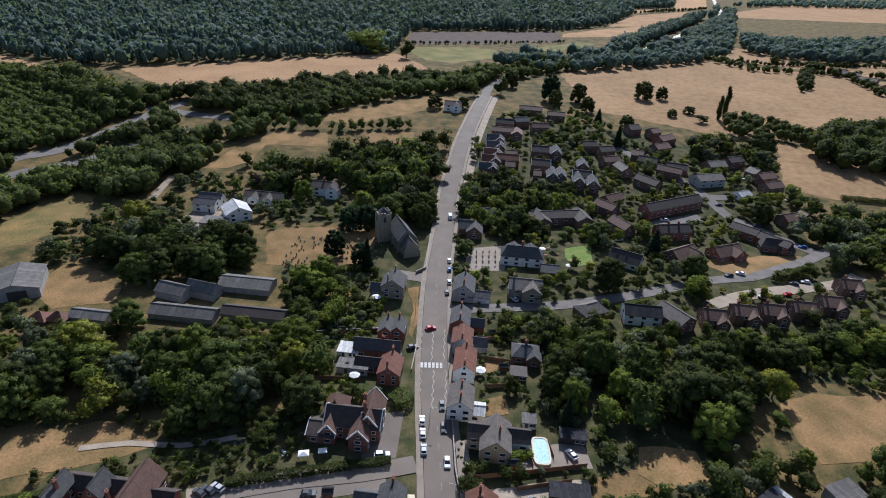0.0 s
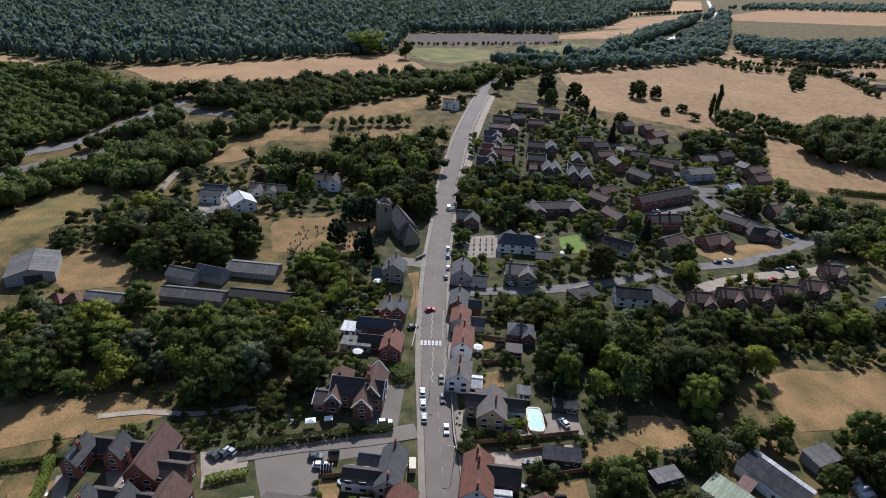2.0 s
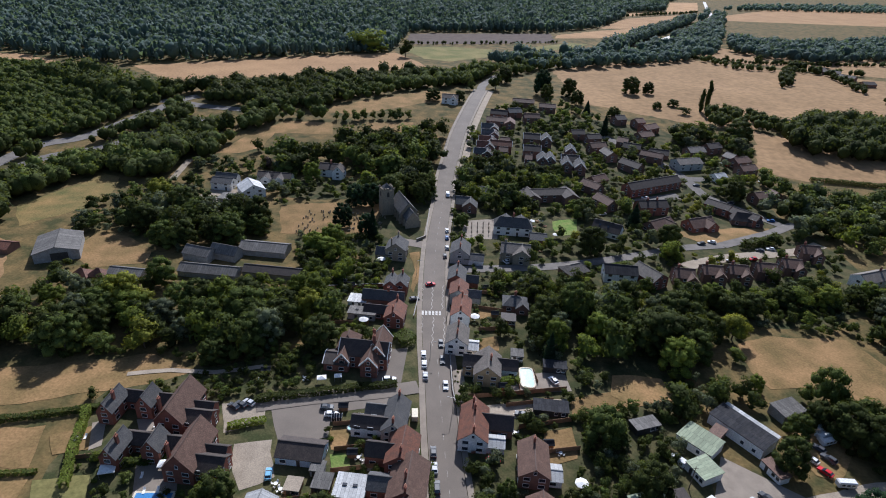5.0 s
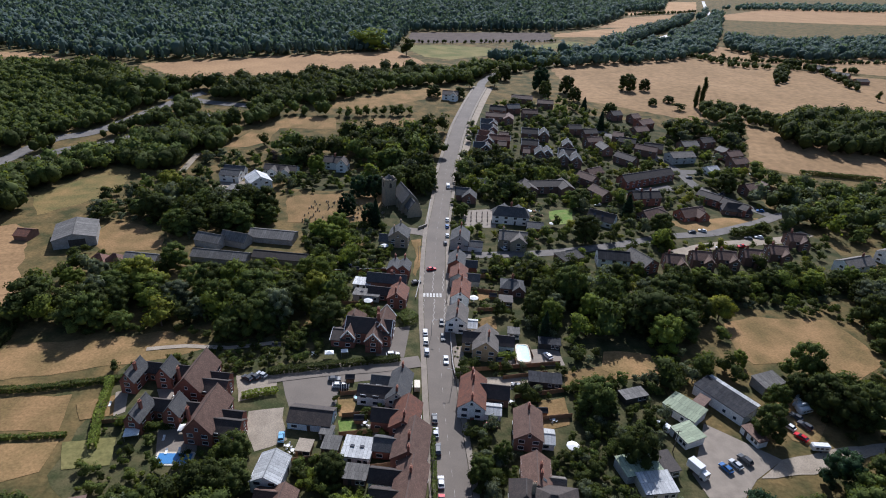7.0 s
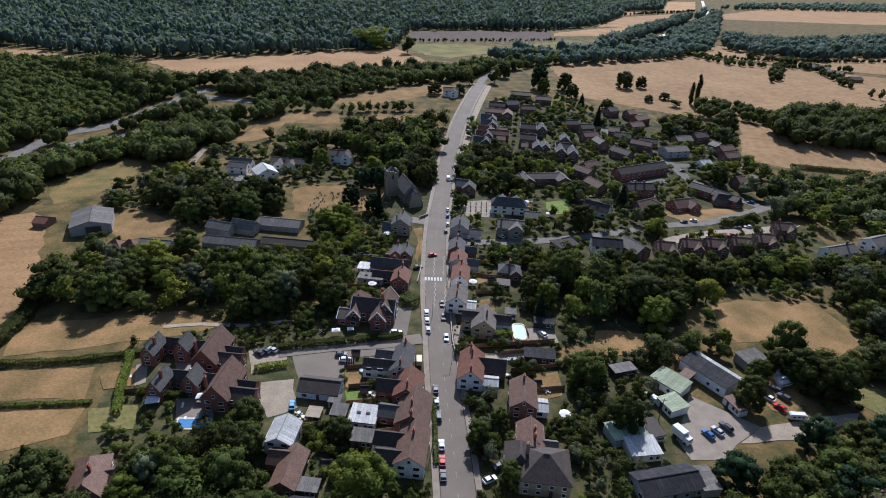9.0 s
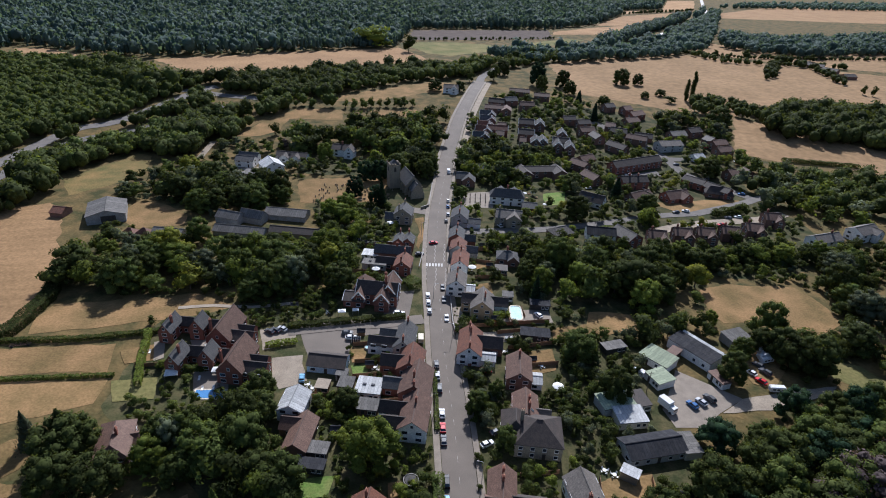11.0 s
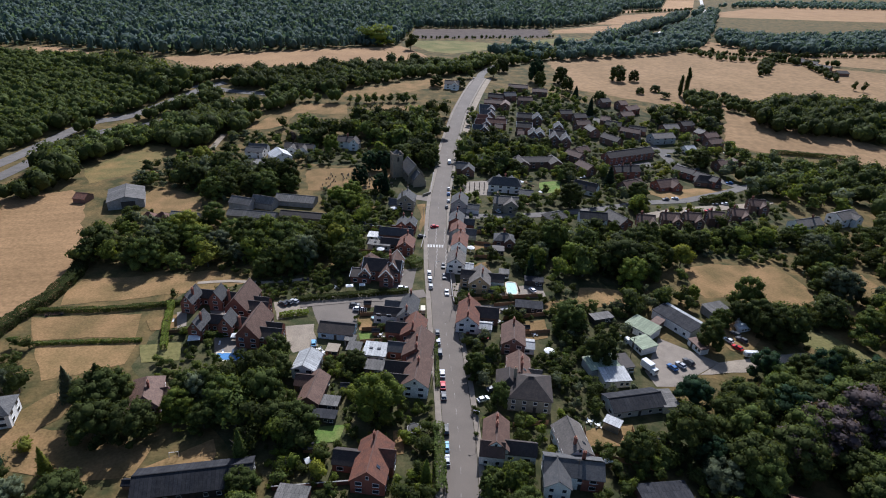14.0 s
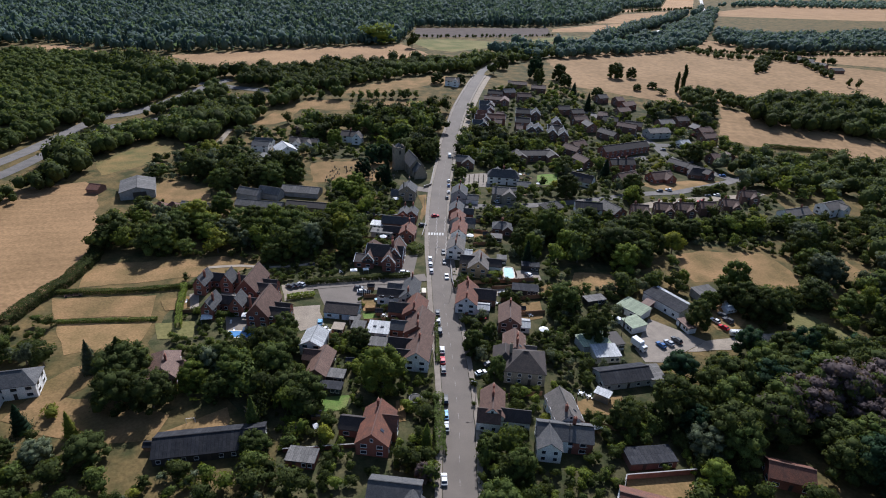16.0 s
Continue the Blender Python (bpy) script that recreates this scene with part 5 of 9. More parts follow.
sheet("car_park", [(-49.1, 106.6), (-12.6, 113.7), (-11.2, 109.1), (-29.8, 104.1), (-28.9, 94.1), (-41.6, 89.6), (-45.4, 97.4)], M["asphalt"], 0.112, "asphalt car park", "car park")
sheet("forecourt_north", [(-63.4, 105.3), (-50.6, 107.9), (-48.6, 98.4), (-58.9, 93.2)], M["gravel"], 0.115, "pale gravel forecourt", "forecourt")
sheet("forecourt_south", [(-54.2, 89.1), (-44.8, 91.8), (-40.0, 78.8), (-47.8, 74.0), (-51.3, 80.1)], M["gravel"], 0.118, "pale gravel forecourt", "forecourt")
sheet("works_yard", [(78.0, 82.4), (84.5, 95.4), (102.4, 82.1), (91.5, 74.2), (85.6, 67.7), (75.6, 67.0), (73.8, 74.9)], M["paving"], 0.121, "dusty concrete works yard", "yard")
sheet("pub_terrace", [(11.5, 250.7), (29.5, 256.0), (27.4, 230.8), (8.8, 228.5)], M["paving"], 0.124, "paved pub terrace", "terrace")
sheet("pool_terrace", [(27.0, 126.2), (44.3, 130.9), (45.6, 120.3), (24.6, 117.1)], M["paving"], 0.127, "brick-paved pool terrace", "terrace")
sheet("yard_lane", [(12.2, 110.5), (30.5, 114.3), (44.1, 116.3), (42.6, 108.8), (12.1, 104.8)], M["gravel"], 0.13, "pale gravel yard", "yard")
sheet("inn_yard", [(-18.9, 136.1), (-9.5, 138.6), (-10.2, 119.6), (-19.6, 118.0), (-20.1, 121.3)], M["asphalt"], 0.133, "asphalt yard of the inn", "yard")
sheet("garden_dry", [(47.6, 44.8), (62.9, 48.8), (62.5, 39.6), (46.3, 37.1)], M["dry_grass"], 0.136, "dry back garden", "garden")
sheet("garden_south", [(56.5, 15.0), (75.9, 17.8), (72.2, 9.2), (54.4, 6.6)], M["dry_grass"], 0.139, "dry walled garden", "garden")
sheet("estate_green", [(120.9, 250.5), (138.9, 258.5), (177.3, 263.4), (165.4, 250.5), (133.6, 238.7)], M["dry_grass"], 0.142, "dry grass verge", "verge")
sheet("white_house_yard", [(-135.3, 251.9), (-129.6, 274.9), (-112.3, 275.3), (-114.6, 254.8)], M["gravel"], 0.145, "pale gravel yard", "yard")
sheet("yard_track", [(102.4, 82.1), (121.2, 87.8), (138.3, 91.4), (135.2, 86.7), (109.1, 77.8), (93.2, 74.3)], M["gravel"], 0.148, "sandy track out of the yard", "track")
sheet("caravan_ground", [(113.9, 109.5), (128.9, 115.0), (127.1, 101.3), (114.8, 88.4), (109.0, 90.3), (108.4, 99.8)], M["dry_grass"], 0.151, "worn dry ground with parked vehicles", "yard")
sheet("lawn_a", [(34.0, 101.3), (43.1, 103.7), (42.5, 91.0), (33.9, 88.1)], M["dry_grass"], 0.154, "dry back lawn", "lawn")
sheet("lawn_b", [(49.6, 45.9), (60.3, 48.2), (59.1, 39.8), (48.4, 37.3)], M["dry_grass"], 0.157, "dry back lawn", "lawn")
sheet("lawn_c", [(-29.0, 97.5), (-24.4, 98.6), (-22.6, 90.5), (-27.1, 89.4)], M["dry_grass"], 0.16, "dry back lawn", "lawn")
sheet("patio_a", [(-18.3, 86.8), (-14.7, 87.5), (-13.8, 83.0), (-17.3, 82.3)], M["paving"], 0.163, "paved back patio", "patio")
sheet("lawn_d", [(-27.2, 87.7), (-22.0, 88.8), (-20.7, 82.9), (-25.8, 82.1)], M["lawn"], 0.166, "green back lawn", "lawn")
sheet("patio_north", [(-85.1, 96.6), (-74.3, 99.1), (-72.3, 92.0), (-81.0, 90.3)], M["paving"], 0.169, "stone patio between brick wings", "patio")
sheet("patio_south", [(-77.3, 80.3), (-67.0, 82.9), (-63.3, 72.8), (-73.2, 69.7)], M["paving"], 0.172, "stone patio between brick wings", "patio")
sheet("garden_north", [(-105.5, 88.5), (-96.1, 93.1), (-91.8, 84.9), (-100.8, 81.8)], M["dry_grass"], 0.175, "dry back garden with worn paths", "garden")
sheet("garden_far", [(-100.5, 73.1), (-87.3, 76.2), (-84.0, 66.9), (-95.1, 64.2)], M["pasture"], 0.178, "yellowing back lawn", "lawn")
sheet("terrace_west", [(-96.7, 94.3), (-93.5, 95.9), (-89.7, 86.2), (-92.2, 84.1)], M["paving"], 0.181, "pale stone terrace", "terrace")
sheet("lawn_e", [(15.8, 165.5), (20.9, 168.5), (22.5, 161.5), (16.6, 158.9)], M["dry_grass"], 0.184, "dry back lawn", "lawn")
sheet("lawn_f", [(16.1, 146.3), (22.2, 148.6), (22.8, 140.5), (16.2, 138.3)], M["dry_grass"], 0.187, "dry back lawn", "lawn")
sheet("verge_west", [(-14.3, 210.4), (-10.7, 212.7), (-7.9, 191.0), (-10.2, 176.1), (-11.7, 179.4), (-10.8, 194.6)], M["dry_grass"], 0.19, "dry grass verge beside the street", "verge")
sheet("lawn_g", [(-9.5, 40.0), (-7.0, 40.7), (-5.6, 31.7), (-8.2, 30.7)], M["dry_grass"], 0.193, "dry side lawn", "lawn")
sheet("lawn_h", [(-34.1, 39.2), (-23.9, 41.4), (-24.5, 35.0), (-31.9, 33.1)], M["lawn"], 0.196, "green garden lawn", "lawn")
sheet("garden_cars", [(6.2, 127.1), (9.9, 128.0), (10.9, 118.1), (7.4, 117.0)], M["gravel"], 0.199, "gravel front garden with clipped shrubs", "garden")
sheet("scrub_south", [(60.9, 130.0), (77.4, 129.2), (78.6, 118.9), (64.5, 114.0), (58.1, 119.3)], M["dry_grass"], 0.202, "tussocky parched rough grass", "field")

# ---- roads ----
STREET = [(26, -170), (18.6, -86), (14.2, -40), (11.7, -10), (10.6, 13.6), (10.4, 31), (8.1, 60.5), (4.5, 93), (2.1, 121.6), (-0.3, 148), (-1.8, 176.7), (-2.5, 211), (-2.3, 229.6), (-0.5, 274.7), (0.1, 309), (3.1, 345.6), (7.2, 388.6), (14.3, 437), (27.3, 517)]
ribbon("street", STREET, 9.2, M["asphalt"], 0.275, "worn grey asphalt village street", "road")
ribbon("pavement_west", STREET, 1.9, M["paving"], 0.38, "pale concrete pavement with a raised kerb", "pavement", 5.7, 0.2)
ribbon("pavement_east", STREET, 1.7, M["paving"], 0.38, "pale concrete pavement with a raised kerb", "pavement", -5.6, 0.2)
ribbon("verge_east", STREET[-5:], 5.0, M["gravel"], 0.26, "dry dusty verge", "verge", -9.3)
ribbon("lane_junction", [(-20.8, 222.4), (-9.5, 220.3), (-3.3, 217.3)], 7, M["asphalt"], 0.205, "side lane joining the street", "road")
ribbon("road_north", [(27.3, 517), (31.0, 544.5), (48.5, 594.9), (78.3, 643.5), (140.8, 694.5), (230.6, 801.6)], 8, M["old_asphalt"], 0.208, "country road between trees", "road")
ribbon("road_far", [(230.6, 801.6), (315.9, 948.7), (428.3, 1137.4), (523.4, 1309.3), (610.5, 1498.8), (676.1, 1697.8), (800, 2060)], 9, M["concrete"], 0.209, "pale road running to the distance", "road")
ribbon("bypass_far", [(-271.4, 169.2), (-269.4, 205.0), (-264.6, 240.4), (-260.5, 318.6), (-239.4, 344.1), (-221.8, 394.3), (-210.0, 430.3), (-201.9, 441.4)], 10, M["old_asphalt"], 0.211, "dual carriageway, far lanes", "road")
ribbon("bypass_near", [(-255.2, 150.0), (-253.9, 184.5), (-250.4, 214.7), (-246.3, 297.8), (-217.4, 329.7), (-177.5, 390.9)], 9, M["old_asphalt"], 0.214, "dual carriageway, near lanes", "road")
ribbon("bridge_road", [(-224.3, 424.9), (-206.9, 423.1), (-188.2, 417.7), (-156.5, 414.9)], 9, M["old_asphalt"], 0.217, "road over the bypass", "road")
ribbon("back_lane", [(4.3, 197.1), (27.1, 200.9), (50.6, 205.6), (78.5, 215.3), (103.6, 226.1), (118.5, 232.8), (141.4, 238.6)], 6, M["old_asphalt"], 0.22, "back lane between gardens", "road")
ribbon("back_lane_east", [(141.4, 238.6), (174.2, 257.2), (199.1, 272.3), (216.4, 259.7)], 6, M["old_asphalt"], 0.223, "back lane between gardens", "road")
ribbon("close_road", [(115.2, 402.6), (126.6, 384.7), (144.3, 355.3), (153.7, 331.1), (157.6, 306.1), (171.5, 287.7), (185.7, 268.7)], 7, M["old_asphalt"], 0.226, "estate road", "road")
ribbon("close_spur", [(153.7, 331.1), (174.5, 332.4)], 7, M["old_asphalt"], 0.229, "estate road", "road")
ribbon("terrace_parking", [(108.7, 289.2), (141.0, 303.9)], 8, M["old_asphalt"], 0.232, "estate parking", "road")
ribbon("houses_drive", [(113.5, 212.7), (137.7, 224.4), (179.1, 236.5), (195.1, 246.1)], 7, M["gravel"], 0.235, "pale shared drive", "drive")
ribbon("farm_track", [(-156.4, 285.4), (-157.6, 298.0), (-159.1, 316.0)], 4, M["gravel"], 0.238, "pale farm track", "track")
ribbon("footpath", [(-97.6, 116.0), (-85.0, 119.1), (-70.7, 119.3), (-56.3, 123.7)], 2, M["gravel"], 0.241, "worn footpath", "path")
ribbon("inn_lane", [(-53.0, 105.2), (-36.5, 110.1), (-18.9, 113.7), (-4.5, 118.0)], 6, M["asphalt"], 0.244, "narrow asphalt lane beside the inn", "road")

# ---- houses on the west side of the street ----
# Inn: brown tiles on lit north-south roofs, dark tiles paint shade on east-west ones.
house(-23.3, 129.8, -4, 16.0, 8.5, 5.2, 8.6, "brick", "dark_tile", "large brick inn, tiled roofs brown where lit and dark where shaded, timbered gables", timbered=True, chimneys=((2.5, 3.0, 11.2), (3.2, -0.5, 11.2)), wings=((2.8, -5.0, 90, 7.0, 5.5, 5.0, 8.2, 0, 'brick', 'brown_tile'), (4.5, 2.5, 90, 12.0, 6.5, 5.0, 9.2, 0, 'brick', 'brown_tile'), (-6.5, 4.0, 90, 9.0, 6.5, 4.6, 8.2, 0.9, 'brick', 'brown_tile'), (-6.5, -3.5, 90, 6.0, 4.5, 4.2, 7.0, 0, 'brick', 'brown_tile'), (-8.5, -3.0, 0, 8.0, 8.0, 3.0, 4.8, 0, 'brick', 'dark_tile')))
house(-72.5, 98.6, 86, 14.6, 8.2, 5.0, 9.9, "brick", "brown_tile", "large red brick house with steep brown tiled gables", chimneys=((-4.8, 3.0, 11.2), (-2.0, 18.6, 9.0)), wings=((-2.8, -6.6, 90, 8.5, 6.6, 4.0, 6.3, 0, 'brick', 'dark_tile'), (1.0, 10.2, 0, 6.4, 4.9, 4.9, 8.2, 0, 'brick', 'slate'), (3.3, 12.3, 90, 16.1, 4.8, 3.4, 5.3, 0, 'brick', 'dark_tile'), (-1.6, 19.6, 0, 8.6, 4.5, 4.7, 7.8, 0, 'brick', 'slate'), (1.4, -6.2, 90, 6.6, 4.8, 3.8, 5.7, 0, 'brick', 'dark_tile')))
house(-63.0, 82.3, 86, 14.6, 8.2, 5.0, 9.9, "brick", "brown_tile", "large red brick house with steep brown tiled gables and a patio", chimneys=((-4.8, 3.0, 11.2), (-2.0, 18.6, 9.0)), wings=((-2.8, -6.6, 90, 8.5, 6.6, 4.0, 6.3, 0, 'brick', 'dark_tile'), (1.0, 10.2, 0, 6.4, 4.9, 4.9, 8.2, 0, 'brick', 'slate'), (3.3, 12.3, 90, 16.1, 4.8, 3.4, 5.3, 0, 'brick', 'dark_tile'), (-1.6, 19.6, 0, 8.6, 4.5, 4.7, 7.8, 0, 'brick', 'slate'), (1.4, -6.2, 90, 6.6, 4.8, 3.8, 5.7, 0, 'brick', 'dark_tile')))
house(-9.9, 99.5, 86, 13.3, 6.6, 4.6, 7.4, "cream", "slate", "cream cottage with a slate roof and long rear wing", chimneys=((-5.7, 0.0, 9.1), (5.7, 0.0, 9.1)), wings=((-2.8, 6.6, 90, 11.4, 5.2, 4.0, 5.9, 0, 'white', 'dark_tile'), (3.8, 5.7, 90, 7.6, 4.8, 2.8, 4.6, 0, 'white', 'slate')))
house(-6.9, 86.8, 86, 11.4, 8.1, 4.8, 7.8, "brick", "red_tile", "brick cottage with a weathered red tiled roof", chimneys=((-3.8, 0.0, 9.5),), wings=((0.0, 5.7, 90, 8.5, 5.7, 3.8, 6.1, 0, 'brick', 'dark_tile'),))
house(-4.5, 76.2, 86, 13.3, 9.5, 4.8, 8.2, "brick", "brown_tile", "old brick house with a broad brown tiled roof", chimneys=((-1.9, 0.5, 10.1), (-6.3, 0.0, 9.9)), wings=((0.0, 6.6, 90, 7.6, 5.7, 3.2, 5.1, 0, 'brick', 'slate'),))
house(-3.9, 61.8, 86, 14.2, 8.1, 4.8, 7.8, "white", "brown_tile", "white rendered cottage, brown tiled roof, gable to the garden", chimneys=((1.4, 0.0, 9.5),), wings=((2.8, 6.6, 90, 8.5, 5.2, 3.8, 5.9, 0, 'white', 'dark_tile'), (-3.8, 5.7, 90, 7.6, 5.7, 3.8, 6.1, 0, 'white', 'dark_tile')))
house(-34.5, 86.7, -4, 12.6, 7.6, 2.8, 4.9, "blue_render", "dark_tile", "long garage block, brown tiles, pale blue doors")
# White covering here puts the glossy slope's reflection into the roof colour.
house(-40.4, 65.0, 86, 9.5, 7.6, 4.0, 6.1, "white", "white_roof", "white house with a roof coloured white for its sheen")
house(-35.6, 53.1, 86, 13.3, 6.6, 3.0, 5.3, "brown_brick", "brown_tile", "brick outbuilding with a brown tiled roof", wings=((3.8, 3.8, 90, 5.7, 5.7, 2.8, 4.8, 0),))
flat_block(-19.2, 75.1, -4, 7.8, 7.6, 2.9, "white", "white_roof", "white flat-roofed extension with rooflights", lights=2)
flat_block(-18.4, 66.8, -4, 5.9, 5.0, 2.6, "brown_brick", "tin_roof", "low outbuilding with a grey felt roof")
flat_block(-26.8, 76.7, -4, 4.6, 5.0, 2.4, "brown_brick", "tin_roof", "garden store with a grey roof")
flat_block(-34.0, 75.2, -4, 3.9, 4.2, 2.3, "fence_wood", "gravel", "low timber store with a sandy felt roof")
flat_block(-29.0, 81.4, -4, 3.5, 3.4, 2.3, "grey_render", "tin_roof", "small lean-to with a grey roof")
flat_block(-30.4, 48.8, -4, 6.8, 4.2, 2.4, "black_wood", "tin_roof", "long dark garden shed")
flat_block(-30.5, 43.2, -4, 7.4, 3.4, 2.2, "black_wood", "black_tin", "low dark timber shed")
house(-13.3, 24.2, 86, 14.2, 9.0, 4.4, 8.2, "brick", "red_tile", "red brick house with red tiled roof and a broad gable", chimneys=((4.8, 0.5, 9.9),), wings=((1.9, 6.6, 90, 8.5, 5.7, 3.0, 5.1, 0, 'brick', 'dark_tile'), (1.9, -2.8, 90, 5.7, 5.7, 4.3, 7.2, 0)), skylights=1)
house(-58.2, 17.1, 13, 28.8, 9.5, 2.8, 5.3, "black_wood", "black_tin", "long black boarded barn with a dark metal roof", rows=1, name='barn', category='barn')
house(-83.8, 45.2, -72, 14.1, 8.5, 4.4, 7.0, "brown_brick", "brown_tile", "brick house among trees with a brown hipped roof", hip=0.6, chimneys=((0.0, 0.9, 8.6),), wings=((-0.9, 4.8, 90, 6.6, 5.7, 2.8, 4.8, 0.8),))
house(-125.5, 34.5, 18, 15.4, 8.5, 4.9, 7.6, "white", "slate", "white rendered house with grey hipped roofs", hip=0.9, wings=((-4.8, -5.7, 90, 8.5, 6.6, 4.4, 6.6, 0.8),))
house(-5.9, 3.4, -4, 13.3, 7.6, 3.6, 5.9, "brick", "slate", "brick cottage with a slate roof", wings=((4.8, -4.8, 90, 6.6, 5.7, 3.6, 5.7, 0),))
flat_block(-32.2, 13.9, -4, 7.8, 5.0, 2.6, "brick", "tin_roof", "garage with a flat grey roof")
house(-15.5, 154.5, 86, 9.5, 7.1, 4.6, 7.2, "brick", "red_tile", "brick cottage with a red tiled roof by the crossing", chimneys=((-3.3, 0.5, 8.9), (4.4, 0.0, 8.9)), wings=((2.8, 6.6, 90, 11.4, 4.8, 2.8, 4.8, 0, 'brick', 'dark_tile'),))
house(-21.2, 166.1, -4, 16.1, 5.7, 3.8, 6.3, "brown_brick", "slate", "long slate-roofed cottage, end to the street", chimneys=((1.9, 0.0, 7.8),))
flat_block(-28.2, 156.6, -4, 10.3, 5.0, 2.7, "grey_render", "tin_roof", "flat pale-roofed rear extension with rooflights", lights=2)
flat_block(-31.2, 165.7, -4, 7.0, 5.9, 2.4, "white", "white_roof", "garden building with a white roof")
house(-19.3, 177.0, 86, 7.6, 5.3, 4.2, 6.5, "brick", "slate", "brick cottage, one of a gabled pair", chimneys=((2.8, 0.0, 8.2),))
house(-15.2, 177.4, 86, 7.6, 5.3, 4.2, 6.5, "brick", "slate", "brick cottage, one of a gabled pair", chimneys=((2.8, 0.0, 8.2),))
house(-19.9, 207.1, 86, 9.5, 9.0, 5.5, 8.7, "stone", "slate", "tall stone lodge with a steep slate roof", chimneys=((3.8, 0.0, 10.6), (-3.8, 1.9, 10.6)), wings=((-1.9, 5.7, 90, 6.6, 5.7, 2.8, 5.1, 0),))

# ---- church ----
church(-21.5, 254.0, -67)

# ---- farm and outlying houses ----
big_barn = house(-165.6, 193.4, -65, 19.0, 17.1, 4.2, 6.6, "tin_wall", "tin_roof", "large grey corrugated farm barn with a dark doorway", openings=False, name='barn', category='barn')
# Flat black panel on the gable paints the shade inside the doorway.
bm = bmesh.new()
box(bm, 9.56, 1.0, 0.0, 0.08, 6.5, 3.9)
part("doorway", bm, M["black_wood"], big_barn, "dark panel painting the shade inside the doorway")
house(-104.9, 194.9, -14, 12.3, 7.6, 3.4, 5.7, "tin_wall", "tin_roof", "grey corrugated farm shed", openings=False, name='barn', category='barn')
house(-94.2, 196.8, -14, 12.3, 6.6, 3.4, 6.1, "tin_wall", "tin_roof", "grey corrugated farm shed", openings=False, name='barn', category='barn')
house(-79.1, 203.8, -4, 21.1, 9.5, 2.8, 4.8, "tin_wall", "tin_roof", "long open-fronted cattle shed with a grey roof", openings=False, name='barn', category='barn')
house(-127.3, 176.2, -4, 14.1, 6.2, 2.3, 3.8, "tin_wall", "tin_roof", "long low farm range with a grey roof", openings=False, name='barn', category='barn')
house(-95.5, 181.5, -4, 24.5, 7.6, 2.5, 4.4, "tin_wall", "tin_roof", "long low farm range with a grey roof", openings=False, name='barn', category='barn')
house(-70.0, 183.6, -4, 23.8, 6.6, 2.5, 4.2, "stone", "dark_tile", "long stone cart shed with a dark roof", openings=False, name='barn', category='barn')
house(-144.1, 172.9, -4, 7.0, 5.7, 2.1, 4.3, "brown_brick", "red_tile", "small brick pavilion with red hipped roof", hip=1, openings=False, name='pavilion', category='pavilion')
house(-137.7, 173.6, -4, 7.0, 5.7, 2.1, 4.3, "brown_brick", "red_tile", "small brick pavilion with red hipped roof", hip=1, openings=False, name='pavilion', category='pavilion')
house(-187.8, 191.8, -4, 6.4, 7.6, 2.5, 4.3, "brown_brick", "red_tile", "field shelter with a red roof", openings=False, name='field_shelter', category='shelter')
house(-123.8, 276.7, -4, 11.4, 7.6, 4.2, 6.2, "white", "slate", "white house with a slate roof", wings=((-0.9, 7.6, 0, 12.3, 6.6, 3.8, 6.1, 0),))
house(-106.1, 269.9, -58, 12.3, 12.3, 4.4, 7.6, "white", "white_roof", "modern house with a bright pale roof and solar panels")
flat_block(-113.2, 258.8, -4, 11.9, 8.4, 2.8, "grey_render", "tin_roof", "flat grey-roofed garage block")
house(-98.9, 292.0, -4, 19.8, 7.6, 3.0, 5.1, "white", "dark_tile", "white bungalow with a dark roof and two gables", wings=((-3.8, -3.8, 90, 5.7, 5.7, 2.8, 4.9, 0), (3.8, -3.8, 90, 5.7, 5.7, 2.8, 4.9, 0)))
house(-69.0, 305.8, -4, 13.0, 8.5, 4.6, 7.1, "white", "dark_tile", "white house with dark roofs and a tall gable", wings=((5.7, -3.8, 90, 7.6, 6.6, 4.6, 7.8, 0),), chimneys=((0.0, 0.0, 8.9),))
house(-0.2, 464.6, -4, 13.3, 8.5, 4.6, 7.1, "white", "dark_tile", "white house with a dark roof behind trees", wings=((2.8, -3.8, 90, 6.6, 5.7, 4.4, 7.0, 0),))

# ---- houses on the east side of the street ----
house(12.8, 98.5, 86, 14.2, 8.1, 4.4, 7.6, "white", "red_tile", "old cottage with red tiled roof and white gable", chimneys=((-6.3, 0.0, 9.3), (2.4, 0.0, 9.5), (5.7, 0.5, 9.1)), wings=((2.8, -6.6, 90, 9.5, 6.2, 3.4, 5.9, 0, 'brown_brick', 'dark_tile'), (-4.3, -6.2, 90, 5.7, 4.8, 2.5, 3.4, 0, 'white', 'white_roof')))
house(7.8, 140.9, 86, 10.4, 7.6, 4.9, 7.6, "white", "grey_tile", "white cottage with a grey tiled roof", chimneys=((2.8, 0.0, 9.3), (-2.8, 0.0, 9.3)), wings=((-1.9, -4.8, 90, 5.7, 5.7, 2.8, 4.0, 0, 'white', 'white_roof'),))
house(17.9, 125.7, 86, 11.4, 8.5, 4.6, 8.0, "yellow_brick", "grey_tile", "yellow brick house with a grey tiled gable", chimneys=((-0.9, -0.9, 9.5),), wings=((1.9, 4.3, 90, 7.6, 6.6, 4.2, 6.6, 0, 'yellow_brick', 'dark_tile'), (2.8, -6.2, 90, 7.6, 5.7, 3.4, 5.5, 0, 'white', 'dark_tile')))
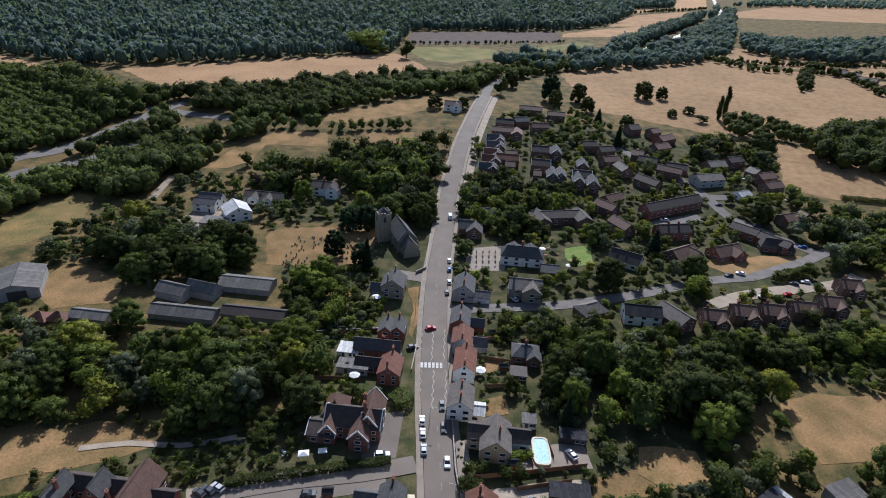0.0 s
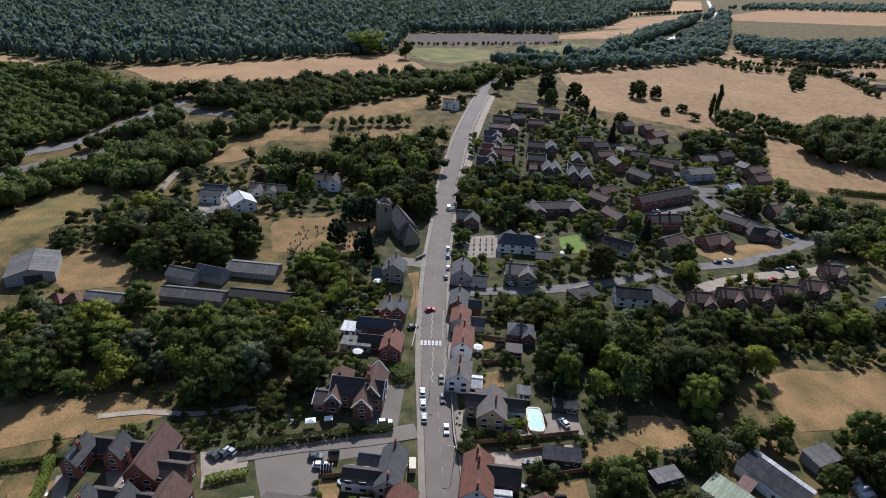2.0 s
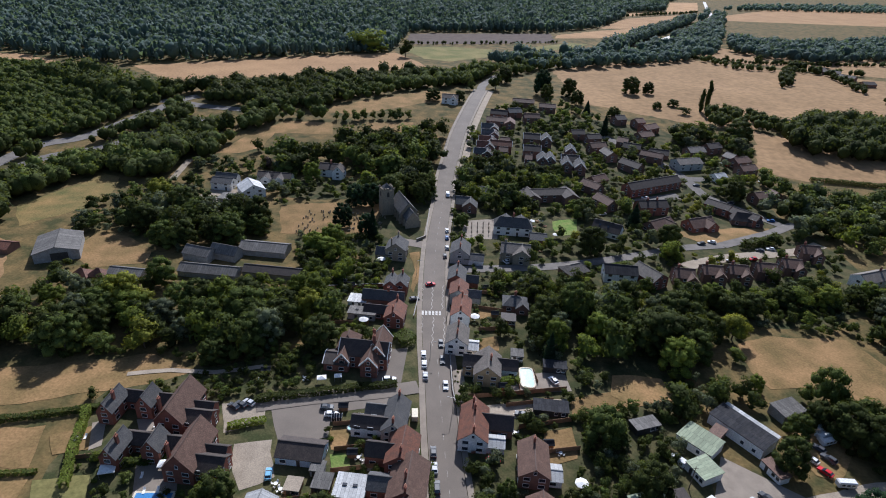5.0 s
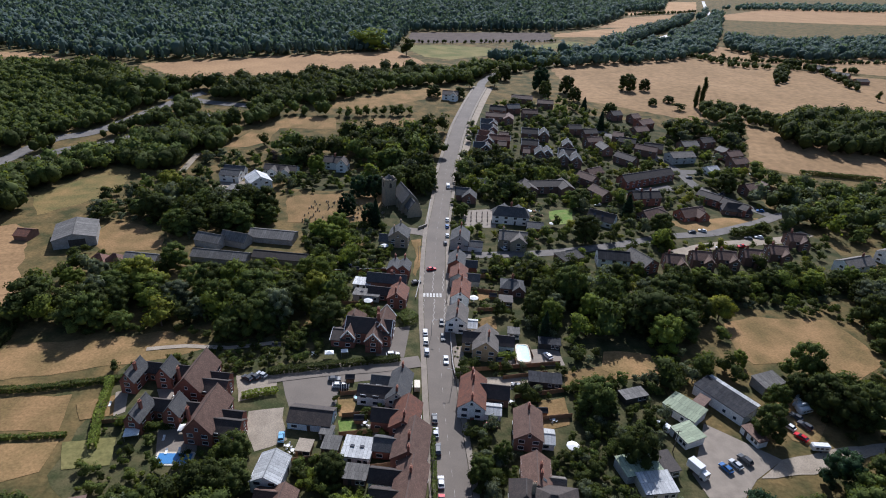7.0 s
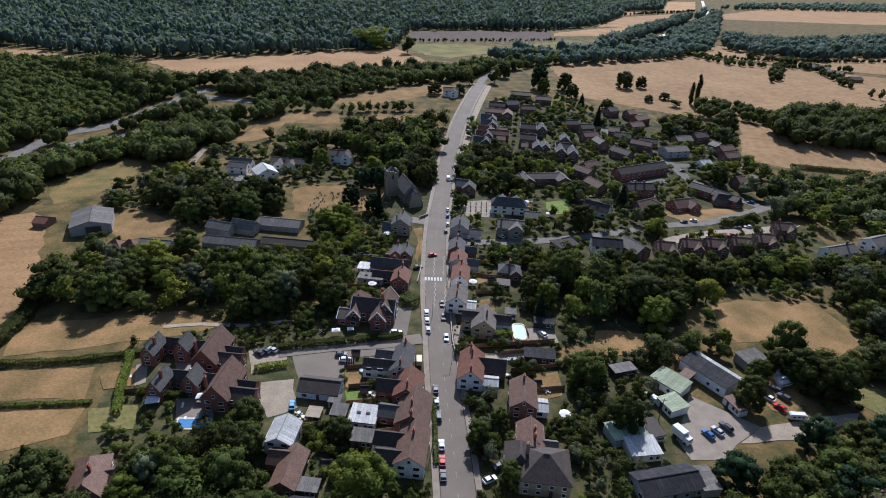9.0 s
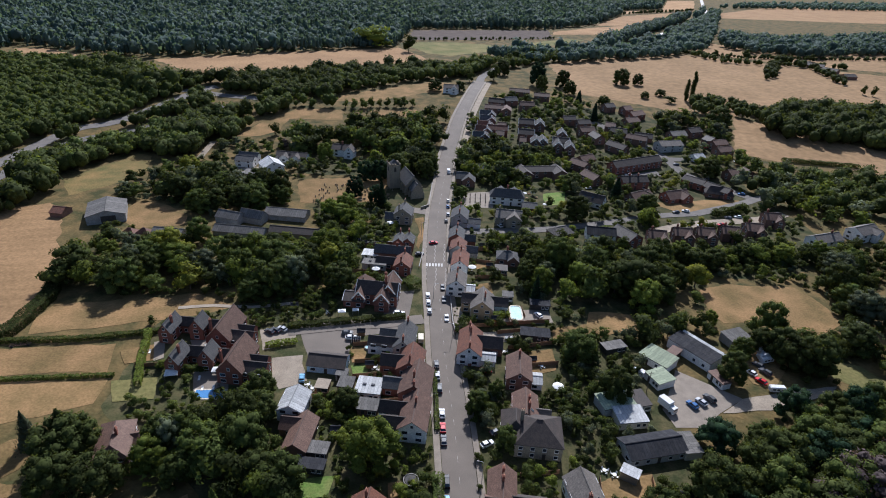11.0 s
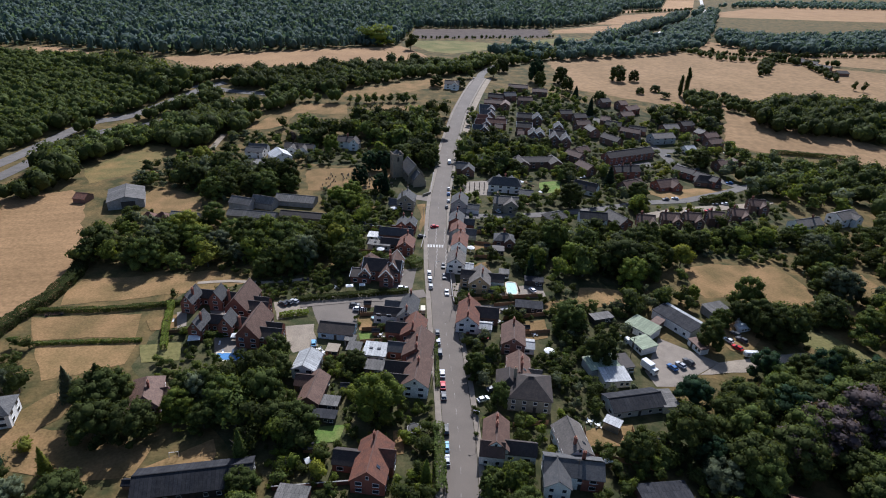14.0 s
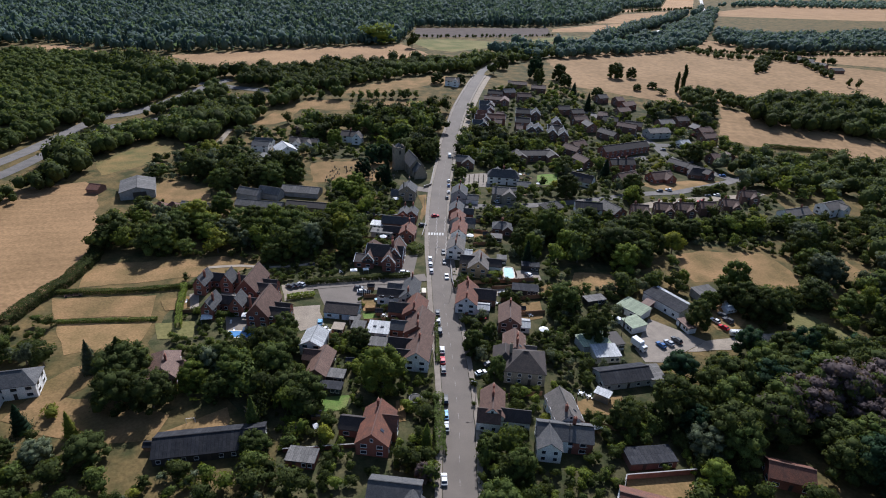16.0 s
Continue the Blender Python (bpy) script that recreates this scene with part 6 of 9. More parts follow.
house(9.2, 159.8, 86, 12.3, 7.1, 4.6, 7.2, "white", "red_tile", "white cottage with a red tiled roof", chimneys=((-5.2, 0.0, 8.7), (4.8, 0.0, 8.7)))
house(8.3, 173.2, 86, 9.5, 7.1, 4.6, 7.0, "grey_render", "red_tile", "rendered cottage with a worn red roof", chimneys=((-3.8, 0.0, 8.6),), wings=((0.0, -5.7, 90, 6.6, 4.8, 2.8, 4.8, 0, 'grey_render', 'slate'),))
house(7.5, 185.2, 86, 10.4, 7.1, 4.8, 7.2, "brick", "slate", "brick cottage with a slate roof", chimneys=((3.8, 0.0, 8.7), (-3.8, 0.0, 8.7)), wings=((0.0, -5.7, 90, 6.6, 4.8, 2.8, 4.8, 0),))
house(8.9, 208.7, 86, 11.4, 8.5, 4.9, 8.0, "grey_render", "slate", "grey rendered house with a plain gable", chimneys=((-4.3, 0.0, 9.7), (4.3, 0.0, 9.7)), wings=((-2.8, -6.6, 90, 8.5, 5.7, 2.8, 4.4, 0, 'white', 'slate'),))
house(10.6, 268.6, -4, 8.0, 8.5, 3.6, 6.5, "brown_brick", "slate", "low brick hall with a slate roof", wings=((3.8, -3.8, 90, 7.6, 7.6, 3.6, 6.5, 0),))
house(35.4, 240.0, -4, 18.8, 8.5, 4.8, 8.2, "white", "slate", "white inn with two hipped slate roofs", hip=0.6, chimneys=((0.0, 1.9, 9.7),), wings=((-3.8, 2.8, 90, 9.5, 6.6, 4.8, 8.2, 0.9), (3.8, 2.8, 90, 9.5, 6.6, 4.8, 8.2, 0.9)))
house(34.3, 211.8, -5, 13.3, 9.5, 4.9, 7.6, "stone", "grey_tile", "stone house with a grey tiled gable roof", wings=((2.8, -2.8, 90, 7.6, 7.6, 4.8, 7.4, 0),), chimneys=((-4.8, 0.0, 9.2),))
house(47.2, 230.8, -4, 8.0, 7.6, 2.7, 4.6, "brown_brick", "slate", "garden hall with a slate roof")
house(30.7, 169.2, -4, 9.3, 7.6, 3.0, 5.3, "brown_brick", "slate", "small hipped cottage in a garden", hip=0.8, chimneys=((0.0, 0.9, 6.8),), wings=((2.8, -2.8, 90, 4.8, 4.8, 2.8, 4.9, 0),))
flat_block(27.4, 158.3, -4, 5.3, 5.0, 2.4, "brown_brick", "dark_tile", "low garden building with dark tiles")
flat_block(37.0, 109.8, -4, 10.5, 4.2, 2.4, "black_wood", "black_tin", "long dark shed with a sheet roof", rise=0.6)
flat_block(41.3, 130.9, -4, 7.7, 4.2, 2.4, "black_wood", "black_tin", "dark garage row by the pool")
flat_block(28.8, 136.2, -4, 4.1, 4.2, 2.4, "grey_render", "tin_roof", "flat pale-roofed garden room")
house(28.8, 85.9, 86, 12.3, 8.1, 4.4, 7.2, "brown_brick", "brown_tile", "dark brick house with a brown tiled gable", chimneys=((3.8, 0.0, 8.9),), wings=((-1.9, -5.2, 90, 4.8, 5.7, 2.5, 3.4, 0, 'white', 'white_roof'),))
house(29.1, 67.7, 86, 11.4, 7.6, 4.2, 7.0, "brick", "brown_tile", "brick house with brown tiles and a pale skylight", chimneys=((0.0, -0.9, 8.7), (-2.8, -0.9, 8.7)), wings=((-0.9, -4.8, 90, 5.7, 4.8, 2.8, 4.6, 0, 'brown_brick', 'grey_tile'),), skylights=1)
house(31.8, 57.4, -4, 13.3, 12.3, 5.1, 8.9, "stone", "dark_tile", "big stone house with a pyramid roof of dark tiles", hip=0.95, wings=((-6.6, 2.8, 90, 9.5, 7.6, 4.4, 7.6, 0.6),), chimneys=((-4.8, 1.9, 10.1),))
house(20.2, 36.5, 86, 11.4, 7.1, 4.4, 7.4, "white", "brown_tile", "white cottage with brown tiled gables", chimneys=((0.0, 0.0, 9.1), (2.8, 0.0, 9.1)), wings=((-2.8, -6.6, 90, 9.5, 5.2, 3.2, 5.3, 0, 'white', 'dark_tile'), (-4.8, 0.9, 90, 6.6, 5.7, 3.8, 6.3, 0)))
house(41.9, 36.5, 99, 12.3, 8.5, 4.0, 7.2, "white", "grey_tile", "white house with a long grey tiled roof", chimneys=((-3.8, 0.9, 8.7),), skylights=1)
house(40.2, 26.4, -4, 15.2, 7.6, 4.6, 7.0, "white", "slate", "white and brick house with slate roofs", chimneys=((2.8, 0.9, 9.1),), wings=((-4.3, -3.8, 90, 8.5, 6.6, 4.6, 7.0, 0), (5.2, 0.0, 0, 5.7, 7.9, 4.6, 7.0, 0, 'brick')))
flat_block(61.5, 68.6, 10, 9.0, 6.7, 2.8, "cream", "white_roof", "workshop with a pale sheet roof", rise=0.4)
house(64.8, 56.6, 15, 17.8, 8.5, 2.8, 4.6, "grey_render", "black_tin", "long workshop with a dark sheet roof", rows=1, name='workshop', category='workshop')
flat_block(75.7, 58.3, 99, 8.0, 5.0, 2.8, "cream", "tin_roof", "lean-to with a pale grey roof")
flat_block(58.3, 74.8, 18, 10.8, 6.7, 2.9, "grey_render", "green_felt", "workshop with a mossy green roof", rise=0.5)
flat_block(66.3, 76.2, 16, 4.8, 6.7, 2.8, "grey_render", "dark_tile", "low shed with a dark roof", rise=0.5)
flat_block(79.2, 99.0, -48, 10.6, 7.6, 2.9, "white", "green_felt", "white office hut with a green felt roof", rise=0.6)
flat_block(76.6, 88.3, -66, 6.8, 6.7, 2.7, "white", "green_felt", "white hut with a green felt roof", rise=0.4)
flat_block(93.5, 104.2, -55, 17.6, 6.7, 3.7, "white", "black_tin", "long open-sided store with a black roof", rise=0.8)
flat_block(96.8, 106.4, -55, 16.9, 2.5, 4.0, "tin_wall", "white_roof", "narrow lean-to with a pale roof", rise=0.3)
flat_block(85.7, 102.6, -46, 3.3, 5.0, 2.8, "brown_brick", "brown_tile", "low shed with a brown roof", rise=0.4)
flat_block(112.7, 114.8, 23, 9.2, 5.9, 3.1, "tin_wall", "tin_roof", "pale sheet steel storage shed", rise=0.4)
flat_block(97.2, 89.9, -70, 7.1, 3.4, 2.4, "white", "brown_tile", "low white row of stores")
flat_block(64.8, 105.0, 20, 8.2, 4.2, 2.4, "black_wood", "tin_roof", "long low shed under trees")
flat_block(56.0, 46.3, -31, 4.7, 3.4, 2.8, "steel", "white_roof", "pale canopy roof on posts", openings=False, name='canopy', category='canopy')
flat_block(63.9, 21.2, 9, 13.5, 5.9, 2.6, "brown_brick", "black_tin", "garden building with a dark flat roof")
house(57.8, 3.1, -15, 13.3, 8.5, 3.4, 5.7, "white", "red_tile", "white house with a red tiled roof")
house(100.8, 17.2, -14, 11.4, 7.6, 3.4, 5.7, "brick", "red_tile", "brick house with a red roof, deep in trees")

# ---- houses of the estate ----
house(79.2, 197.8, -4, 14.2, 8.5, 4.6, 7.0, "white", "black_tin", "white house with a black roof", near=False)
house(91.6, 196.1, -58, 13.3, 9.5, 4.6, 7.4, "brick", "grey_tile", "brick house with a pale grey roof")
house(107.2, 197.8, -4, 8.5, 8.5, 4.6, 7.2, "brown_brick", "brown_tile", "detached brick house with a brown tiled roof", wings=((2.8, -3.8, 90, 4.8, 4.8, 4.2, 6.3, 0),), chimneys=((-2.8, 0.0, 8.7),), group='estate houses')
house(121.2, 202.4, -4, 8.5, 8.5, 4.6, 7.2, "brown_brick", "brown_tile", "detached brick house with a brown tiled roof", wings=((2.8, -3.8, 90, 4.8, 4.8, 4.2, 6.3, 0),), chimneys=((-2.8, 0.0, 8.7),), group='estate houses')
house(133.5, 204.2, -4, 8.5, 8.5, 4.6, 7.2, "brown_brick", "brown_tile", "detached brick house with a brown tiled roof", wings=((2.8, -3.8, 90, 4.8, 4.8, 4.2, 6.3, 0),), chimneys=((-2.8, 0.0, 8.7),), group='estate houses')
house(147.4, 207.7, -4, 8.5, 8.5, 4.6, 7.2, "brown_brick", "brown_tile", "detached brick house with a brown tiled roof", wings=((2.8, -3.8, 90, 4.8, 4.8, 4.2, 6.3, 0),), chimneys=((-2.8, 0.0, 8.7),), group='estate houses')
house(162.1, 213.4, -4, 8.5, 9.0, 4.6, 7.2, "brown_brick", "brown_tile", "detached brick house with a brown tiled roof", wings=((2.8, -3.8, 90, 4.8, 4.8, 4.2, 6.3, 0),), chimneys=((-2.8, 0.0, 8.7),), group='estate houses')
house(179.1, 229.4, -4, 8.5, 8.5, 4.6, 7.2, "brown_brick", "brown_tile", "detached brick house with a brown tiled roof", wings=((2.8, -3.8, 90, 4.8, 4.8, 4.2, 6.3, 0),), chimneys=((-2.8, 0.0, 8.7),), group='estate houses')
house(59.7, 199.7, 28, 11.1, 8.5, 2.8, 5.3, "brown_brick", "grey_tile", "hipped brick bungalow with grey tiles", hip=0.7)
house(194.8, 204.9, 22, 17.1, 8.5, 4.8, 7.2, "white", "grey_tile", "white house with a grey roof", chimneys=((3.8, 0.0, 8.7),))
house(222.4, 218.2, 27, 15.2, 9.5, 4.8, 7.4, "white", "grey_tile", "white house with a grey gabled roof", wings=((3.8, -3.8, 90, 6.6, 6.6, 4.6, 6.8, 0),))
house(84.4, 244.8, -29, 14.2, 8.5, 3.2, 6.6, "white", "dark_tile", "chalet house with white boarded gable and skylights", skylights=2, group='estate houses')
house(113.7, 254.2, 33, 15.2, 9.5, 2.8, 6.1, "brown_brick", "brown_tile", "brick bungalow with a brown roof", wings=((3.8, -3.8, 90, 6.6, 7.6, 2.8, 5.7, 0),), rows=1, group='estate houses')
house(136.4, 259.1, 23, 15.2, 9.5, 2.8, 6.1, "brick", "brown_tile", "brick bungalow with a brown roof", wings=((3.8, -3.8, 90, 6.6, 7.6, 2.8, 5.7, 0),), rows=1, group='estate houses')
house(166.1, 269.1, -11, 16.0, 8.5, 2.8, 6.1, "brown_brick", "dark_tile", "brick bungalow with a dark roof", hip=0.6, group='estate houses')
house(156.1, 283.0, -43, 13.6, 7.6, 4.2, 6.3, "brick", "dark_tile", "terrace of brick houses with dark roofs", group='estate houses')
house(166.4, 271.4, -48, 15.2, 7.6, 4.2, 6.3, "brick", "dark_tile", "terrace of brick houses with dark roofs", group='estate houses')
house(125.2, 309.1, 29, 40.8, 8.5, 4.9, 7.8, "brick", "dark_tile", "long brick terrace with a dark tiled roof", group='estate houses')
house(115.7, 276.6, 12, 16.9, 8.5, 4.9, 7.6, "brick", "dark_tile", "brick terrace with small chimneys", chimneys=((-2.8, 0.0, 8.9), (2.8, 0.0, 8.9)), group='estate houses')
house(59.0, 286.7, 12, 21.9, 8.5, 4.6, 6.8, "brown_brick", "dark_tile", "long brick flats with gabled ends", wings=((-11.4, -2.8, 90, 13.3, 8.5, 4.6, 6.8, 0), (11.4, -2.8, 90, 13.3, 8.5, 4.6, 6.8, 0)), group='estate houses')
house(87.4, 302.2, -46, 12.4, 7.6, 4.4, 6.8, "brown_brick", "brown_tile", "estate house of dull brick with a low tiled roof", group='estate houses')
house(90.7, 280.2, -60, 13.1, 7.6, 4.4, 6.8, "brown_brick", "brown_tile", "estate house of dull brick with a low tiled roof", group='estate houses')
house(109.2, 357.9, -75, 12.3, 7.6, 4.4, 6.8, "brown_brick", "grey_tile", "estate house of dull brick with a low tiled roof", group='estate houses')
house(124.8, 383.2, -22, 7.4, 8.5, 4.4, 6.8, "brown_brick", "brown_tile", "estate house of dull brick with a low tiled roof", group='estate houses')
house(152.1, 415.5, 36, 14.9, 8.5, 4.4, 6.8, "brick", "brown_tile", "estate house of dull brick with a low tiled roof", group='estate houses')
house(144.1, 398.2, 28, 12.4, 8.5, 4.4, 6.8, "brown_brick", "brown_tile", "estate house of dull brick with a low tiled roof", group='estate houses')
house(139.1, 358.8, -28, 14.7, 7.6, 4.4, 6.8, "brown_brick", "brown_tile", "estate house of dull brick with a low tiled roof", group='estate houses')
house(120.5, 340.1, -50, 15.3, 7.6, 4.4, 6.8, "brown_brick", "dark_tile", "estate house of dull brick with a low tiled roof", group='estate houses')
house(172.7, 372.7, 16, 12.8, 9.5, 4.4, 6.8, "brown_brick", "grey_tile", "estate house of dull brick with a low tiled roof", group='estate houses')
house(160.2, 350.8, 18, 18.4, 10.4, 4.4, 6.8, "grey_render", "grey_tile", "estate house of dull brick with a low tiled roof", group='estate houses')
house(194.9, 364.4, -59, 7.4, 8.5, 4.4, 6.8, "brown_brick", "grey_tile", "estate house of dull brick with a low tiled roof", group='estate houses')
house(198.7, 358.1, 24, 12.5, 8.5, 4.4, 6.8, "brown_brick", "brown_tile", "estate house of dull brick with a low tiled roof", group='estate houses')
house(197.4, 344.6, 23, 12.8, 8.5, 4.4, 6.8, "brown_brick", "brown_tile", "estate house of dull brick with a low tiled roof", group='estate houses')
house(187.6, 301.2, 23, 10.8, 8.5, 4.4, 6.8, "brown_brick", "brown_tile", "estate house of dull brick with a low tiled roof", group='estate houses')
house(196.9, 303.9, -73, 5.7, 8.5, 4.4, 6.8, "brown_brick", "brown_tile", "estate house of dull brick with a low tiled roof", group='estate houses')
house(147.4, 428.5, 27, 8.0, 8.5, 4.4, 6.8, "brown_brick", "brown_tile", "estate house of dull brick with a low tiled roof", group='estate houses')
house(133.4, 433.4, 25, 9.4, 8.5, 4.4, 6.8, "brown_brick", "dark_tile", "estate house of dull brick with a low tiled roof", group='estate houses')
house(103.9, 386.8, 19, 10.8, 7.6, 4.4, 6.8, "brown_brick", "dark_tile", "estate house of dull brick with a low tiled roof", group='estate houses')
house(59.0, 378.1, -4, 11.4, 8.5, 4.9, 7.8, "brown_brick", "dark_tile", "estate house with dark roof and timbered gables", timbered=True, group='estate houses')
house(56.9, 355.6, -4, 11.4, 8.5, 4.9, 7.8, "brown_brick", "dark_tile", "estate house with dark roof and timbered gables", timbered=True, group='estate houses')
house(80.4, 341.9, -4, 11.4, 8.5, 4.9, 7.8, "brown_brick", "dark_tile", "estate house with dark roof and timbered gables", timbered=True, group='estate houses')
house(69.2, 377.0, 86, 10.4, 7.1, 4.8, 8.0, "brown_brick", "slate", "tall gabled house with dark timbers and white bargeboards", timbered=True, group='estate houses')
house(62.3, 340.0, 86, 10.4, 7.1, 4.8, 8.0, "brown_brick", "slate", "tall gabled house with dark timbers and white bargeboards", timbered=True, group='estate houses')
house(67.2, 340.8, 86, 10.4, 7.1, 4.8, 8.0, "brown_brick", "slate", "tall gabled house with dark timbers and white bargeboards", timbered=True, group='estate houses')
house(77.2, 334.7, 86, 10.4, 7.1, 4.8, 8.0, "brown_brick", "slate", "tall gabled house with dark timbers and white bargeboards", timbered=True, group='estate houses')
house(85.2, 332.2, 86, 10.4, 7.1, 4.8, 8.0, "brown_brick", "slate", "tall gabled house with dark timbers and white bargeboards", timbered=True, group='estate houses')
house(28.2, 394.0, -4, 8.5, 7.1, 4.8, 7.6, "brick", "slate", "narrow gable-fronted house facing the street", timbered=True, wings=((4.8, 0.0, 90, 6.6, 6.6, 4.4, 7.0, 0, 'brown_brick', 'dark_tile'),), group='gabled row')
house(27.8, 381.6, -4, 8.2, 7.1, 4.8, 7.6, "white", "slate", "narrow gable-fronted house facing the street", timbered=True, wings=((4.8, 0.0, 90, 6.6, 6.6, 4.4, 7.0, 0, 'brown_brick', 'dark_tile'),), group='gabled row')
house(25.5, 368.6, -4, 8.0, 7.1, 4.8, 7.6, "brick", "red_tile", "narrow gable-fronted house facing the street", timbered=True, wings=((4.8, 0.0, 90, 6.6, 6.6, 4.4, 7.0, 0, 'brown_brick', 'dark_tile'),), group='gabled row')
house(23.7, 358.2, -4, 7.8, 7.1, 4.8, 7.6, "white", "red_tile", "narrow gable-fronted house facing the street", timbered=True, wings=((4.8, 0.0, 90, 6.6, 6.6, 4.4, 7.0, 0, 'brown_brick', 'dark_tile'),), group='gabled row')
house(21.6, 345.4, -4, 7.6, 7.1, 4.8, 7.6, "brick", "slate", "narrow gable-fronted house facing the street", timbered=True, wings=((4.8, 0.0, 90, 6.6, 6.6, 4.4, 7.0, 0, 'brown_brick', 'dark_tile'),), group='gabled row')
house(39.8, 370.5, -4, 6.4, 7.6, 4.4, 6.6, "brown_brick", "brown_tile", "house with a brown tiled roof among gardens", group='estate houses')
house(37.5, 352.4, -4, 6.0, 7.6, 4.4, 6.6, "brown_brick", "brown_tile", "house with a brown tiled roof among gardens", group='estate houses')
house(53.3, 341.4, -4, 4.5, 7.6, 4.4, 6.6, "brown_brick", "brown_tile", "house with a brown tiled roof among gardens", group='estate houses')
house(35.9, 412.2, -4, 15.4, 7.6, 4.4, 6.6, "brown_brick", "brown_tile", "house with a brown tiled roof among gardens", group='estate houses')
house(45.7, 409.4, 86, 11.8, 7.6, 4.4, 6.6, "brown_brick", "brown_tile", "house with a brown tiled roof among gardens", group='estate houses')
house(60.8, 465.1, -4, 17.7, 7.6, 4.4, 6.6, "brown_brick", "brown_tile", "house with a brown tiled roof among gardens", group='estate houses')
house(79.4, 454.2, -4, 13.0, 7.6, 4.4, 6.6, "brown_brick", "brown_tile", "house with a brown tiled roof among gardens", group='estate houses')

house(36.2, 361.9, -4, 15, 7.5, 4.8, 7.4, "brick", "red_tile", "brick terrace with a red tiled roof and white gables", timbered=True, group='estate houses')
house(38.6, 428.8, -10, 13, 7.5, 4.4, 7, "brown_brick", "dark_tile", "estate house with a dark tiled roof among gardens", group='estate houses')
house(50.6, 435.5, 20, 11, 7.5, 4.4, 7, "brown_brick", "slate", "estate house with a slate roof among gardens", group='estate houses')
house(103.8, 370.2, 20, 12, 7.5, 4.4, 6.8, "brown_brick", "brown_tile", "estate house with a brown tiled roof among gardens", group='estate houses')
house(94.0, 394.3, 10, 10, 7.5, 4.4, 6.8, "brown_brick", "dark_tile", "estate house with a dark tiled roof among gardens", group='estate houses')
house(130.0, 376.5, -20, 12, 8, 2.8, 5.4, "brown_brick", "dark_tile", "estate house with a dark tiled roof among gardens", group='estate houses')
house(146.5, 367.9, -15, 13, 8, 2.8, 5.4, "brown_brick", "dark_tile", "estate house with a dark tiled roof among gardens", group='estate houses')
house(93.9, 316.4, 35, 12, 7.5, 2.8, 5.4, "brown_brick", "brown_tile", "estate house with a brown tiled roof among gardens", group='estate houses')
house(83.5, 358.3, 86, 9, 7, 4.8, 7.8, "brown_brick", "slate", "estate house with a slate roof among gardens", timbered=True, group='estate houses')
house(63.5, 424.6, 5, 12, 7.5, 4.4, 7, "brown_brick", "brown_tile", "estate house with a brown tiled roof among gardens", group='estate houses')
house(175.3, 333.2, 25, 9, 7, 2.8, 4.6, "white", "white_roof", "low white building with a pale sheet roof", group='estate houses')
house(188.3, 382.1, 25, 12, 8, 4.4, 6.8, "brown_brick", "dark_tile", "estate house with a dark tiled roof among gardens", group='estate houses')
house(21.3, 286.9, -4, 9, 7, 3.4, 5.6, "brown_brick", "slate", "estate house with a slate roof among gardens", group='estate houses')

# ---- farm far east ----
for x, y, turn, long in ((455.8, 742.0, -20, 17.0), (462.3, 721.0, -35, 19.0), (463.4, 690.0, -50, 18.0), (463.6, 652.0, 10, 15.0)):
    house(x, y, turn, long, 10.5, 3.4, 5.7, "brown_brick", "dark_tile", "low farm range far across the fields", openings=False, name='barn', category='barn')

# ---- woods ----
woodland("wood_north", [(-503.4, 478.4), (-460, 570), (-366, 545), (-296.3, 548.1), (-198.2, 614.8), (-71.2, 698.0), (-68, 885), (37, 932), (152, 985), (253, 1090), (352, 1311), (390, 1442), (515, 1560), (640, 1925), (720, 2060), (0, 1570), (-480, 1260), (-870, 1020), (-799.3, 788.7)], 8.6, (11, 17), "leaf_hazed", "dense dark wood of mixed trees rising to the horizon", 3, per=12, conifers=0.6)
woodland("wood_west", [(-335.1, 285.5), (-499.0, 457.7), (-387.5, 507.2), (-330.5, 492.9), (-266.6, 460.6), (-222.6, 446.4), (-199.2, 436.6), (-203.0, 416.0), (-219.6, 383.9), (-239.4, 340.5), (-256.7, 315.2)], 5.2, (7, 10), "leaf_mid", "young dense green wood beside the bypass", 4, per=28)
woodland("belt_bypass", [(-267.4, 268.2), (-248.6, 302.8), (-235.3, 311.6), (-216.3, 329.3), (-189.8, 384.9), (-186.4, 404.6), (-201.1, 401.9), (-216.6, 369.9), (-228.8, 333.5), (-246.1, 299.1)], 5, (8, 12), "leaf_dark", "belt of trees between the carriageways", 5, per=40)
woodland("road_trees_west", [(215, 800), (300, 955), (412, 1146), (505, 1315), (488, 1325), (395, 1156), (284, 962), (198, 808)], 6, (12, 17), "leaf_hazed", "trees close along the far road", 49, per=24)
woodland("road_trees_east", [(246, 795), (290, 880), (300, 875), (262, 788)], 6, (12, 17), "leaf_hazed", "trees close along the far road", 50, per=24)
woodland("road_trees_far", [(345, 970), (445, 1128), (540, 1300), (560, 1290), (465, 1116), (362, 960)], 6, (12, 17), "leaf_hazed", "trees close along the far road", 51, per=24)
woodland("belt_lower", [(-231.4, 230.1), (-215.2, 252.0), (-187.0, 277.3), (-185.2, 287.5), (-159.4, 291.7), (-163.3, 319.6), (-188.0, 333.8), (-224.4, 296.1), (-245.6, 250.6)], 6.5, (9, 13), "leaf_mid", "broad belt of trees below the bypass", 41, per=60)
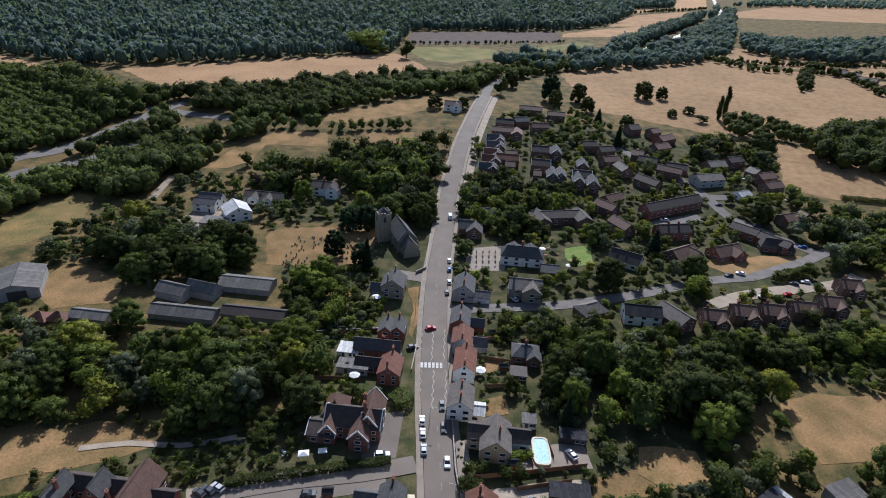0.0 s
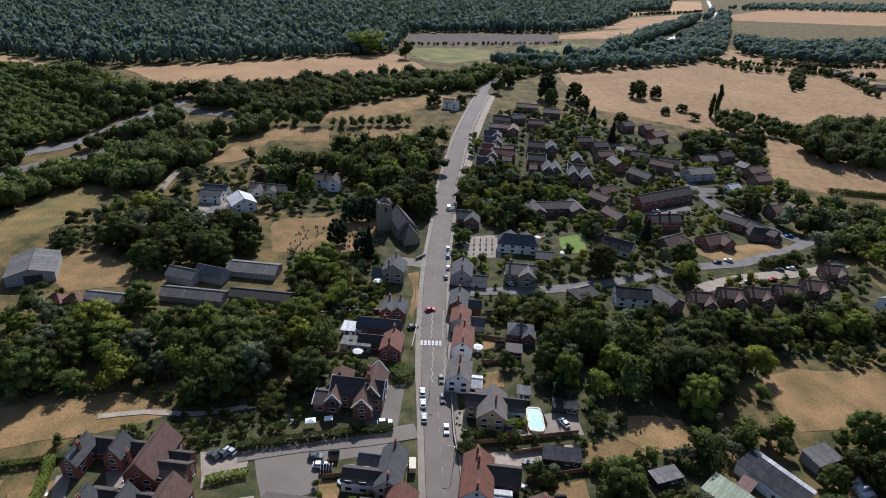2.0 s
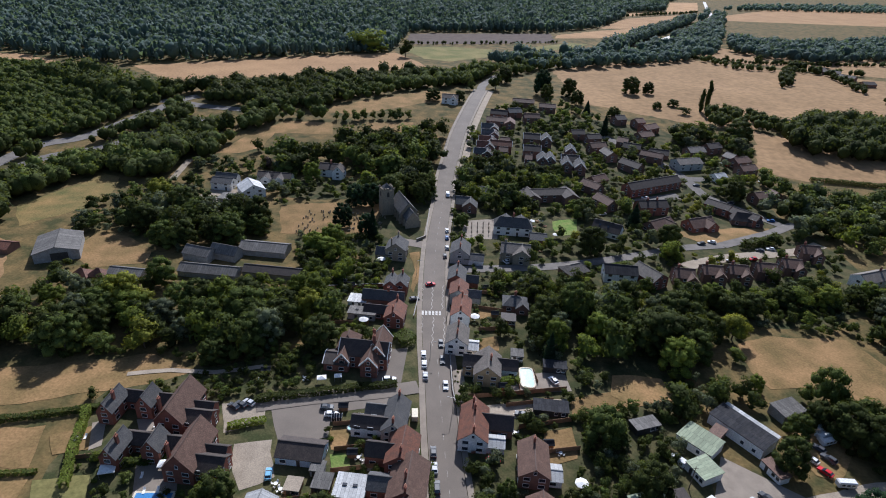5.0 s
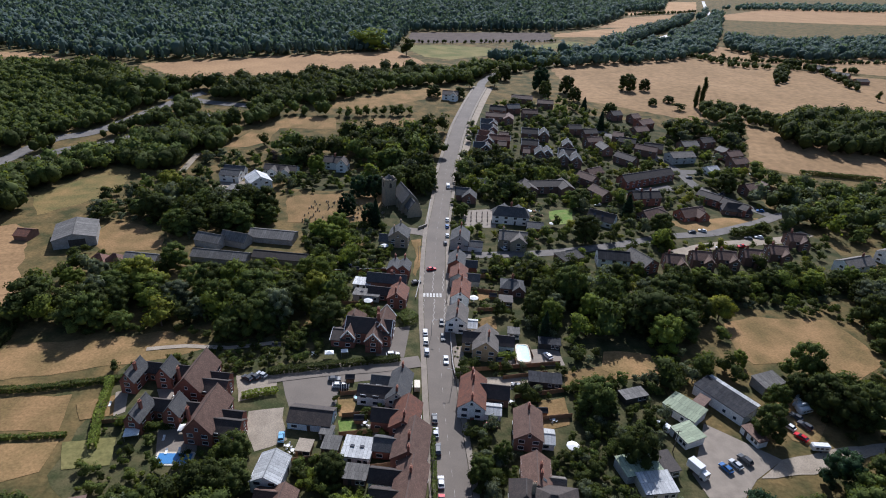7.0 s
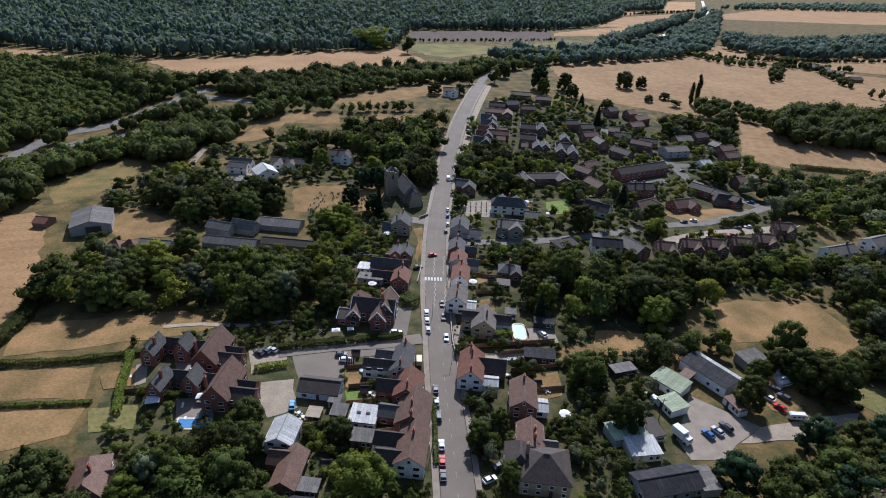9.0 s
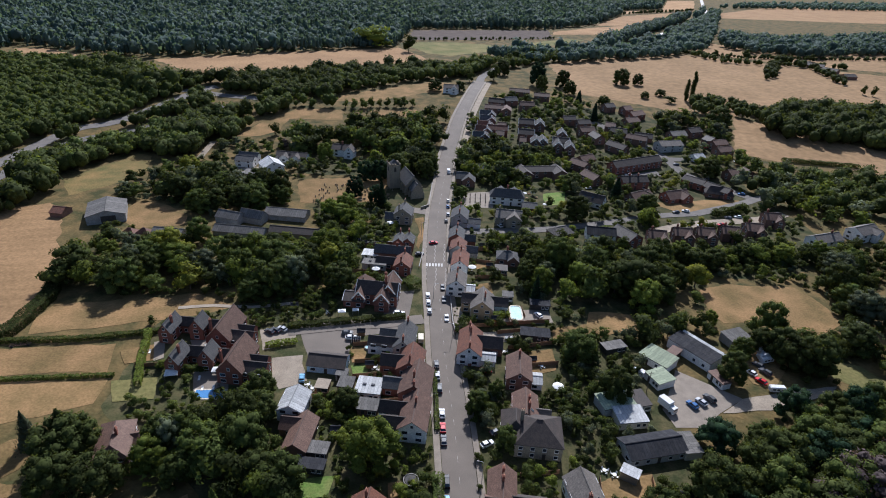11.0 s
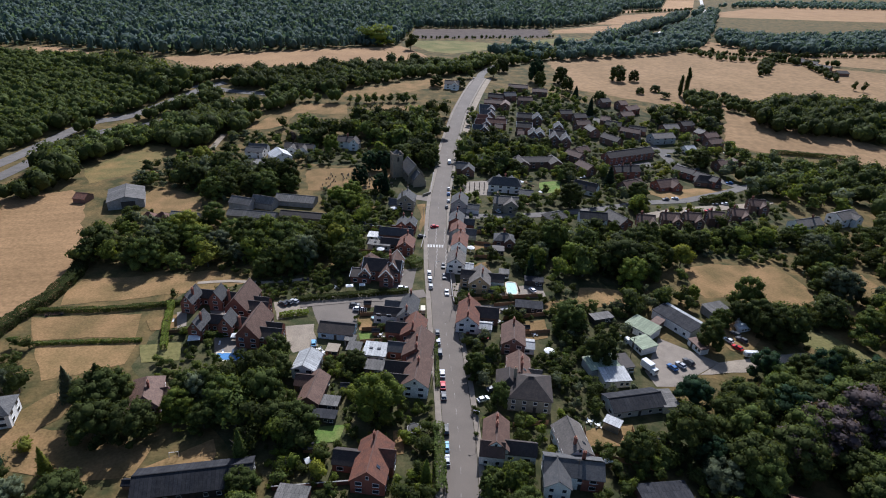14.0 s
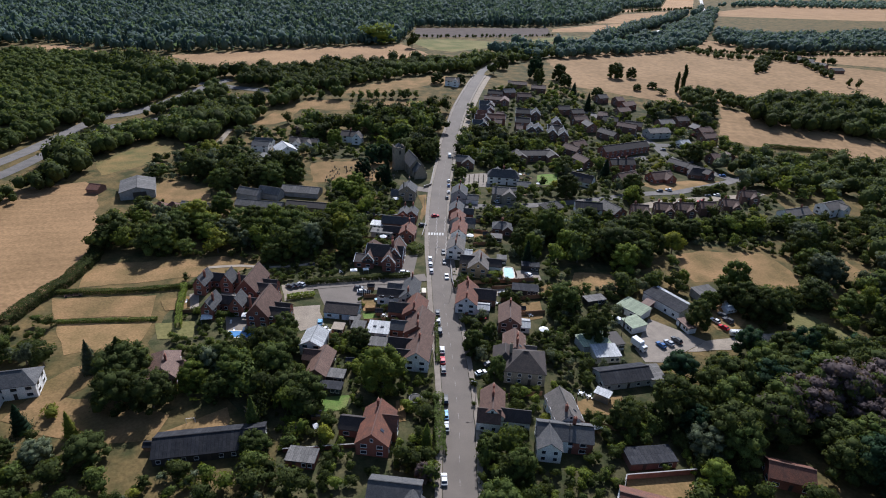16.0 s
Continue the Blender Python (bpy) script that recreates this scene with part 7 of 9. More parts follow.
woodland("belt_meadow", [(-185.8, 356.8), (-164.3, 376.1), (-130.0, 404.2), (-91.4, 409.7), (-87.5, 400.9), (-124.4, 399.8), (-145.2, 355.4), (-150.0, 329.2), (-168.4, 323.0), (-185.8, 328.7)], 6.5, (6, 11), "leaf_mid", "trees and scrub round the meadow", 42, per=60)
woodland("belt_cutting", [(-155.0, 399.7), (-94.8, 428.0), (-75.1, 449.6), (-20.8, 513.3), (22.4, 547.3), (47.2, 590.7), (36.4, 620.5), (-23.5, 569.2), (-100.9, 486.6), (-152.7, 437.2)], 7, (7, 11), "leaf_mid", "scrubby trees in the bypass cutting", 43, per=50)
woodland("trees_corner", [(-341.7, 459.6), (-310.3, 478.2), (-256.9, 450.0), (-229.2, 430.1), (-238.6, 391.6), (-267.6, 414.7), (-330.1, 452.4)], 9, (13, 18), "leaf_dark", "tall trees at the corner of the plantation", 44, per=70)
woodland("hedge_fields", [(219.5, 764), (267.6, 781), (316.1, 782), (389.9, 766), (478.1, 786), (639.8, 828), (639.8, 837), (478, 796), (389.9, 777), (316.1, 793), (267.6, 792), (219.5, 775)], 5, (3, 6), "leaf_dark", "hedgerow between far fields", 45, per=24)
woodland("hedge_strips", [(350, 1126), (420, 1215), (490, 1326), (484, 1332), (412, 1222), (343, 1132)], 7, (4, 8), "leaf_dark", "hedgerow between far strips", 46, per=20)
woodland("hedge_strips_far", [(368, 1345), (520, 1478), (608, 1575), (604, 1583), (515, 1488), (362, 1352)], 7, (4, 8), "leaf_dark", "hedgerow between far strips", 47, per=20)
woodland("hedge_plough", [(-64, 764), (34, 802), (148, 860), (148, 868), (34, 810), (-64, 772)], 5, (2, 5), "leaf_dark", "low hedge along the ploughed field", 48, per=20)
woodland("belt_south_west", [(-246.3, 228.2), (-239.1, 265.3), (-221.9, 291.2), (-196.6, 324.3), (-165.2, 366.4), (-140.5, 385.9), (-115.8, 393.4), (-105.0, 381.4), (-133.3, 363.7), (-140.3, 333.1), (-143.5, 315.6), (-158.7, 313.3), (-163.0, 288.7), (-184.8, 273.9), (-201.2, 259.1), (-206.6, 243.0), (-212.0, 216.3)], 6.5, (8, 13), "leaf_dark", "broad belt of trees along the bypass", 6, per=70)
woodland("belt_field", [(-245.6, 440.7), (-226.6, 460.4), (-153.2, 497.5), (-55.8, 562.5), (-25.3, 585.4), (-13.6, 562.0), (-74.6, 478.2), (-100.1, 428.1), (-128.4, 410.5), (-181.5, 413.0), (-196.3, 429.5), (-213.3, 440.0)], 8, (8, 13), "leaf_dark", "belt of trees along the stubble field", 7, per=60)
woodland("belt_middle", [(-98.8, 422.0), (-71.0, 454.6), (-12.3, 525.8), (29.7, 593.9), (75.6, 670.5), (161.1, 728.5), (153.5, 689.3), (69.0, 600.2), (17.6, 534.1), (-29.7, 489.1), (-68.8, 440.7), (-89.7, 417.5)], 7, (8, 13), "leaf_mid", "line of trees along the road", 8, per=60)
woodland("belt_far_road", [(32.3, 676.6), (126.9, 724.5), (217.5, 826.9), (275.6, 820.6), (400.4, 1046.1), (648.3, 1630.6), (636.4, 1488.7), (451.9, 1034.7), (352.6, 808.3), (259.6, 724.5), (197.7, 689.9), (113.5, 636.8), (71.6, 629.7)], 10, (10, 16), "leaf_hazed", "trees along the far road", 9, per=26)
woodland("wood_far_east", [(452.4, 1014.4), (528.0, 966.6), (714.2, 1058.4), (936.1, 1189.3), (710.7, 886.5), (583.7, 852.2), (500.8, 799.0), (433.3, 809.1), (400.5, 870.1)], 11, (12, 18), "leaf_hazed", "far wood beyond the fields", 10, per=24)
woodland("wood_horizon_east", [(706.0, 1696.5), (1018.9, 2001.2), (1473.9, 2257.8), (2662.6, 3144.5), (1865.2, 2182.4), (1276.8, 1946.4), (918.3, 1796.2)], 16, (10, 16), "leaf_hazed", "distant tree line", 11, per=8)
woodland("copse_hill", [(208.9, 462.0), (225.9, 488.6), (243.1, 464.3), (273.7, 446.1), (263.4, 425.5), (238.9, 435.2), (211.4, 440.1)], 8, (7, 11), "leaf_dark", "line of trees on the hillside", 12, per=40)
woodland("copse_east", [(251.0, 402.7), (277.2, 446.4), (307.5, 462.5), (332.0, 453.7), (379.1, 439.7), (331.5, 372.7), (286.6, 378.6), (263.4, 382.4)], 9, (12, 17), "leaf_dark", "round copse among the fields", 13, per=50)
woodland("hedgerow_far", [(327.4, 788.1), (351.1, 734.8), (410.3, 732.3), (511.7, 736.0), (501.5, 719.7), (402.1, 716.3), (344.1, 718.6), (318.1, 768.9)], 8, (5, 9), "leaf_dark", "hedgerow between far fields", 14, per=24)
woodland("hedgerow_hill", [(349, 616), (376, 672), (406, 724), (446, 774), (454, 769), (415, 718), (387, 667), (359, 612)], 6, (6, 10), "leaf_dark", "hedgerow trees on the hill", 15, per=30)
woodland("farm_trees", [(436, 742), (446, 700), (440, 660), (424, 600), (432, 598), (450, 656), (456, 700), (446, 745)], 6, (6, 11), "leaf_dark", "trees round the far farm", 52, per=30)
woodland("belt_edge", [(-232.9, 89.2), (-254.1, 111.1), (-235.9, 162.7), (-225.6, 198.8), (-210.5, 239.6), (-199.8, 232.7), (-215.3, 183.0), (-224.7, 148.0)], 6.5, (7, 12), "leaf_dark", "belt of trees beside the bypass", 16, per=70)
woodland("belt_edge_far", [(-309.6, 168.7), (-285.8, 228.6), (-260.8, 275.8), (-249.2, 317.9), (-243.3, 339.7), (-255.2, 337.6), (-289.8, 297.1), (-309.5, 259.9), (-338.9, 199.0)], 6.5, (7, 12), "leaf_mid", "belt of trees beyond the bypass", 17, per=60)
woodland("copse_right", [(259.9, 405.8), (294.4, 462.7), (335.3, 481.8), (394.5, 448.2), (463.7, 416.9), (412.2, 348.3), (344.0, 364.8), (300.0, 381.3)], 8, (10, 14), "leaf_dark", "long copse between the fields", 18, per=60)
woodland("wood_right", [(190.2, 285.3), (218.4, 306.5), (310.5, 309.3), (368.9, 291.0), (253.5, 144.0), (206.3, 143.9), (216.7, 175.2), (254.5, 243.3), (215.7, 252.0), (183.4, 242.2)], 8, (8, 13), "leaf_dark", "trees behind the last houses", 19, per=70)
woodland("hedge_long", [(238.7, 496.1), (264.1, 461.1), (275.4, 440.1), (271.4, 432.4), (257.3, 446.8), (226.2, 476.9)], 6, (5, 8), "leaf_dark", "hedge line up the slope", 20, per=40)

# ---- trees in the village ----
grove([(-78.5, 400.9), (-32.3, 412.2), (-28.9, 419.8), (-79.9, 408.5)], 9.7, (6.6, 9.9), ['leaf_mid', 'leaf_dark'], seed=21, shapes=("far",))
grove([(-110.4, 324.3), (-73.6, 330.0), (-70.0, 355.4), (-28.3, 365.8), (0.1, 393.4), (1.2, 341.4), (-5.6, 300.2), (-48.2, 305.4), (-70.8, 294.3), (-96.3, 298.1)], 9.7, (13.2, 19.8), ['leaf_dark', 'leaf_mid', 'leaf_dark'], seed=22, shapes=("far",))
grove([(-46.1, 291.7), (-7.1, 301.2), (-6.0, 276.2), (-15.1, 261.4), (-38.7, 261.3), (-55.0, 274.6)], 8.6, (8.8, 14.3), ['leaf_dark', 'leaf_mid', 'leaf_mid', 'leaf_bright', 'leaf_dark', 'leaf_grey'], seed=23, shapes=("far",))
scatter([(-149.1, 229.1), (-128.1, 243.8), (-115.8, 239.5), (-85.2, 249.9), (-76.2, 227.9), (-81.0, 212.0), (-105.7, 208.9), (-125.4, 201.8), (-142.7, 204.3)], 8.6, (9.9, 16.5), ['leaf_dark', 'leaf_mid', 'leaf_dark', 'leaf_grey'], seed=24, shapes=("round", "small"))
scatter([(-64.9, 204.2), (-39.4, 216.6), (-33.3, 208.0), (-31.7, 183.4), (-45.4, 178.2), (-60.0, 186.0)], 7.6, (5.5, 9.9), ['leaf_dark', 'leaf_mid', 'leaf_bright'], seed=25, shapes=("small", "bush"))
scatter([(-147.5, 158.2), (-122.3, 157.6), (-99.2, 156.8), (-69.1, 163.1), (-42.5, 165.8), (-36.8, 148.2), (-38.5, 132.5), (-54.9, 131.0), (-70.8, 125.0), (-93.1, 124.2), (-122.7, 122.8)], 8.6, (7.7, 15.4), ['leaf_dark', 'leaf_mid', 'leaf_dark', 'leaf_mid', 'leaf_bright', 'leaf_grey', 'leaf_yellow'], seed=26, shapes=("round", "round", "small"))
grove([(-164.4, 141.8), (-149.9, 161.6), (-121.5, 120.9), (-138.7, 111.0)], 9.7, (7.7, 14.3), ['leaf_dark', 'leaf_mid', 'leaf_mid', 'leaf_bright', 'leaf_dark', 'leaf_grey'], seed=27)
grove([(-157.6, 171.9), (-131.8, 172.9), (-108.0, 170.1), (-104.0, 162.1), (-147.7, 157.6)], 7.6, (4.4, 9.9), ['leaf_dark', 'leaf_mid', 'leaf_grey'], seed=28, shapes=("small", "bush"))
scatter([(31.0, 156.4), (57.2, 174.7), (104.5, 176.2), (107.9, 160.8), (92.2, 128.9), (76.2, 125.4), (61.1, 135.4), (41.2, 138.5), (27.8, 142.3)], 9.7, (9.9, 17.6), ['leaf_dark', 'leaf_dark', 'leaf_mid', 'leaf_mid', 'leaf_grey', 'leaf_bright'], seed=29, shapes=("round", "round", "small"))
scatter([(17.3, 188.7), (48.1, 192.1), (67.0, 179.4), (43.8, 163.9), (24.1, 162.0), (16.8, 174.2)], 7.6, (5.5, 9.9), ['leaf_dark', 'leaf_mid', 'leaf_dark'], seed=30, shapes=("small", "bush"))
grove([(-1.3, 314.6), (35.5, 335.9), (67.8, 324.6), (64.5, 301.5), (38.7, 257.3), (22.7, 267.8), (2.4, 292.6)], 8.6, (7.7, 13.2), ['leaf_dark', 'leaf_mid', 'leaf_mid', 'leaf_bright', 'leaf_dark', 'leaf_grey'], seed=31, shapes=("far",))
grove([(33.6, 448.9), (89.3, 475.1), (120.6, 451.8), (110.4, 402.6), (78.9, 402.8), (54.4, 393.6), (36.6, 423.8)], 9.7, (5.0, 9.5), ['leaf_dark', 'leaf_mid', 'leaf_mid', 'leaf_bright', 'leaf_dark', 'leaf_grey'], seed=32, shapes=("far",))
grove([(72.3, 275.8), (108.5, 280.8), (104.6, 267.3), (74.3, 257.0), (51.7, 216.9), (49.0, 199.1), (39.9, 198.1), (43.2, 225.5)], 8.6, (6.6, 12.1), ['leaf_dark', 'leaf_mid', 'leaf_mid', 'leaf_bright', 'leaf_dark', 'leaf_grey'], seed=33, shapes=("small", "round"))
grove([(163.0, 420.8), (197.7, 415.5), (227.3, 409.6), (209.3, 368.7), (186.0, 365.3), (165.0, 389.8)], 9.7, (8.8, 14.3), ['leaf_dark', 'leaf_mid', 'leaf_mid', 'leaf_bright', 'leaf_dark', 'leaf_grey'], seed=34, shapes=("far",))
grove([(204.1, 334.5), (237.0, 295.8), (260.7, 273.3), (225.5, 226.0), (203.9, 243.2), (179.3, 240.2), (174.8, 262.0), (182.2, 288.5)], 9.7, (8.8, 15.4), ['leaf_dark', 'leaf_mid', 'leaf_mid', 'leaf_bright', 'leaf_dark', 'leaf_grey'], seed=35, shapes=("far",))
grove([(93.1, 236.4), (119.2, 245.1), (109.9, 218.8), (93.4, 212.3), (88.8, 220.9)], 7.6, (7.7, 12.1), ['leaf_dark', 'leaf_mid', 'leaf_mid', 'leaf_bright', 'leaf_dark', 'leaf_grey'], seed=36, shapes=("small", "round"))
grove([(94.8, 181.9), (134.3, 189.6), (162.0, 200.1), (175.8, 197.7), (201.6, 192.9), (187.9, 174.4), (150.8, 180.7), (125.5, 171.6), (110.8, 170.1)], 8.6, (5.5, 11.0), ['leaf_dark', 'leaf_mid', 'leaf_bright'], seed=37, shapes=("small", "bush", "round"))
grove([(119.9, 408.5), (140.5, 396.3), (129.9, 370.9), (89.2, 331.4), (72.2, 353.6), (97.6, 375.3)], 10.8, (3.5, 7.0), ['leaf_dark', 'leaf_mid', 'leaf_mid', 'leaf_bright', 'leaf_dark', 'leaf_grey'], seed=38, shapes=("far",))
grove([(122.6, 692.5), (215.3, 960.4), (215.3, 960.4), (122.6, 692.5)], 10.8, (4.4, 8.8), ['leaf_dark'], seed=39, shapes=("far",))
scatter([(72.1, 113.4), (88.8, 121.8), (111.9, 127.7), (108.7, 110.5), (94.1, 103.0), (80.3, 107.8)], 7.6, (6.6, 11.0), ['leaf_dark', 'leaf_mid', 'leaf_mid', 'leaf_bright', 'leaf_dark', 'leaf_grey'], seed=40, shapes=("round", "small"))
scatter([(111.3, 108.5), (142.2, 108.3), (126.5, 87.3), (114.5, 91.5)], 8.6, (9.9, 15.4), ['leaf_dark', 'leaf_dark', 'leaf_pine'], seed=41)
grove([(167.5, 151.4), (210.9, 147.6), (177.4, 103.1), (149.1, 106.5), (179.8, 181.3), (205.7, 189.8)], 9.7, (8.8, 14.3), ['leaf_dark', 'leaf_mid', 'leaf_mid', 'leaf_bright', 'leaf_dark', 'leaf_grey'], seed=42, shapes=("round", "small"))
grove([(80.0, 60.8), (107.8, 73.0), (177.3, 98.2), (196.6, 85.0), (138.0, 6.1), (118.2, 4.7), (78.6, 24.7), (71.3, 38.0)], 10.4, (11, 18), ['leaf_dark', 'leaf_dark', 'leaf_mid', 'leaf_pine'], seed=43, shapes=("round",))
grove([(73.3, 26.5), (91.5, 23.6), (122.6, 10.3), (119.4, -1.6), (67.2, -5.1)], 7.6, (5.5, 9.9), ['leaf_mid', 'leaf_dark', 'leaf_bright'], seed=44, shapes=("small", "bush"))
scatter([(14.7, 25.8), (28.1, 31.5), (33.3, 18.7), (31.1, 0.0), (14.2, -1.1)], 6.5, (6.6, 11.0), ['leaf_mid', 'leaf_dark'], seed=45, shapes=("round", "small"))
scatter([(-80.4, 59.0), (-43.0, 62.6), (-35.8, 48.0), (-30.7, 25.4), (-45.0, 24.2), (-56.9, 35.3), (-71.7, 34.0)], 8.6, (8.8, 14.3), ['leaf_dark', 'leaf_mid', 'leaf_mid', 'leaf_bright', 'leaf_dark', 'leaf_grey'], seed=46, shapes=("round", "small"))
scatter([(-109.2, 52.4), (-93.2, 54.0), (-76.9, 30.5), (-88.8, 24.7), (-100.3, 33.5)], 7.6, (9.9, 15.4), ['leaf_dark', 'leaf_pine', 'leaf_dark'], seed=47, shapes=("round", "cone"))
grove([(-110.5, 8.3), (-93.6, 17.9), (-77.4, 10.9), (-49.4, 13.0), (-27.1, 8.9), (-22.7, -10.9), (-93.6, -15.7)], 7.6, (4.4, 9.9), ['leaf_dark', 'leaf_mid', 'leaf_bright', 'leaf_yellow'], seed=48, shapes=("small", "bush", "bush"))
scatter([(-42.5, 32.0), (-23.8, 41.2), (-16.4, 16.3), (-21.1, 8.1), (-39.8, 16.5)], 6.5, (3.3, 7.7), ['leaf_dark', 'leaf_mid', 'leaf_bright', 'leaf_yellow'], seed=49, shapes=("small", "bush"))
scatter([(-11.6, 42.3), (3.4, 43.6), (4.9, 8.1), (-7.6, 7.2)], 6.5, (3.3, 7.7), ['leaf_dark', 'leaf_mid', 'leaf_dark'], seed=50, shapes=("small", "bush"))
scatter([(20.3, 166.3), (56.1, 175.7), (56.9, 151.6), (37.2, 140.8), (19.6, 147.4)], 7.6, (4.4, 8.8), ['leaf_dark', 'leaf_mid', 'leaf_mid', 'leaf_bright', 'leaf_dark', 'leaf_grey'], seed=51, shapes=("small", "bush"))
grove([(-168.3, 40.3), (-140.9, 51.8), (-135.0, 43.4), (-155.5, 25.7)], 8.6, (6.6, 11.0), ['leaf_dark', 'leaf_mid', 'leaf_mid', 'leaf_bright', 'leaf_dark', 'leaf_grey'], seed=52, shapes=("round",))
grove([(-163.2, 25.1), (-121.2, 23.9), (-93.0, -16.2), (-123.3, -18.2)], 8.6, (6.6, 11.0), ['leaf_dark', 'leaf_mid', 'leaf_mid', 'leaf_bright', 'leaf_dark', 'leaf_grey'], seed=53, shapes=("round",))
scatter([(-134.2, 52.7), (-121.8, 60.4), (-107.9, 46.1), (-115.0, 39.9), (-128.5, 44.3)], 7.6, (6.6, 9.9), ['leaf_dark', 'leaf_mid', 'leaf_grey'], seed=54, shapes=("small",))
scatter([(55.0, 39.6), (71.0, 40.9), (69.5, 24.5), (54.6, 30.0)], 7.6, (4.4, 8.8), ['leaf_dark', 'leaf_mid', 'leaf_mid', 'leaf_bright', 'leaf_dark', 'leaf_grey'], seed=55, shapes=("small", "bush"))
scatter([(52.6, 118.3), (87.5, 127.2), (93.6, 115.7), (50.3, 108.7)], 8.6, (4.4, 8.8), ['leaf_dark', 'leaf_mid', 'leaf_grey'], seed=56, shapes=("small", "bush"))
grove([(0.2, 399.7), (81.4, 418.7), (126.6, 420.6), (211.5, 348.6), (181.6, 273.7), (211.6, 253.8), (162.3, 176.1), (105.1, 170.5), (43.9, 164.5), (14.0, 144.6), (5.8, 160.8), (5.4, 188.1), (2.9, 268.5)], 7.0, (3.2, 8.2), ['leaf_dark', 'leaf_mid', 'leaf_dark', 'leaf_mid', 'leaf_bright', 'leaf_grey', 'leaf_yellow'], seed=71, thin=-0.3, shapes=("small", "bush", "small"))
grove([(16.0, 145.7), (40.8, 142.8), (60.6, 130.2), (95.2, 133.1), (123.2, 158.2), (101.0, 120.8), (49.8, 105.9), (14.6, 106.8), (44.9, 118.4), (45.3, 128.9), (22.9, 141.2)], 5.0, (2.8, 6.6), ['leaf_dark', 'leaf_mid', 'leaf_grey'], seed=72, thin=-0.3, shapes=("small", "bush", "small"))
grove([(-161.7, 311.7), (-137.6, 299.5), (-49.3, 312.7), (-4.3, 311.5), (-5.9, 275.3), (-41.8, 263.5), (-87.6, 256.9), (-99.6, 268.5), (-142.0, 295.0)], 7.6, (2.8, 7.7), ['leaf_dark', 'leaf_mid', 'leaf_mid', 'leaf_bright', 'leaf_dark', 'leaf_grey'], seed=73, shapes=("far",))
grove([(-69.6, 220.8), (-35.6, 222.6), (-28.6, 226.0), (-22.4, 194.8), (-25.8, 172.1), (-35.3, 158.4), (-34.9, 146.9), (-14.8, 146.0), (-7.4, 144.1), (-13.9, 138.4), (-41.4, 143.6), (-43.7, 170.3), (-59.2, 182.9)], 3.8, (2.2, 5.5), ['leaf_dark', 'leaf_mid', 'leaf_bright', 'leaf_grey'], seed=74, thin=-0.3, shapes=("small", "bush", "small"))
grove([(6.3, 116.6), (47.6, 120.6), (77.4, 116.7), (79.7, 98.4), (60.9, 76.2), (68.7, 63.8), (57.3, 51.2), (7.3, 47.7)], 3.7, (2.2, 6.1), ['leaf_dark', 'leaf_mid', 'leaf_mid', 'leaf_grey'], seed=75, thin=-0.3, shapes=("small", "bush", "small"))
grove([(11.5, 45.1), (44.7, 50.7), (75.3, 42.6), (81.0, 24.4), (71.0, 4.6), (13.0, 0.5)], 3.7, (2.2, 5.5), ['leaf_dark', 'leaf_mid', 'leaf_mid', 'leaf_bright'], seed=76, thin=-0.3, shapes=("small", "bush", "small"))
grove([(-90.2, 81.2), (-59.8, 83.8), (-49.6, 67.7), (-36.9, 75.7), (-27.6, 100.9), (-5.9, 102.9), (1.5, 47.6), (-38.1, 44.8), (-81.2, 51.0), (-98.4, 68.3)], 3.9, (1.7, 5.0), ['leaf_dark', 'leaf_mid', 'leaf_mid', 'leaf_bright'], seed=77, thin=-0.3, shapes=("bush", "small"))
grove([(-41.3, 71.5), (1.2, 75.6), (5.2, 0.3), (-33.1, -2.4), (-46.3, 32.9)], 3.9, (1.7, 4.4), ['leaf_dark', 'leaf_mid', 'leaf_mid', 'leaf_bright'], seed=78, thin=-0.3, shapes=("bush", "small"))
grove([(-127.9, 128.6), (-95.8, 127.9), (-72.9, 128.7), (-36.3, 136.7), (-33.3, 123.1), (-49.3, 107.9), (-82.3, 105.4), (-109.0, 101.5), (-111.4, 104.9), (-86.1, 112.6), (-69.3, 120.1), (-91.3, 122.6), (-122.6, 121.1)], 3.5, (2.0, 4.4), ['leaf_dark', 'leaf_mid', 'leaf_dark'], seed=79, shapes=("bush",))
grove([(-180.6, 242.5), (-163.9, 271.7), (-148.4, 288.9), (-123.4, 250.6), (-150.2, 234.8), (-146.0, 209.1), (-149.3, 195.0), (-173.7, 215.5)], 8.6, (3.3, 9.9), ['leaf_dark', 'leaf_mid', 'leaf_grey'], seed=80, shapes=("far",))
grove([(99.1, 167.0), (130.1, 170.6), (187.6, 193.1), (213.1, 196.2), (162.9, 117.8), (137.2, 97.5), (135.5, 115.3), (161.3, 131.5), (165.3, 153.7), (131.4, 156.7), (111.6, 148.0)], 5.4, (2.8, 6.6), ['leaf_dark', 'leaf_mid', 'leaf_mid', 'leaf_bright', 'leaf_dark', 'leaf_grey'], seed=81, thin=-0.3, shapes=("small", "bush"))
grove([(-181.7, 227.3), (-168.5, 234.8), (-152.7, 220.4), (-129.6, 208.5), (-120.7, 209.6), (-113.5, 199.1), (-123.2, 195.8), (-140.8, 211.9), (-158.5, 209.7)], 5.4, (2.2, 5.5), ['leaf_dark', 'leaf_mid', 'leaf_grey'], seed=82, shapes=("bush", "small"))
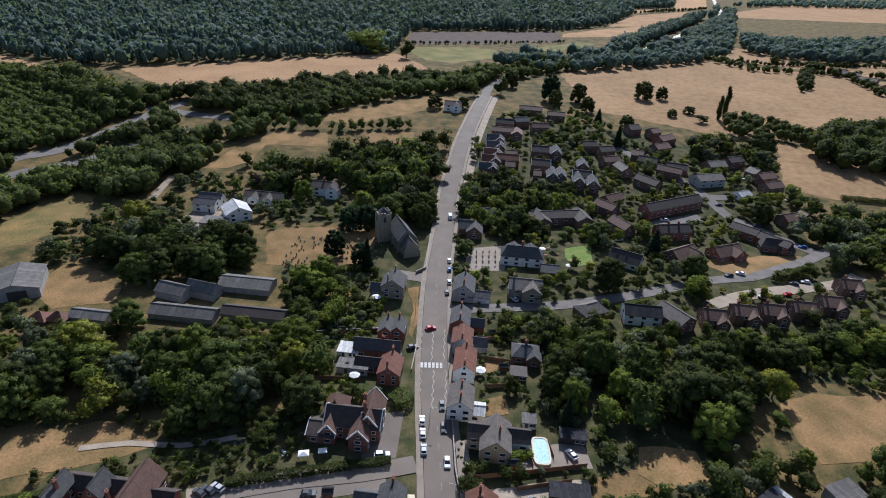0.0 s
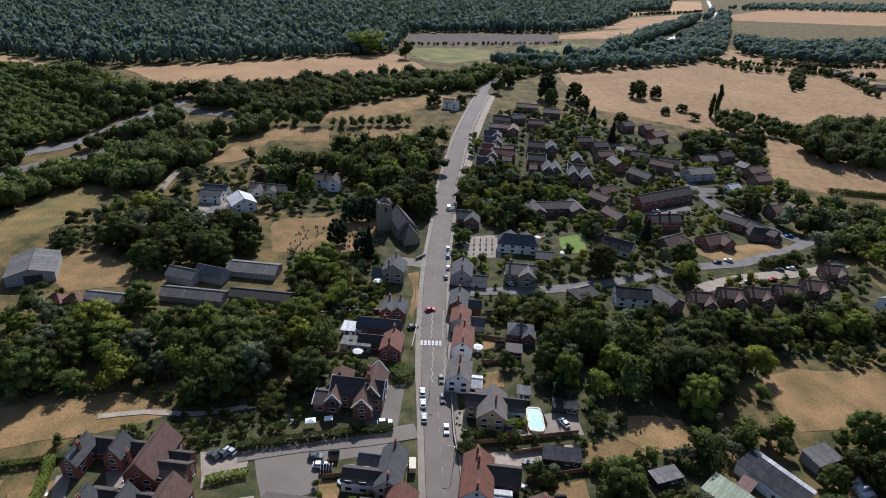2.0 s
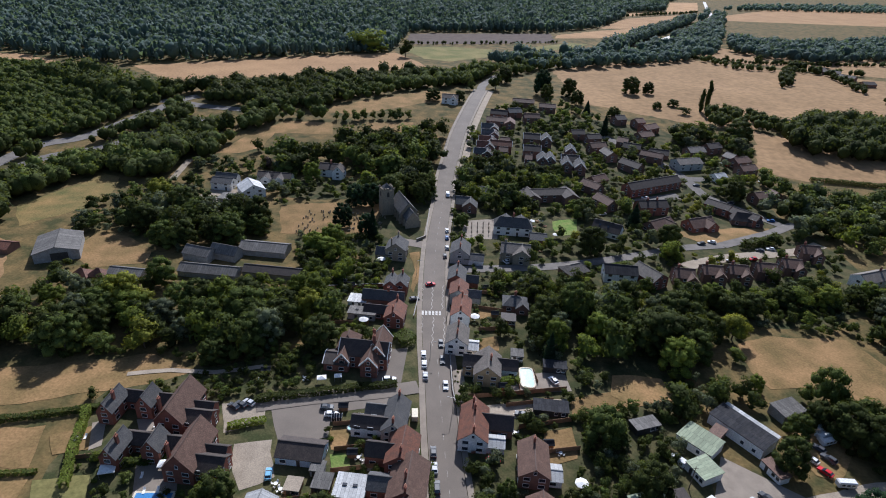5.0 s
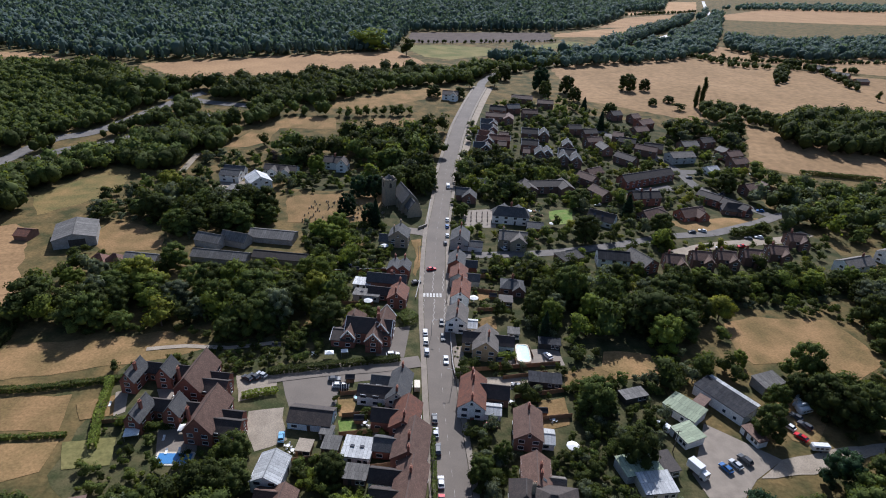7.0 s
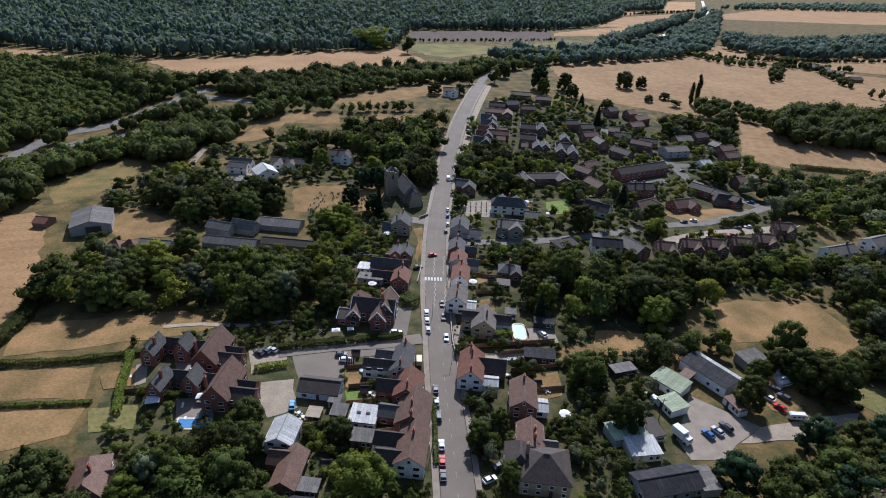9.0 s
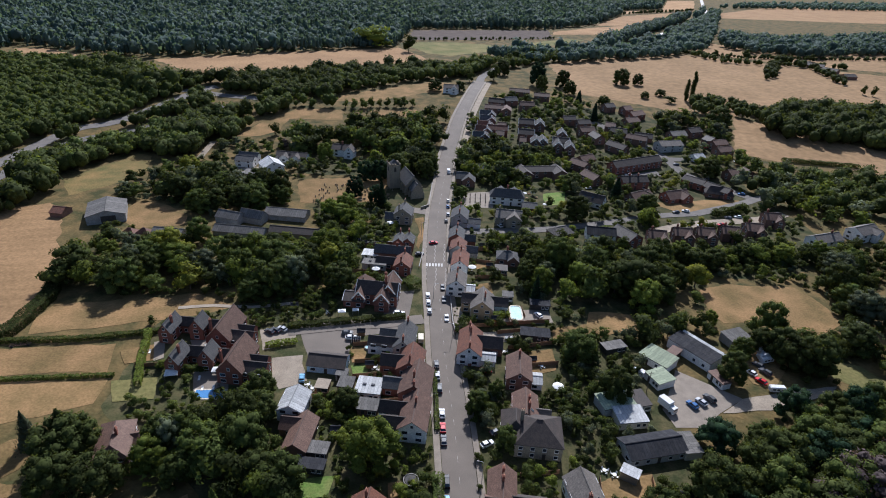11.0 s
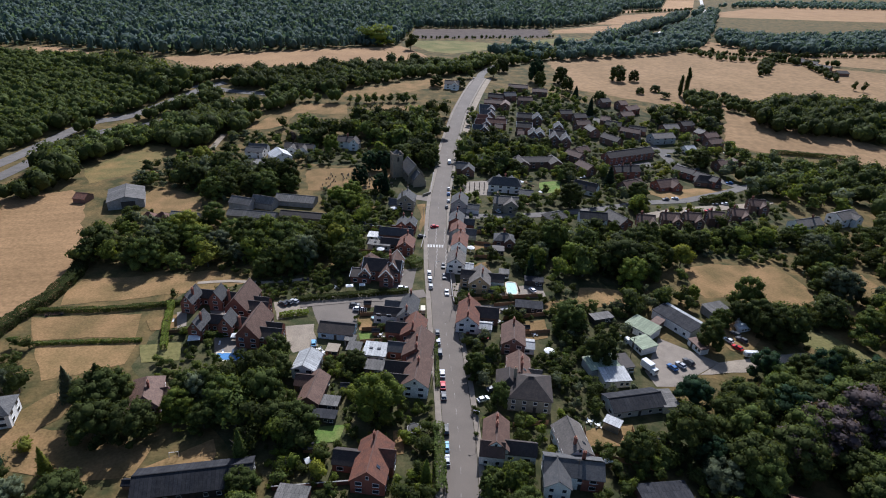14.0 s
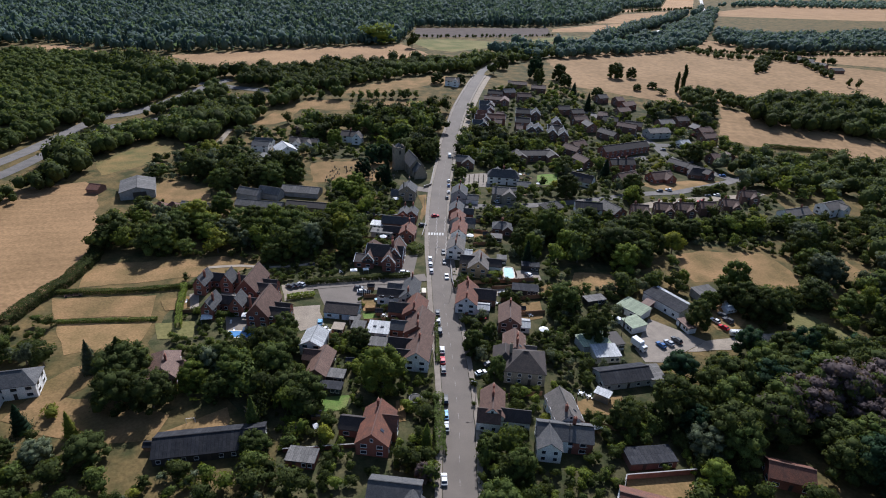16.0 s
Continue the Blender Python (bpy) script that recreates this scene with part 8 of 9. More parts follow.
grove([(-99.3, 164.1), (-75.4, 180.6), (-46.7, 183.7), (-43.6, 169.8), (-70.3, 165.4), (-92.3, 161.6)], 4.9, (2.8, 6.6), ['leaf_dark', 'leaf_mid', 'leaf_bright'], seed=83, shapes=("bush", "small"))
grove([(-66.4, 133.7), (-40.8, 141.0), (-36.4, 122.6), (-44.6, 117.7), (-59.8, 125.0)], 4.5, (2.2, 5.5), ['leaf_dark', 'leaf_mid', 'leaf_bright'], seed=84, shapes=("bush", "small"))
grove([(134.1, 188.1), (183.4, 208.8), (163.4, 177.3), (140.5, 168.7), (129.6, 170.8)], 5.4, (2.8, 6.6), ['leaf_dark', 'leaf_mid', 'leaf_mid', 'leaf_bright', 'leaf_dark', 'leaf_grey'], seed=85, shapes=("bush", "small"))
tree(127.2, 360.8, 6.6, 6.6, "leaf_mid", "small", 56)
tree(143.4, 338.2, 6.6, 6.6, "leaf_dark", "small", 63)
tree(100.8, 347.2, 7.7, 7.7, "leaf_bright", "small", 70)
tree(72.5, 262.3, 8.8, 8.8, "leaf_mid", "small", 77)
tree(84.1, 221.2, 7.7, 7.7, "leaf_dark", "small", 84)
tree(111.6, 216.1, 6.6, 6.6, "leaf_bright", "small", 91)
tree(132.3, 219.4, 5.5, 5.5, "leaf_mid", "small", 1)
tree(149.0, 201.6, 8.8, 8.8, "leaf_dark", "small", 8)
tree(104.9, 175.8, 7.7, 7.7, "leaf_bright", "small", 15)
tree(87.9, 187.3, 8.8, 8.8, "leaf_mid", "small", 22)
tree(57.8, 187.0, 9.9, 9.9, "leaf_dark", "small", 29)
tree(46.2, 180.1, 7.7, 7.7, "leaf_bright", "small", 36)
tree(41.0, 207.1, 7.7, 7.7, "leaf_mid", "small", 43)
tree(7.7, 124.0, 1.0, 1.1, 'leaf_mid', 'bush', 7)
tree(8.4, 121.3, 1.0, 1.1, 'leaf_mid', 'bush', 2)
tree(9.1, 119.3, 1.0, 1.1, 'leaf_mid', 'bush', 6)
tree(7.4, 121.3, 1.0, 1.1, 'leaf_mid', 'bush', 5)
tree(8.2, 126.2, 1.0, 1.1, 'leaf_mid', 'bush', 1)
grove([(143.6, 115.6), (171.9, 132.0), (202.4, 121.0), (165.6, 74.8), (136.6, 77.0), (123.8, 80.6), (123.2, 95.9)], 5.4, (3.3, 7.7), ['leaf_dark', 'leaf_mid', 'leaf_dark', 'leaf_grey'], seed=90, shapes=("small", "bush"))
grove([(118.8, 123.3), (136.9, 118.2), (151.9, 123.0), (141.9, 109.1), (122.8, 98.6), (116.8, 109.9)], 4.9, (3.3, 7.7), ['leaf_dark', 'leaf_dark', 'leaf_mid'], seed=91, shapes=("small", "bush"))
grove([(193.0, 203.3), (219.4, 206.6), (260.3, 194.3), (226.8, 152.2), (181.5, 147.5), (172.9, 159.5)], 6.5, (4.4, 9.9), ['leaf_dark', 'leaf_mid', 'leaf_dark'], seed=92, shapes=("small",))
grove([(-178.3, 201.2), (-153.2, 186.9), (-135.6, 179.1), (-130.6, 170.5), (-157.3, 171.2)], 5.4, (3.3, 7.7), ['leaf_dark', 'leaf_mid'], seed=93, shapes=("small", "bush"))
grove([(-147.3, 60.1), (-142.8, 71.0), (-128.2, 67.1), (-123.3, 52.8), (-135.2, 42.8)], 5.4, (2.8, 6.6), ['leaf_dark', 'leaf_mid', 'leaf_grey'], seed=94, shapes=("small", "bush"))
grove([(-107.9, 16.8), (-99.2, 20.7), (-87.2, 19.5), (-70.7, 11.4), (-44.7, 16.4), (-28.8, 15.6), (-20.4, 3.9), (-25.0, -1.6), (-100.8, -6.8), (-113.4, 11.2)], 4.6, (1.6, 4.6), ['leaf_dark', 'leaf_mid', 'leaf_dark', 'leaf_grey'], seed=95, thin=-0.2, shapes=("bush", "bush", "small"), label="brambles and rough shrubs round the barn")
grove([(14, 137), (30, 140), (30, 200), (14, 205)], 3.6, (1.4, 4.2), ['leaf_dark', 'leaf_mid', 'leaf_dark', 'leaf_grey'], seed=96, thin=-0.25, shapes=("bush",), label="garden shrubs behind the street's houses")
grove([(14, 50), (48, 50), (50, 118), (14, 112)], 3.6, (1.4, 3.8), ['leaf_dark', 'leaf_mid', 'leaf_dark', 'leaf_grey'], seed=97, thin=-0.1, shapes=("bush",), label="garden shrubs behind the street's houses")
grove([(-46, 140), (-26, 140), (-24, 200), (-40, 200)], 3.6, (1.4, 4.2), ['leaf_dark', 'leaf_mid', 'leaf_bright'], seed=98, thin=-0.25, shapes=("bush",), label="garden shrubs behind the street's houses")
grove([(-150, 240), (-88, 262), (-80, 315), (-150, 318)], 7.0, (4.5, 9.5), ['leaf_dark', 'leaf_mid', 'leaf_grey'], seed=99, thin=-0.2, shapes=("far",), label="garden trees round the white houses")

# ---- single trees ----
tree(-14.2, 46.3, 15.4, 16.5, "leaf_bright", "round", 30)
tree(-69.0, 147.5, 15.4, 16.5, "leaf_mid", "round", 37)
tree(112.1, 155.4, 12.1, 12.1, "leaf_yellow", "willow", 44)
tree(148.4, 181.4, 11.0, 13.2, "leaf_bright", "willow", 51)
tree(-149.9, 256.1, 12.1, 12.1, "leaf_yellow", "round", 58)
tree(-109.7, 145.6, 12.1, 14.3, "leaf_bright", "round", 65)
for x, y, h, w, n in ((-50.0, 237.0, 12.5, 11.0, 72), (-48.0, 262.0, 13.0, 11.0, 73), (-39.5, 265.0, 13.0, 12.0, 74), (-37.0, 228.0, 11.0, 9.0, 75), (-12.0, 271.0, 13.0, 10.0, 77), (-10.5, 281.0, 14.0, 11.0, 78), (-31.0, 275.0, 14.0, 13.0, 79), (-19.0, 282.0, 14.0, 12.0, 80)):
    tree(x, y, h, w, "leaf_pine" if n < 76 else "leaf_dark", "round", n)
for x, y, h, w, n in ((-50.6, 214.6, 11.0, 13.0, 81), (-58.0, 207.5, 10.0, 10.0, 82)):
    tree(x, y, h, w, "leaf_bright", "round", n)
tree(227.2, 499.4, 24.2, 7.2, "leaf_dark", "poplar", 79)
tree(81.7, 511.2, 23.1, 16.5, "leaf_pine", "round", 86)
tree(83.8, 488.0, 15.4, 12.1, "leaf_dark", "round", 93)
tree(106.2, 511.2, 16.5, 15.4, "leaf_dark", "round", 3)
tree(108.0, 480.2, 13.2, 13.2, "leaf_dark", "round", 10)
tree(51.6, 556.2, 15.4, 14.3, "leaf_dark", "round", 17)
tree(-14.8, 468.7, 11.0, 13.2, "leaf_dark", "round", 24)
tree(7.6, 469.1, 9.9, 11.0, "leaf_dark", "round", 31)
tree(132.2, 446.2, 9.9, 11.0, "leaf_dark", "round", 38)
tree(112.2, 454.2, 11.0, 9.9, "leaf_pine", "cone", 45)
tree(177.9, 482.5, 6.6, 8.8, "leaf_dark", "round", 52)
tree(195.9, 495.0, 6.6, 9.9, "leaf_dark", "round", 59)
tree(215.6, 483.5, 19.8, 6.6, "leaf_dark", "poplar", 66)
tree(169.1, 538.8, 16.5, 18.7, "leaf_dark", "round", 73)
tree(186.8, 542.1, 12.1, 12.1, "leaf_dark", "round", 80)
tree(82.6, 147.4, 16.5, 19.8, "leaf_dark", "round", 87)
tree(40.0, 135.9, 12.1, 7.7, "leaf_pine", "cone", 94)
tree(34.8, 274.2, 14.3, 14.3, "leaf_mid", "round", 4)
tree(100.7, 255.6, 13.2, 12.1, "leaf_pine", "cone", 11)
tree(71.3, 221.3, 14.3, 13.2, "leaf_dark", "round", 18)
tree(-33.4, 224.7, 15.4, 8.8, "leaf_pine", "cone", 25)
tree(-98.1, 694.7, 28.6, 55.0, "leaf_bright", "small", 32)
tree(-54.8, 673.0, 22.0, 17.6, "leaf_dark", "small", 39)
tree(111.5, 232.2, 13.2, 12.1, "leaf_dark", "round", 46)
tree(108.1, 220.8, 8.8, 9.9, "leaf_bright", "round", 53)
tree(172.7, 301.7, 13.2, 13.2, "leaf_dark", "round", 60)
tree(-51.1, 204.2, 8.8, 11.0, "leaf_bright", "round", 67)
tree(-79.2, 297.1, 11.0, 11.0, "leaf_bright", "round", 74)
tree(-107.9, 309.8, 7.7, 8.8, "leaf_copper", "small", 81)
tree(-122.2, 336.7, 9.9, 8.8, "leaf_dark", "small", 88)
tree(-110.8, 170.9, 12.1, 12.1, "leaf_mid", "round", 95)
tree(-146.4, 133.5, 15.4, 16.5, "leaf_dark", "round", 5)
tree(126.5, 119.5, 16.5, 13.2, "leaf_mid", "round", 12)
tree(124.9, 105.4, 13.2, 12.1, "leaf_dark", "round", 19)
tree(127.5, 99.7, 13.2, 12.1, "leaf_dark", "round", 26)
tree(120.0, 110.1, 9.9, 9.9, "leaf_dark", "round", 33)
tree(111.2, 105.4, 8.8, 8.8, "leaf_mid", "round", 40)
tree(101.6, 91.2, 12.1, 9.9, "leaf_dark", "round", 47)
tree(58.7, 78.0, 13.2, 11.0, "leaf_dark", "round", 54)
tree(51.1, 99.3, 12.1, 14.3, "leaf_mid", "round", 61)
tree(174.4, 156.7, 15.4, 14.3, "leaf_dark", "round", 68)
tree(14.6, 67.6, 8.8, 7.7, "leaf_mid", "round", 75)
tree(21.0, 75.5, 7.7, 5.5, "leaf_mid", "round", 82)
tree(22.7, 54.1, 8.8, 7.2, "leaf_mid", "round", 89)
tree(-25.1, 67.2, 7.7, 8.8, "leaf_dark", "round", 96)
tree(-51.8, 70.7, 9.9, 8.8, "leaf_dark", "round", 6)
tree(-108.1, 45.9, 12.1, 8.2, "leaf_grey", "cone", 13)
tree(-92.9, 43.0, 14.3, 14.3, "leaf_dark", "round", 20)
tree(-91.7, 30.5, 13.2, 13.2, "leaf_dark", "round", 27)
tree(-81.3, 31.4, 13.2, 13.2, "leaf_dark", "round", 34)
tree(-72.6, 47.0, 11.0, 11.0, "leaf_mid", "round", 41)
tree(-59.7, 43.9, 13.2, 13.2, "leaf_mid", "round", 48)
tree(-49.8, 46.9, 14.3, 14.3, "leaf_mid", "round", 55)
tree(-49.0, 59.8, 11.0, 11.0, "leaf_dark", "round", 62)
tree(-36.6, 36.5, 11.0, 12.1, "leaf_mid", "round", 69)
tree(-72.2, 38.6, 6.6, 13.2, "leaf_bright", "bush", 76)
tree(-88.6, 9.8, 8.8, 12.1, "leaf_dark", "round", 83)
tree(-101.8, 8.9, 6.6, 8.8, "leaf_grey", "round", 90)
tree(-45.6, 15.7, 7.7, 9.9, "leaf_mid", "round", 0)
tree(-49.2, 25.1, 12.1, 6.6, "leaf_mid", "cone", 7)
tree(1.1, 22.0, 8.8, 5.5, "leaf_bright", "cone", 14)
for x, y, h, w, n in ((103, 35, 13, 15, 21), (116, 42, 16, 19, 28), (131, 48, 18, 21, 35), (147, 50, 18, 21, 42), (133, 36, 14, 16, 49)):
    tree(x, y, h, w, "leaf_copper", "round", n)
for i in range(9):
    tree(-84 + i * 6.6, 404 + i * 1.6, 7.5 + (i * 5 % 4) * 0.6, 6.2 + (i * 3 % 4) * 0.4, "leaf_mid", "small", 300 + i)
tree(80.6, 25.5, 9.9, 12.1, "leaf_grey", "round", 56)
tree(79.5, 13.7, 8.8, 8.8, "leaf_bright", "round", 63)
tree(1.0, 10.4, 5.5, 5.5, "leaf_copper", "round", 70)
tree(156.2, 112.2, 12.1, 13.2, "leaf_dark", "round", 77)
tree(59.1, 33.4, 11.0, 9.9, "leaf_dark", "round", 84)
tree(-98.3, 18.4, 8.8, 5.5, "leaf_yellow", "cone", 91)
tree(-112.6, 18.8, 9.9, 7.7, "leaf_pine", "cone", 1)
tree(-108.9, 25.6, 4.4, 6.6, "leaf_yellow", "bush", 8)
tree(22.6, 33.4, 3.3, 3.9, "leaf_yellow", "bush", 15)
tree(36.9, 35.8, 3.3, 4.4, "leaf_yellow", "bush", 22)
tree(9.9, 243.1, 7.7, 6.6, "leaf_mid", "round", 29)
tree(71.3, 325.5, 8.8, 8.8, "leaf_dark", "small", 36)
tree(116.4, 406.1, 15.4, 9.9, "leaf_pine", "cone", 43)
tree(389.8, 762.3, 15.4, 17.6, "leaf_dark", "small", 50)
tree(424.5, 558.2, 11, 7, "leaf_dark", "small", 51)
tree(431, 552, 12, 8, "leaf_dark", "small", 52)
tree(40.8, 523.9, 17.6, 14.3, "leaf_dark", "small", 57)
tree(17.1, 513.8, 14.3, 13.2, "leaf_dark", "small", 64)
tree(354.6, 776.7, 9.9, 9.9, "leaf_dark", "small", 71)
tree(485.9, 778.0, 11.0, 13.2, "leaf_dark", "small", 78)
tree(196.0, 468.8, 7.7, 13.2, "leaf_dark", "bush", 85)
tree(214.8, 401.9, 18.7, 22.0, "leaf_dark", "round", 92)

# ---- hedges ----
hedge([(-13.3, 140.6), (-8.8, 144.1)], 6, 3, "leaf_mid", "tall clipped hedge beside the inn yard", 17)
hedge([(-53.5, 107.0), (-36.8, 111.5), (-25.2, 114.7), (-11.7, 117.9)], 2, 2, "leaf_dark", "clipped hedge along the lane", 18)
hedge([(-100.5, 99.0), (-95.8, 83.6), (-91.2, 71.5)], 2, 2.4, "leaf_bright", "tall green hedge between garden and paddock", 19)
hedge([(-148.3, 89.1), (-121.8, 93.0), (-103.4, 98.3), (-84.6, 105.1)], 1.8, 1.6, "leaf_dark", "field hedge on a fence line", 20)
hedge([(-134.4, 70.4), (-116.6, 73.4), (-101.1, 75.7)], 1.2, 1.2, "leaf_mid", "thin ragged hedge between paddocks", 21)
hedge([(-151.6, 67.4), (-150.5, 82.6), (-146.9, 97.9), (-147.6, 117.3), (-154.2, 135.9)], 5, 3, "leaf_dark", "thick hedge along the stubble field", 22)
hedge([(-85.5, 78.4), (-63.6, 84.2)], 1.8, 1.8, "leaf_mid", "clipped green garden hedge", 23)
hedge([(-57.9, 95.4), (-48.3, 98.8)], 2, 1.6, "leaf_bright", "bright clipped hedge beside the forecourt", 24)
hedge([(3.7, 42.3), (4.6, 27.6), (5.3, 19.0)], 2.8, 2.6, "leaf_mid", "tall green hedge beside the pavement", 25)
hedge([(1.1, 86.0), (2.8, 59.9)], 1.2, 1.4, "leaf_mid", "low green hedge beside the pavement", 26)
hedge([(238.9, 340.0), (264.1, 337.3), (290.4, 334.8)], 2.5, 2.6, "leaf_dark", "dark overgrown field hedge", 27)
hedge([(152.2, 237.9), (160.4, 241.5), (170.2, 245.3)], 4, 3.5, "leaf_dark", "tall dark clipped garden hedge", 28)
hedge([(19.7, 121.4), (28.2, 122.9)], 2, 2.2, "leaf_bright", "bright clipped green garden hedge", 29)
hedge([(-35.7, 133.8), (-25.1, 132.3)], 1.5, 1.5, "leaf_mid", "clipped green garden hedge", 30)
hedge([(71.1, 204.6), (87.3, 212.8)], 1.5, 1.6, "leaf_mid", "green hedge along the lane", 31)
hedge([(-79.4, 38.1), (-59.4, 41.2)], 2, 2, "leaf_mid", "clipped green garden hedge", 32)
hedge([(-49.6, 219.1), (-31.2, 226.4)], 2.5, 2.5, "leaf_mid", "green hedge beside the churchyard", 33)

# ---- cars ----
car(-3.7, 134.4, 94, "white", "hatch")
car(-3.2, 129.1, 94, "white", "hatch")
car(-2.5, 122.9, 94, "silver", "hatch")
car(4.3, 118.7, -86, "white", "hatch")
car(2.9, 131.9, -86, "grey", "hatch")
car(2.1, 141.3, -86, "grey", "hatch")
car(1.9, 283.0, -86, "white", "van")
car(2.4, 236.2, 94, "white", "hatch")
car(2.5, 227.9, 94, "blue", "hatch")
car(2.0, 208.8, 94, "grey", "hatch")
car(2.8, 217.2, 94, "silver", "hatch")
car(-3.5, 182.5, 20, "red", "hatch")
car(1.5, 90.2, 94, "grey", "hatch")
car(2.0, 84.4, 94, "silver", "hatch")
car(2.9, 78.0, 94, "grey", "suv")
car(4.1, 66.6, 94, "white", "hatch")
car(4.5, 60.7, 94, "red", "hatch")
car(4.9, 55.7, 94, "grey", "hatch")
car(6.0, 41.0, 94, "black", "suv")
car(6.2, 34.4, 94, "pale_blue", "hatch")
car(6.5, 29.5, 94, "silver", "hatch")
car(6.5, 10.0, 94, "white", "hatch")
car(-4.7, 104.3, 94, "tan", "van")
car(18.2, 88.5, 5, "red", "hatch")
car(-41.7, 79.3, 100, "pale_blue", "hatch")
car(-59.2, 103.7, 150, "grey", "hatch")
car(-57.3, 104.7, 150, "grey", "hatch")
car(-55.2, 105.7, 150, "silver", "hatch")
car(-31.5, 105.6, 5, "grey", "hatch")
car(-29.6, 102.7, 5, "white", "hatch")
car(84.0, 77.2, 120, "blue", "hatch")
car(87.4, 78.8, 120, "silver", "hatch")
car(90.8, 80.7, 120, "grey", "suv")
car(70.6, 92.1, 130, "white", "van")
car(119.3, 104.8, 140, "white", "van")
car(116.0, 96.2, 125, "grey", "suv")
car(110.7, 95.6, 125, "white", "hatch")
car(112.3, 91.2, 125, "red", "hatch")
car(115.3, 100.2, 125, "grey", "hatch")
car(130.8, 238.5, 190, "grey", "hatch")
car(137.0, 240.8, 160, "white", "hatch")
car(130.6, 216.9, 175, "grey", "hatch")
car(158.5, 234.2, 155, "grey", "hatch")
car(164.8, 236.5, 175, "white", "hatch")
car(150.6, 224.2, 193, "red", "hatch")
car(138.3, 220.5, 150, "silver", "hatch")
car(182.3, 273.5, 170, "blue", "hatch")
car(167.4, 314.9, 160, "blue", "hatch")
car(168.6, 310.1, 170, "blue", "hatch")
car(157.2, 320.8, 172, "grey", "hatch")
car(118.3, 296.3, 175, "white", "hatch")
car(87.3, 269.0, 195, "silver", "hatch")
car(169.1, 296.3, 190, "grey", "hatch")
car(203.3, 333.0, 195, "silver", "hatch")
car(139.7, 367.2, 170, "white", "van")
car(189.1, 360.5, 170, "silver", "hatch")
car(189.5, 357.3, 170, "red", "hatch")
car(40.1, 124.4, 120, "white", "hatch")
car(-14.1, 120.0, 10, "white", "suv")
car(29.8, 206.8, 120, "white", "hatch")
car(-9.4, 170.4, 20, "grey", "hatch")
car(17.4, 55.3, 30, "white", "hatch")
car(20.4, 60.4, 30, "grey", "hatch")
car(-224.5, 273.0, 20, "white", "hatch")

car(27.8, 107.4, 160, "grey", "hatch")
car(21.0, 98.3, 60, "pale_blue", "hatch")

# ---- street and garden things ----
street_marks()
lamp_post(15.4, 41.6, 8.0, 180)
lamp_post(12.0, 165.1, 7.0, 180)
lamp_post(5.3, 233.2, 7.0, 180)
lamp_post(-9.8, 190.8, 7.0, 0)
lamp_post(-1.4, 133.1, 7.0, 0)
lamp_post(6.6, 105.9, 7.0, 180)
telegraph_pole(8.8, 103.3)
telegraph_pole(41.5, 25.2)
telegraph_pole(4.5, 164.4)
telegraph_pole(70.9, 82.9)
telegraph_pole(1.6, 67.2)
pool(31.4, 125.3, 90)
fence([(11.5, 114.0), (23.9, 116.3), (43.9, 120.6)], 1.8)
fence([(27.3, 130.1), (28.5, 119.2)], 1.4)
fence([(33.8, 129.5), (34.8, 123.0)], 1.4)
fence([(-25.7, 81.5), (-13.0, 84.3)], 1.8)
fence([(-26.2, 89.1), (-13.8, 91.8)], 1.8)
fence([(-37.5, 70.8), (-24.2, 73.8)], 1.8)
fence([(-20.3, 69.1), (-8.5, 71.9)], 1.8)
fence([(26.6, 101.9), (43.6, 106.5)], 1.8)
fence([(23.4, 111.0), (38.7, 114.8)], 1.8)
fence([(47.5, 45.0), (46.6, 34.8)], 1.8)
fence([(62.1, 46.2), (60.9, 37.2)], 1.8)
fence([(32.3, 92.4), (43.7, 94.8)], 1.8)
fence([(25.9, 44.5), (36.9, 46.5)], 1.8)
fence([(-28.3, 98.6), (-14.5, 101.5)], 1.8)
fence([(-44.0, 72.0), (-37.5, 70.8)], 1.8)
fence([(-96.5, 80.5), (-84.0, 83.2)], 1.6)
fence([(16.0, 151.5), (27.0, 153.0)], 1.8)
fence([(14.5, 166.8), (27.0, 164.8)], 1.8)
fence([(13.5, 178.0), (26.0, 178.5)], 1.8)
fence([(-42.0, 150.5), (-25.0, 151.5)], 1.8)
fence([(46.0, 35.5), (67.0, 30.0)], 1.8)
garden_wall([(-44.8, 175.3), (-28.8, 178.4), (-16.5, 180.4)], 1.6)
garden_wall([(55.8, 14.1), (75.9, 17.5)], 2.0)
garden_wall([(55.8, 14.1), (52.5, 5.6)], 2.0)
garden_wall([(5.3, 137.3), (6.6, 116.6), (7.6, 110.5)], 1.2)
garden_wall([(-8.8, 157.8), (-7.7, 175.5)], 1.0)
garden_wall([(-12.0, 223.4), (-7.8, 228.0), (-7.6, 261.4)], 1.4, 'stone', 'low stone churchyard wall with a coping')
garden_wall([(12.2, 91.1), (17.7, 92.7)], 1.0)
garden_wall([(-38.4, 16.7), (-9.2, 21.7)], 1.4)
for x, y, turn in ((-55.1, 115.9, 10), (-19.1, 86.9, 30), (-16.8, 86.0, 70), (25.2, 99.7, 0), (37.6, 92.7, 45), (-37.3, 74.8, 20), (-39.0, 76.4, 60), (49.6, 48.2, 0), (52.0, 46.8, 30), (54.3, 30.7, 15),
                   (-12.6, 64.3, 50), (-78.0, 94.6, 25), (-97.0, 88.0, 40), (-41.0, 118.6, 35)):
    furniture_set(x, y, turn)
gazebo(-30.6, 119.0, 12, 2.4, 1.8)
gazebo(-35.6, 117.6, 12, 3.0, 2.2)
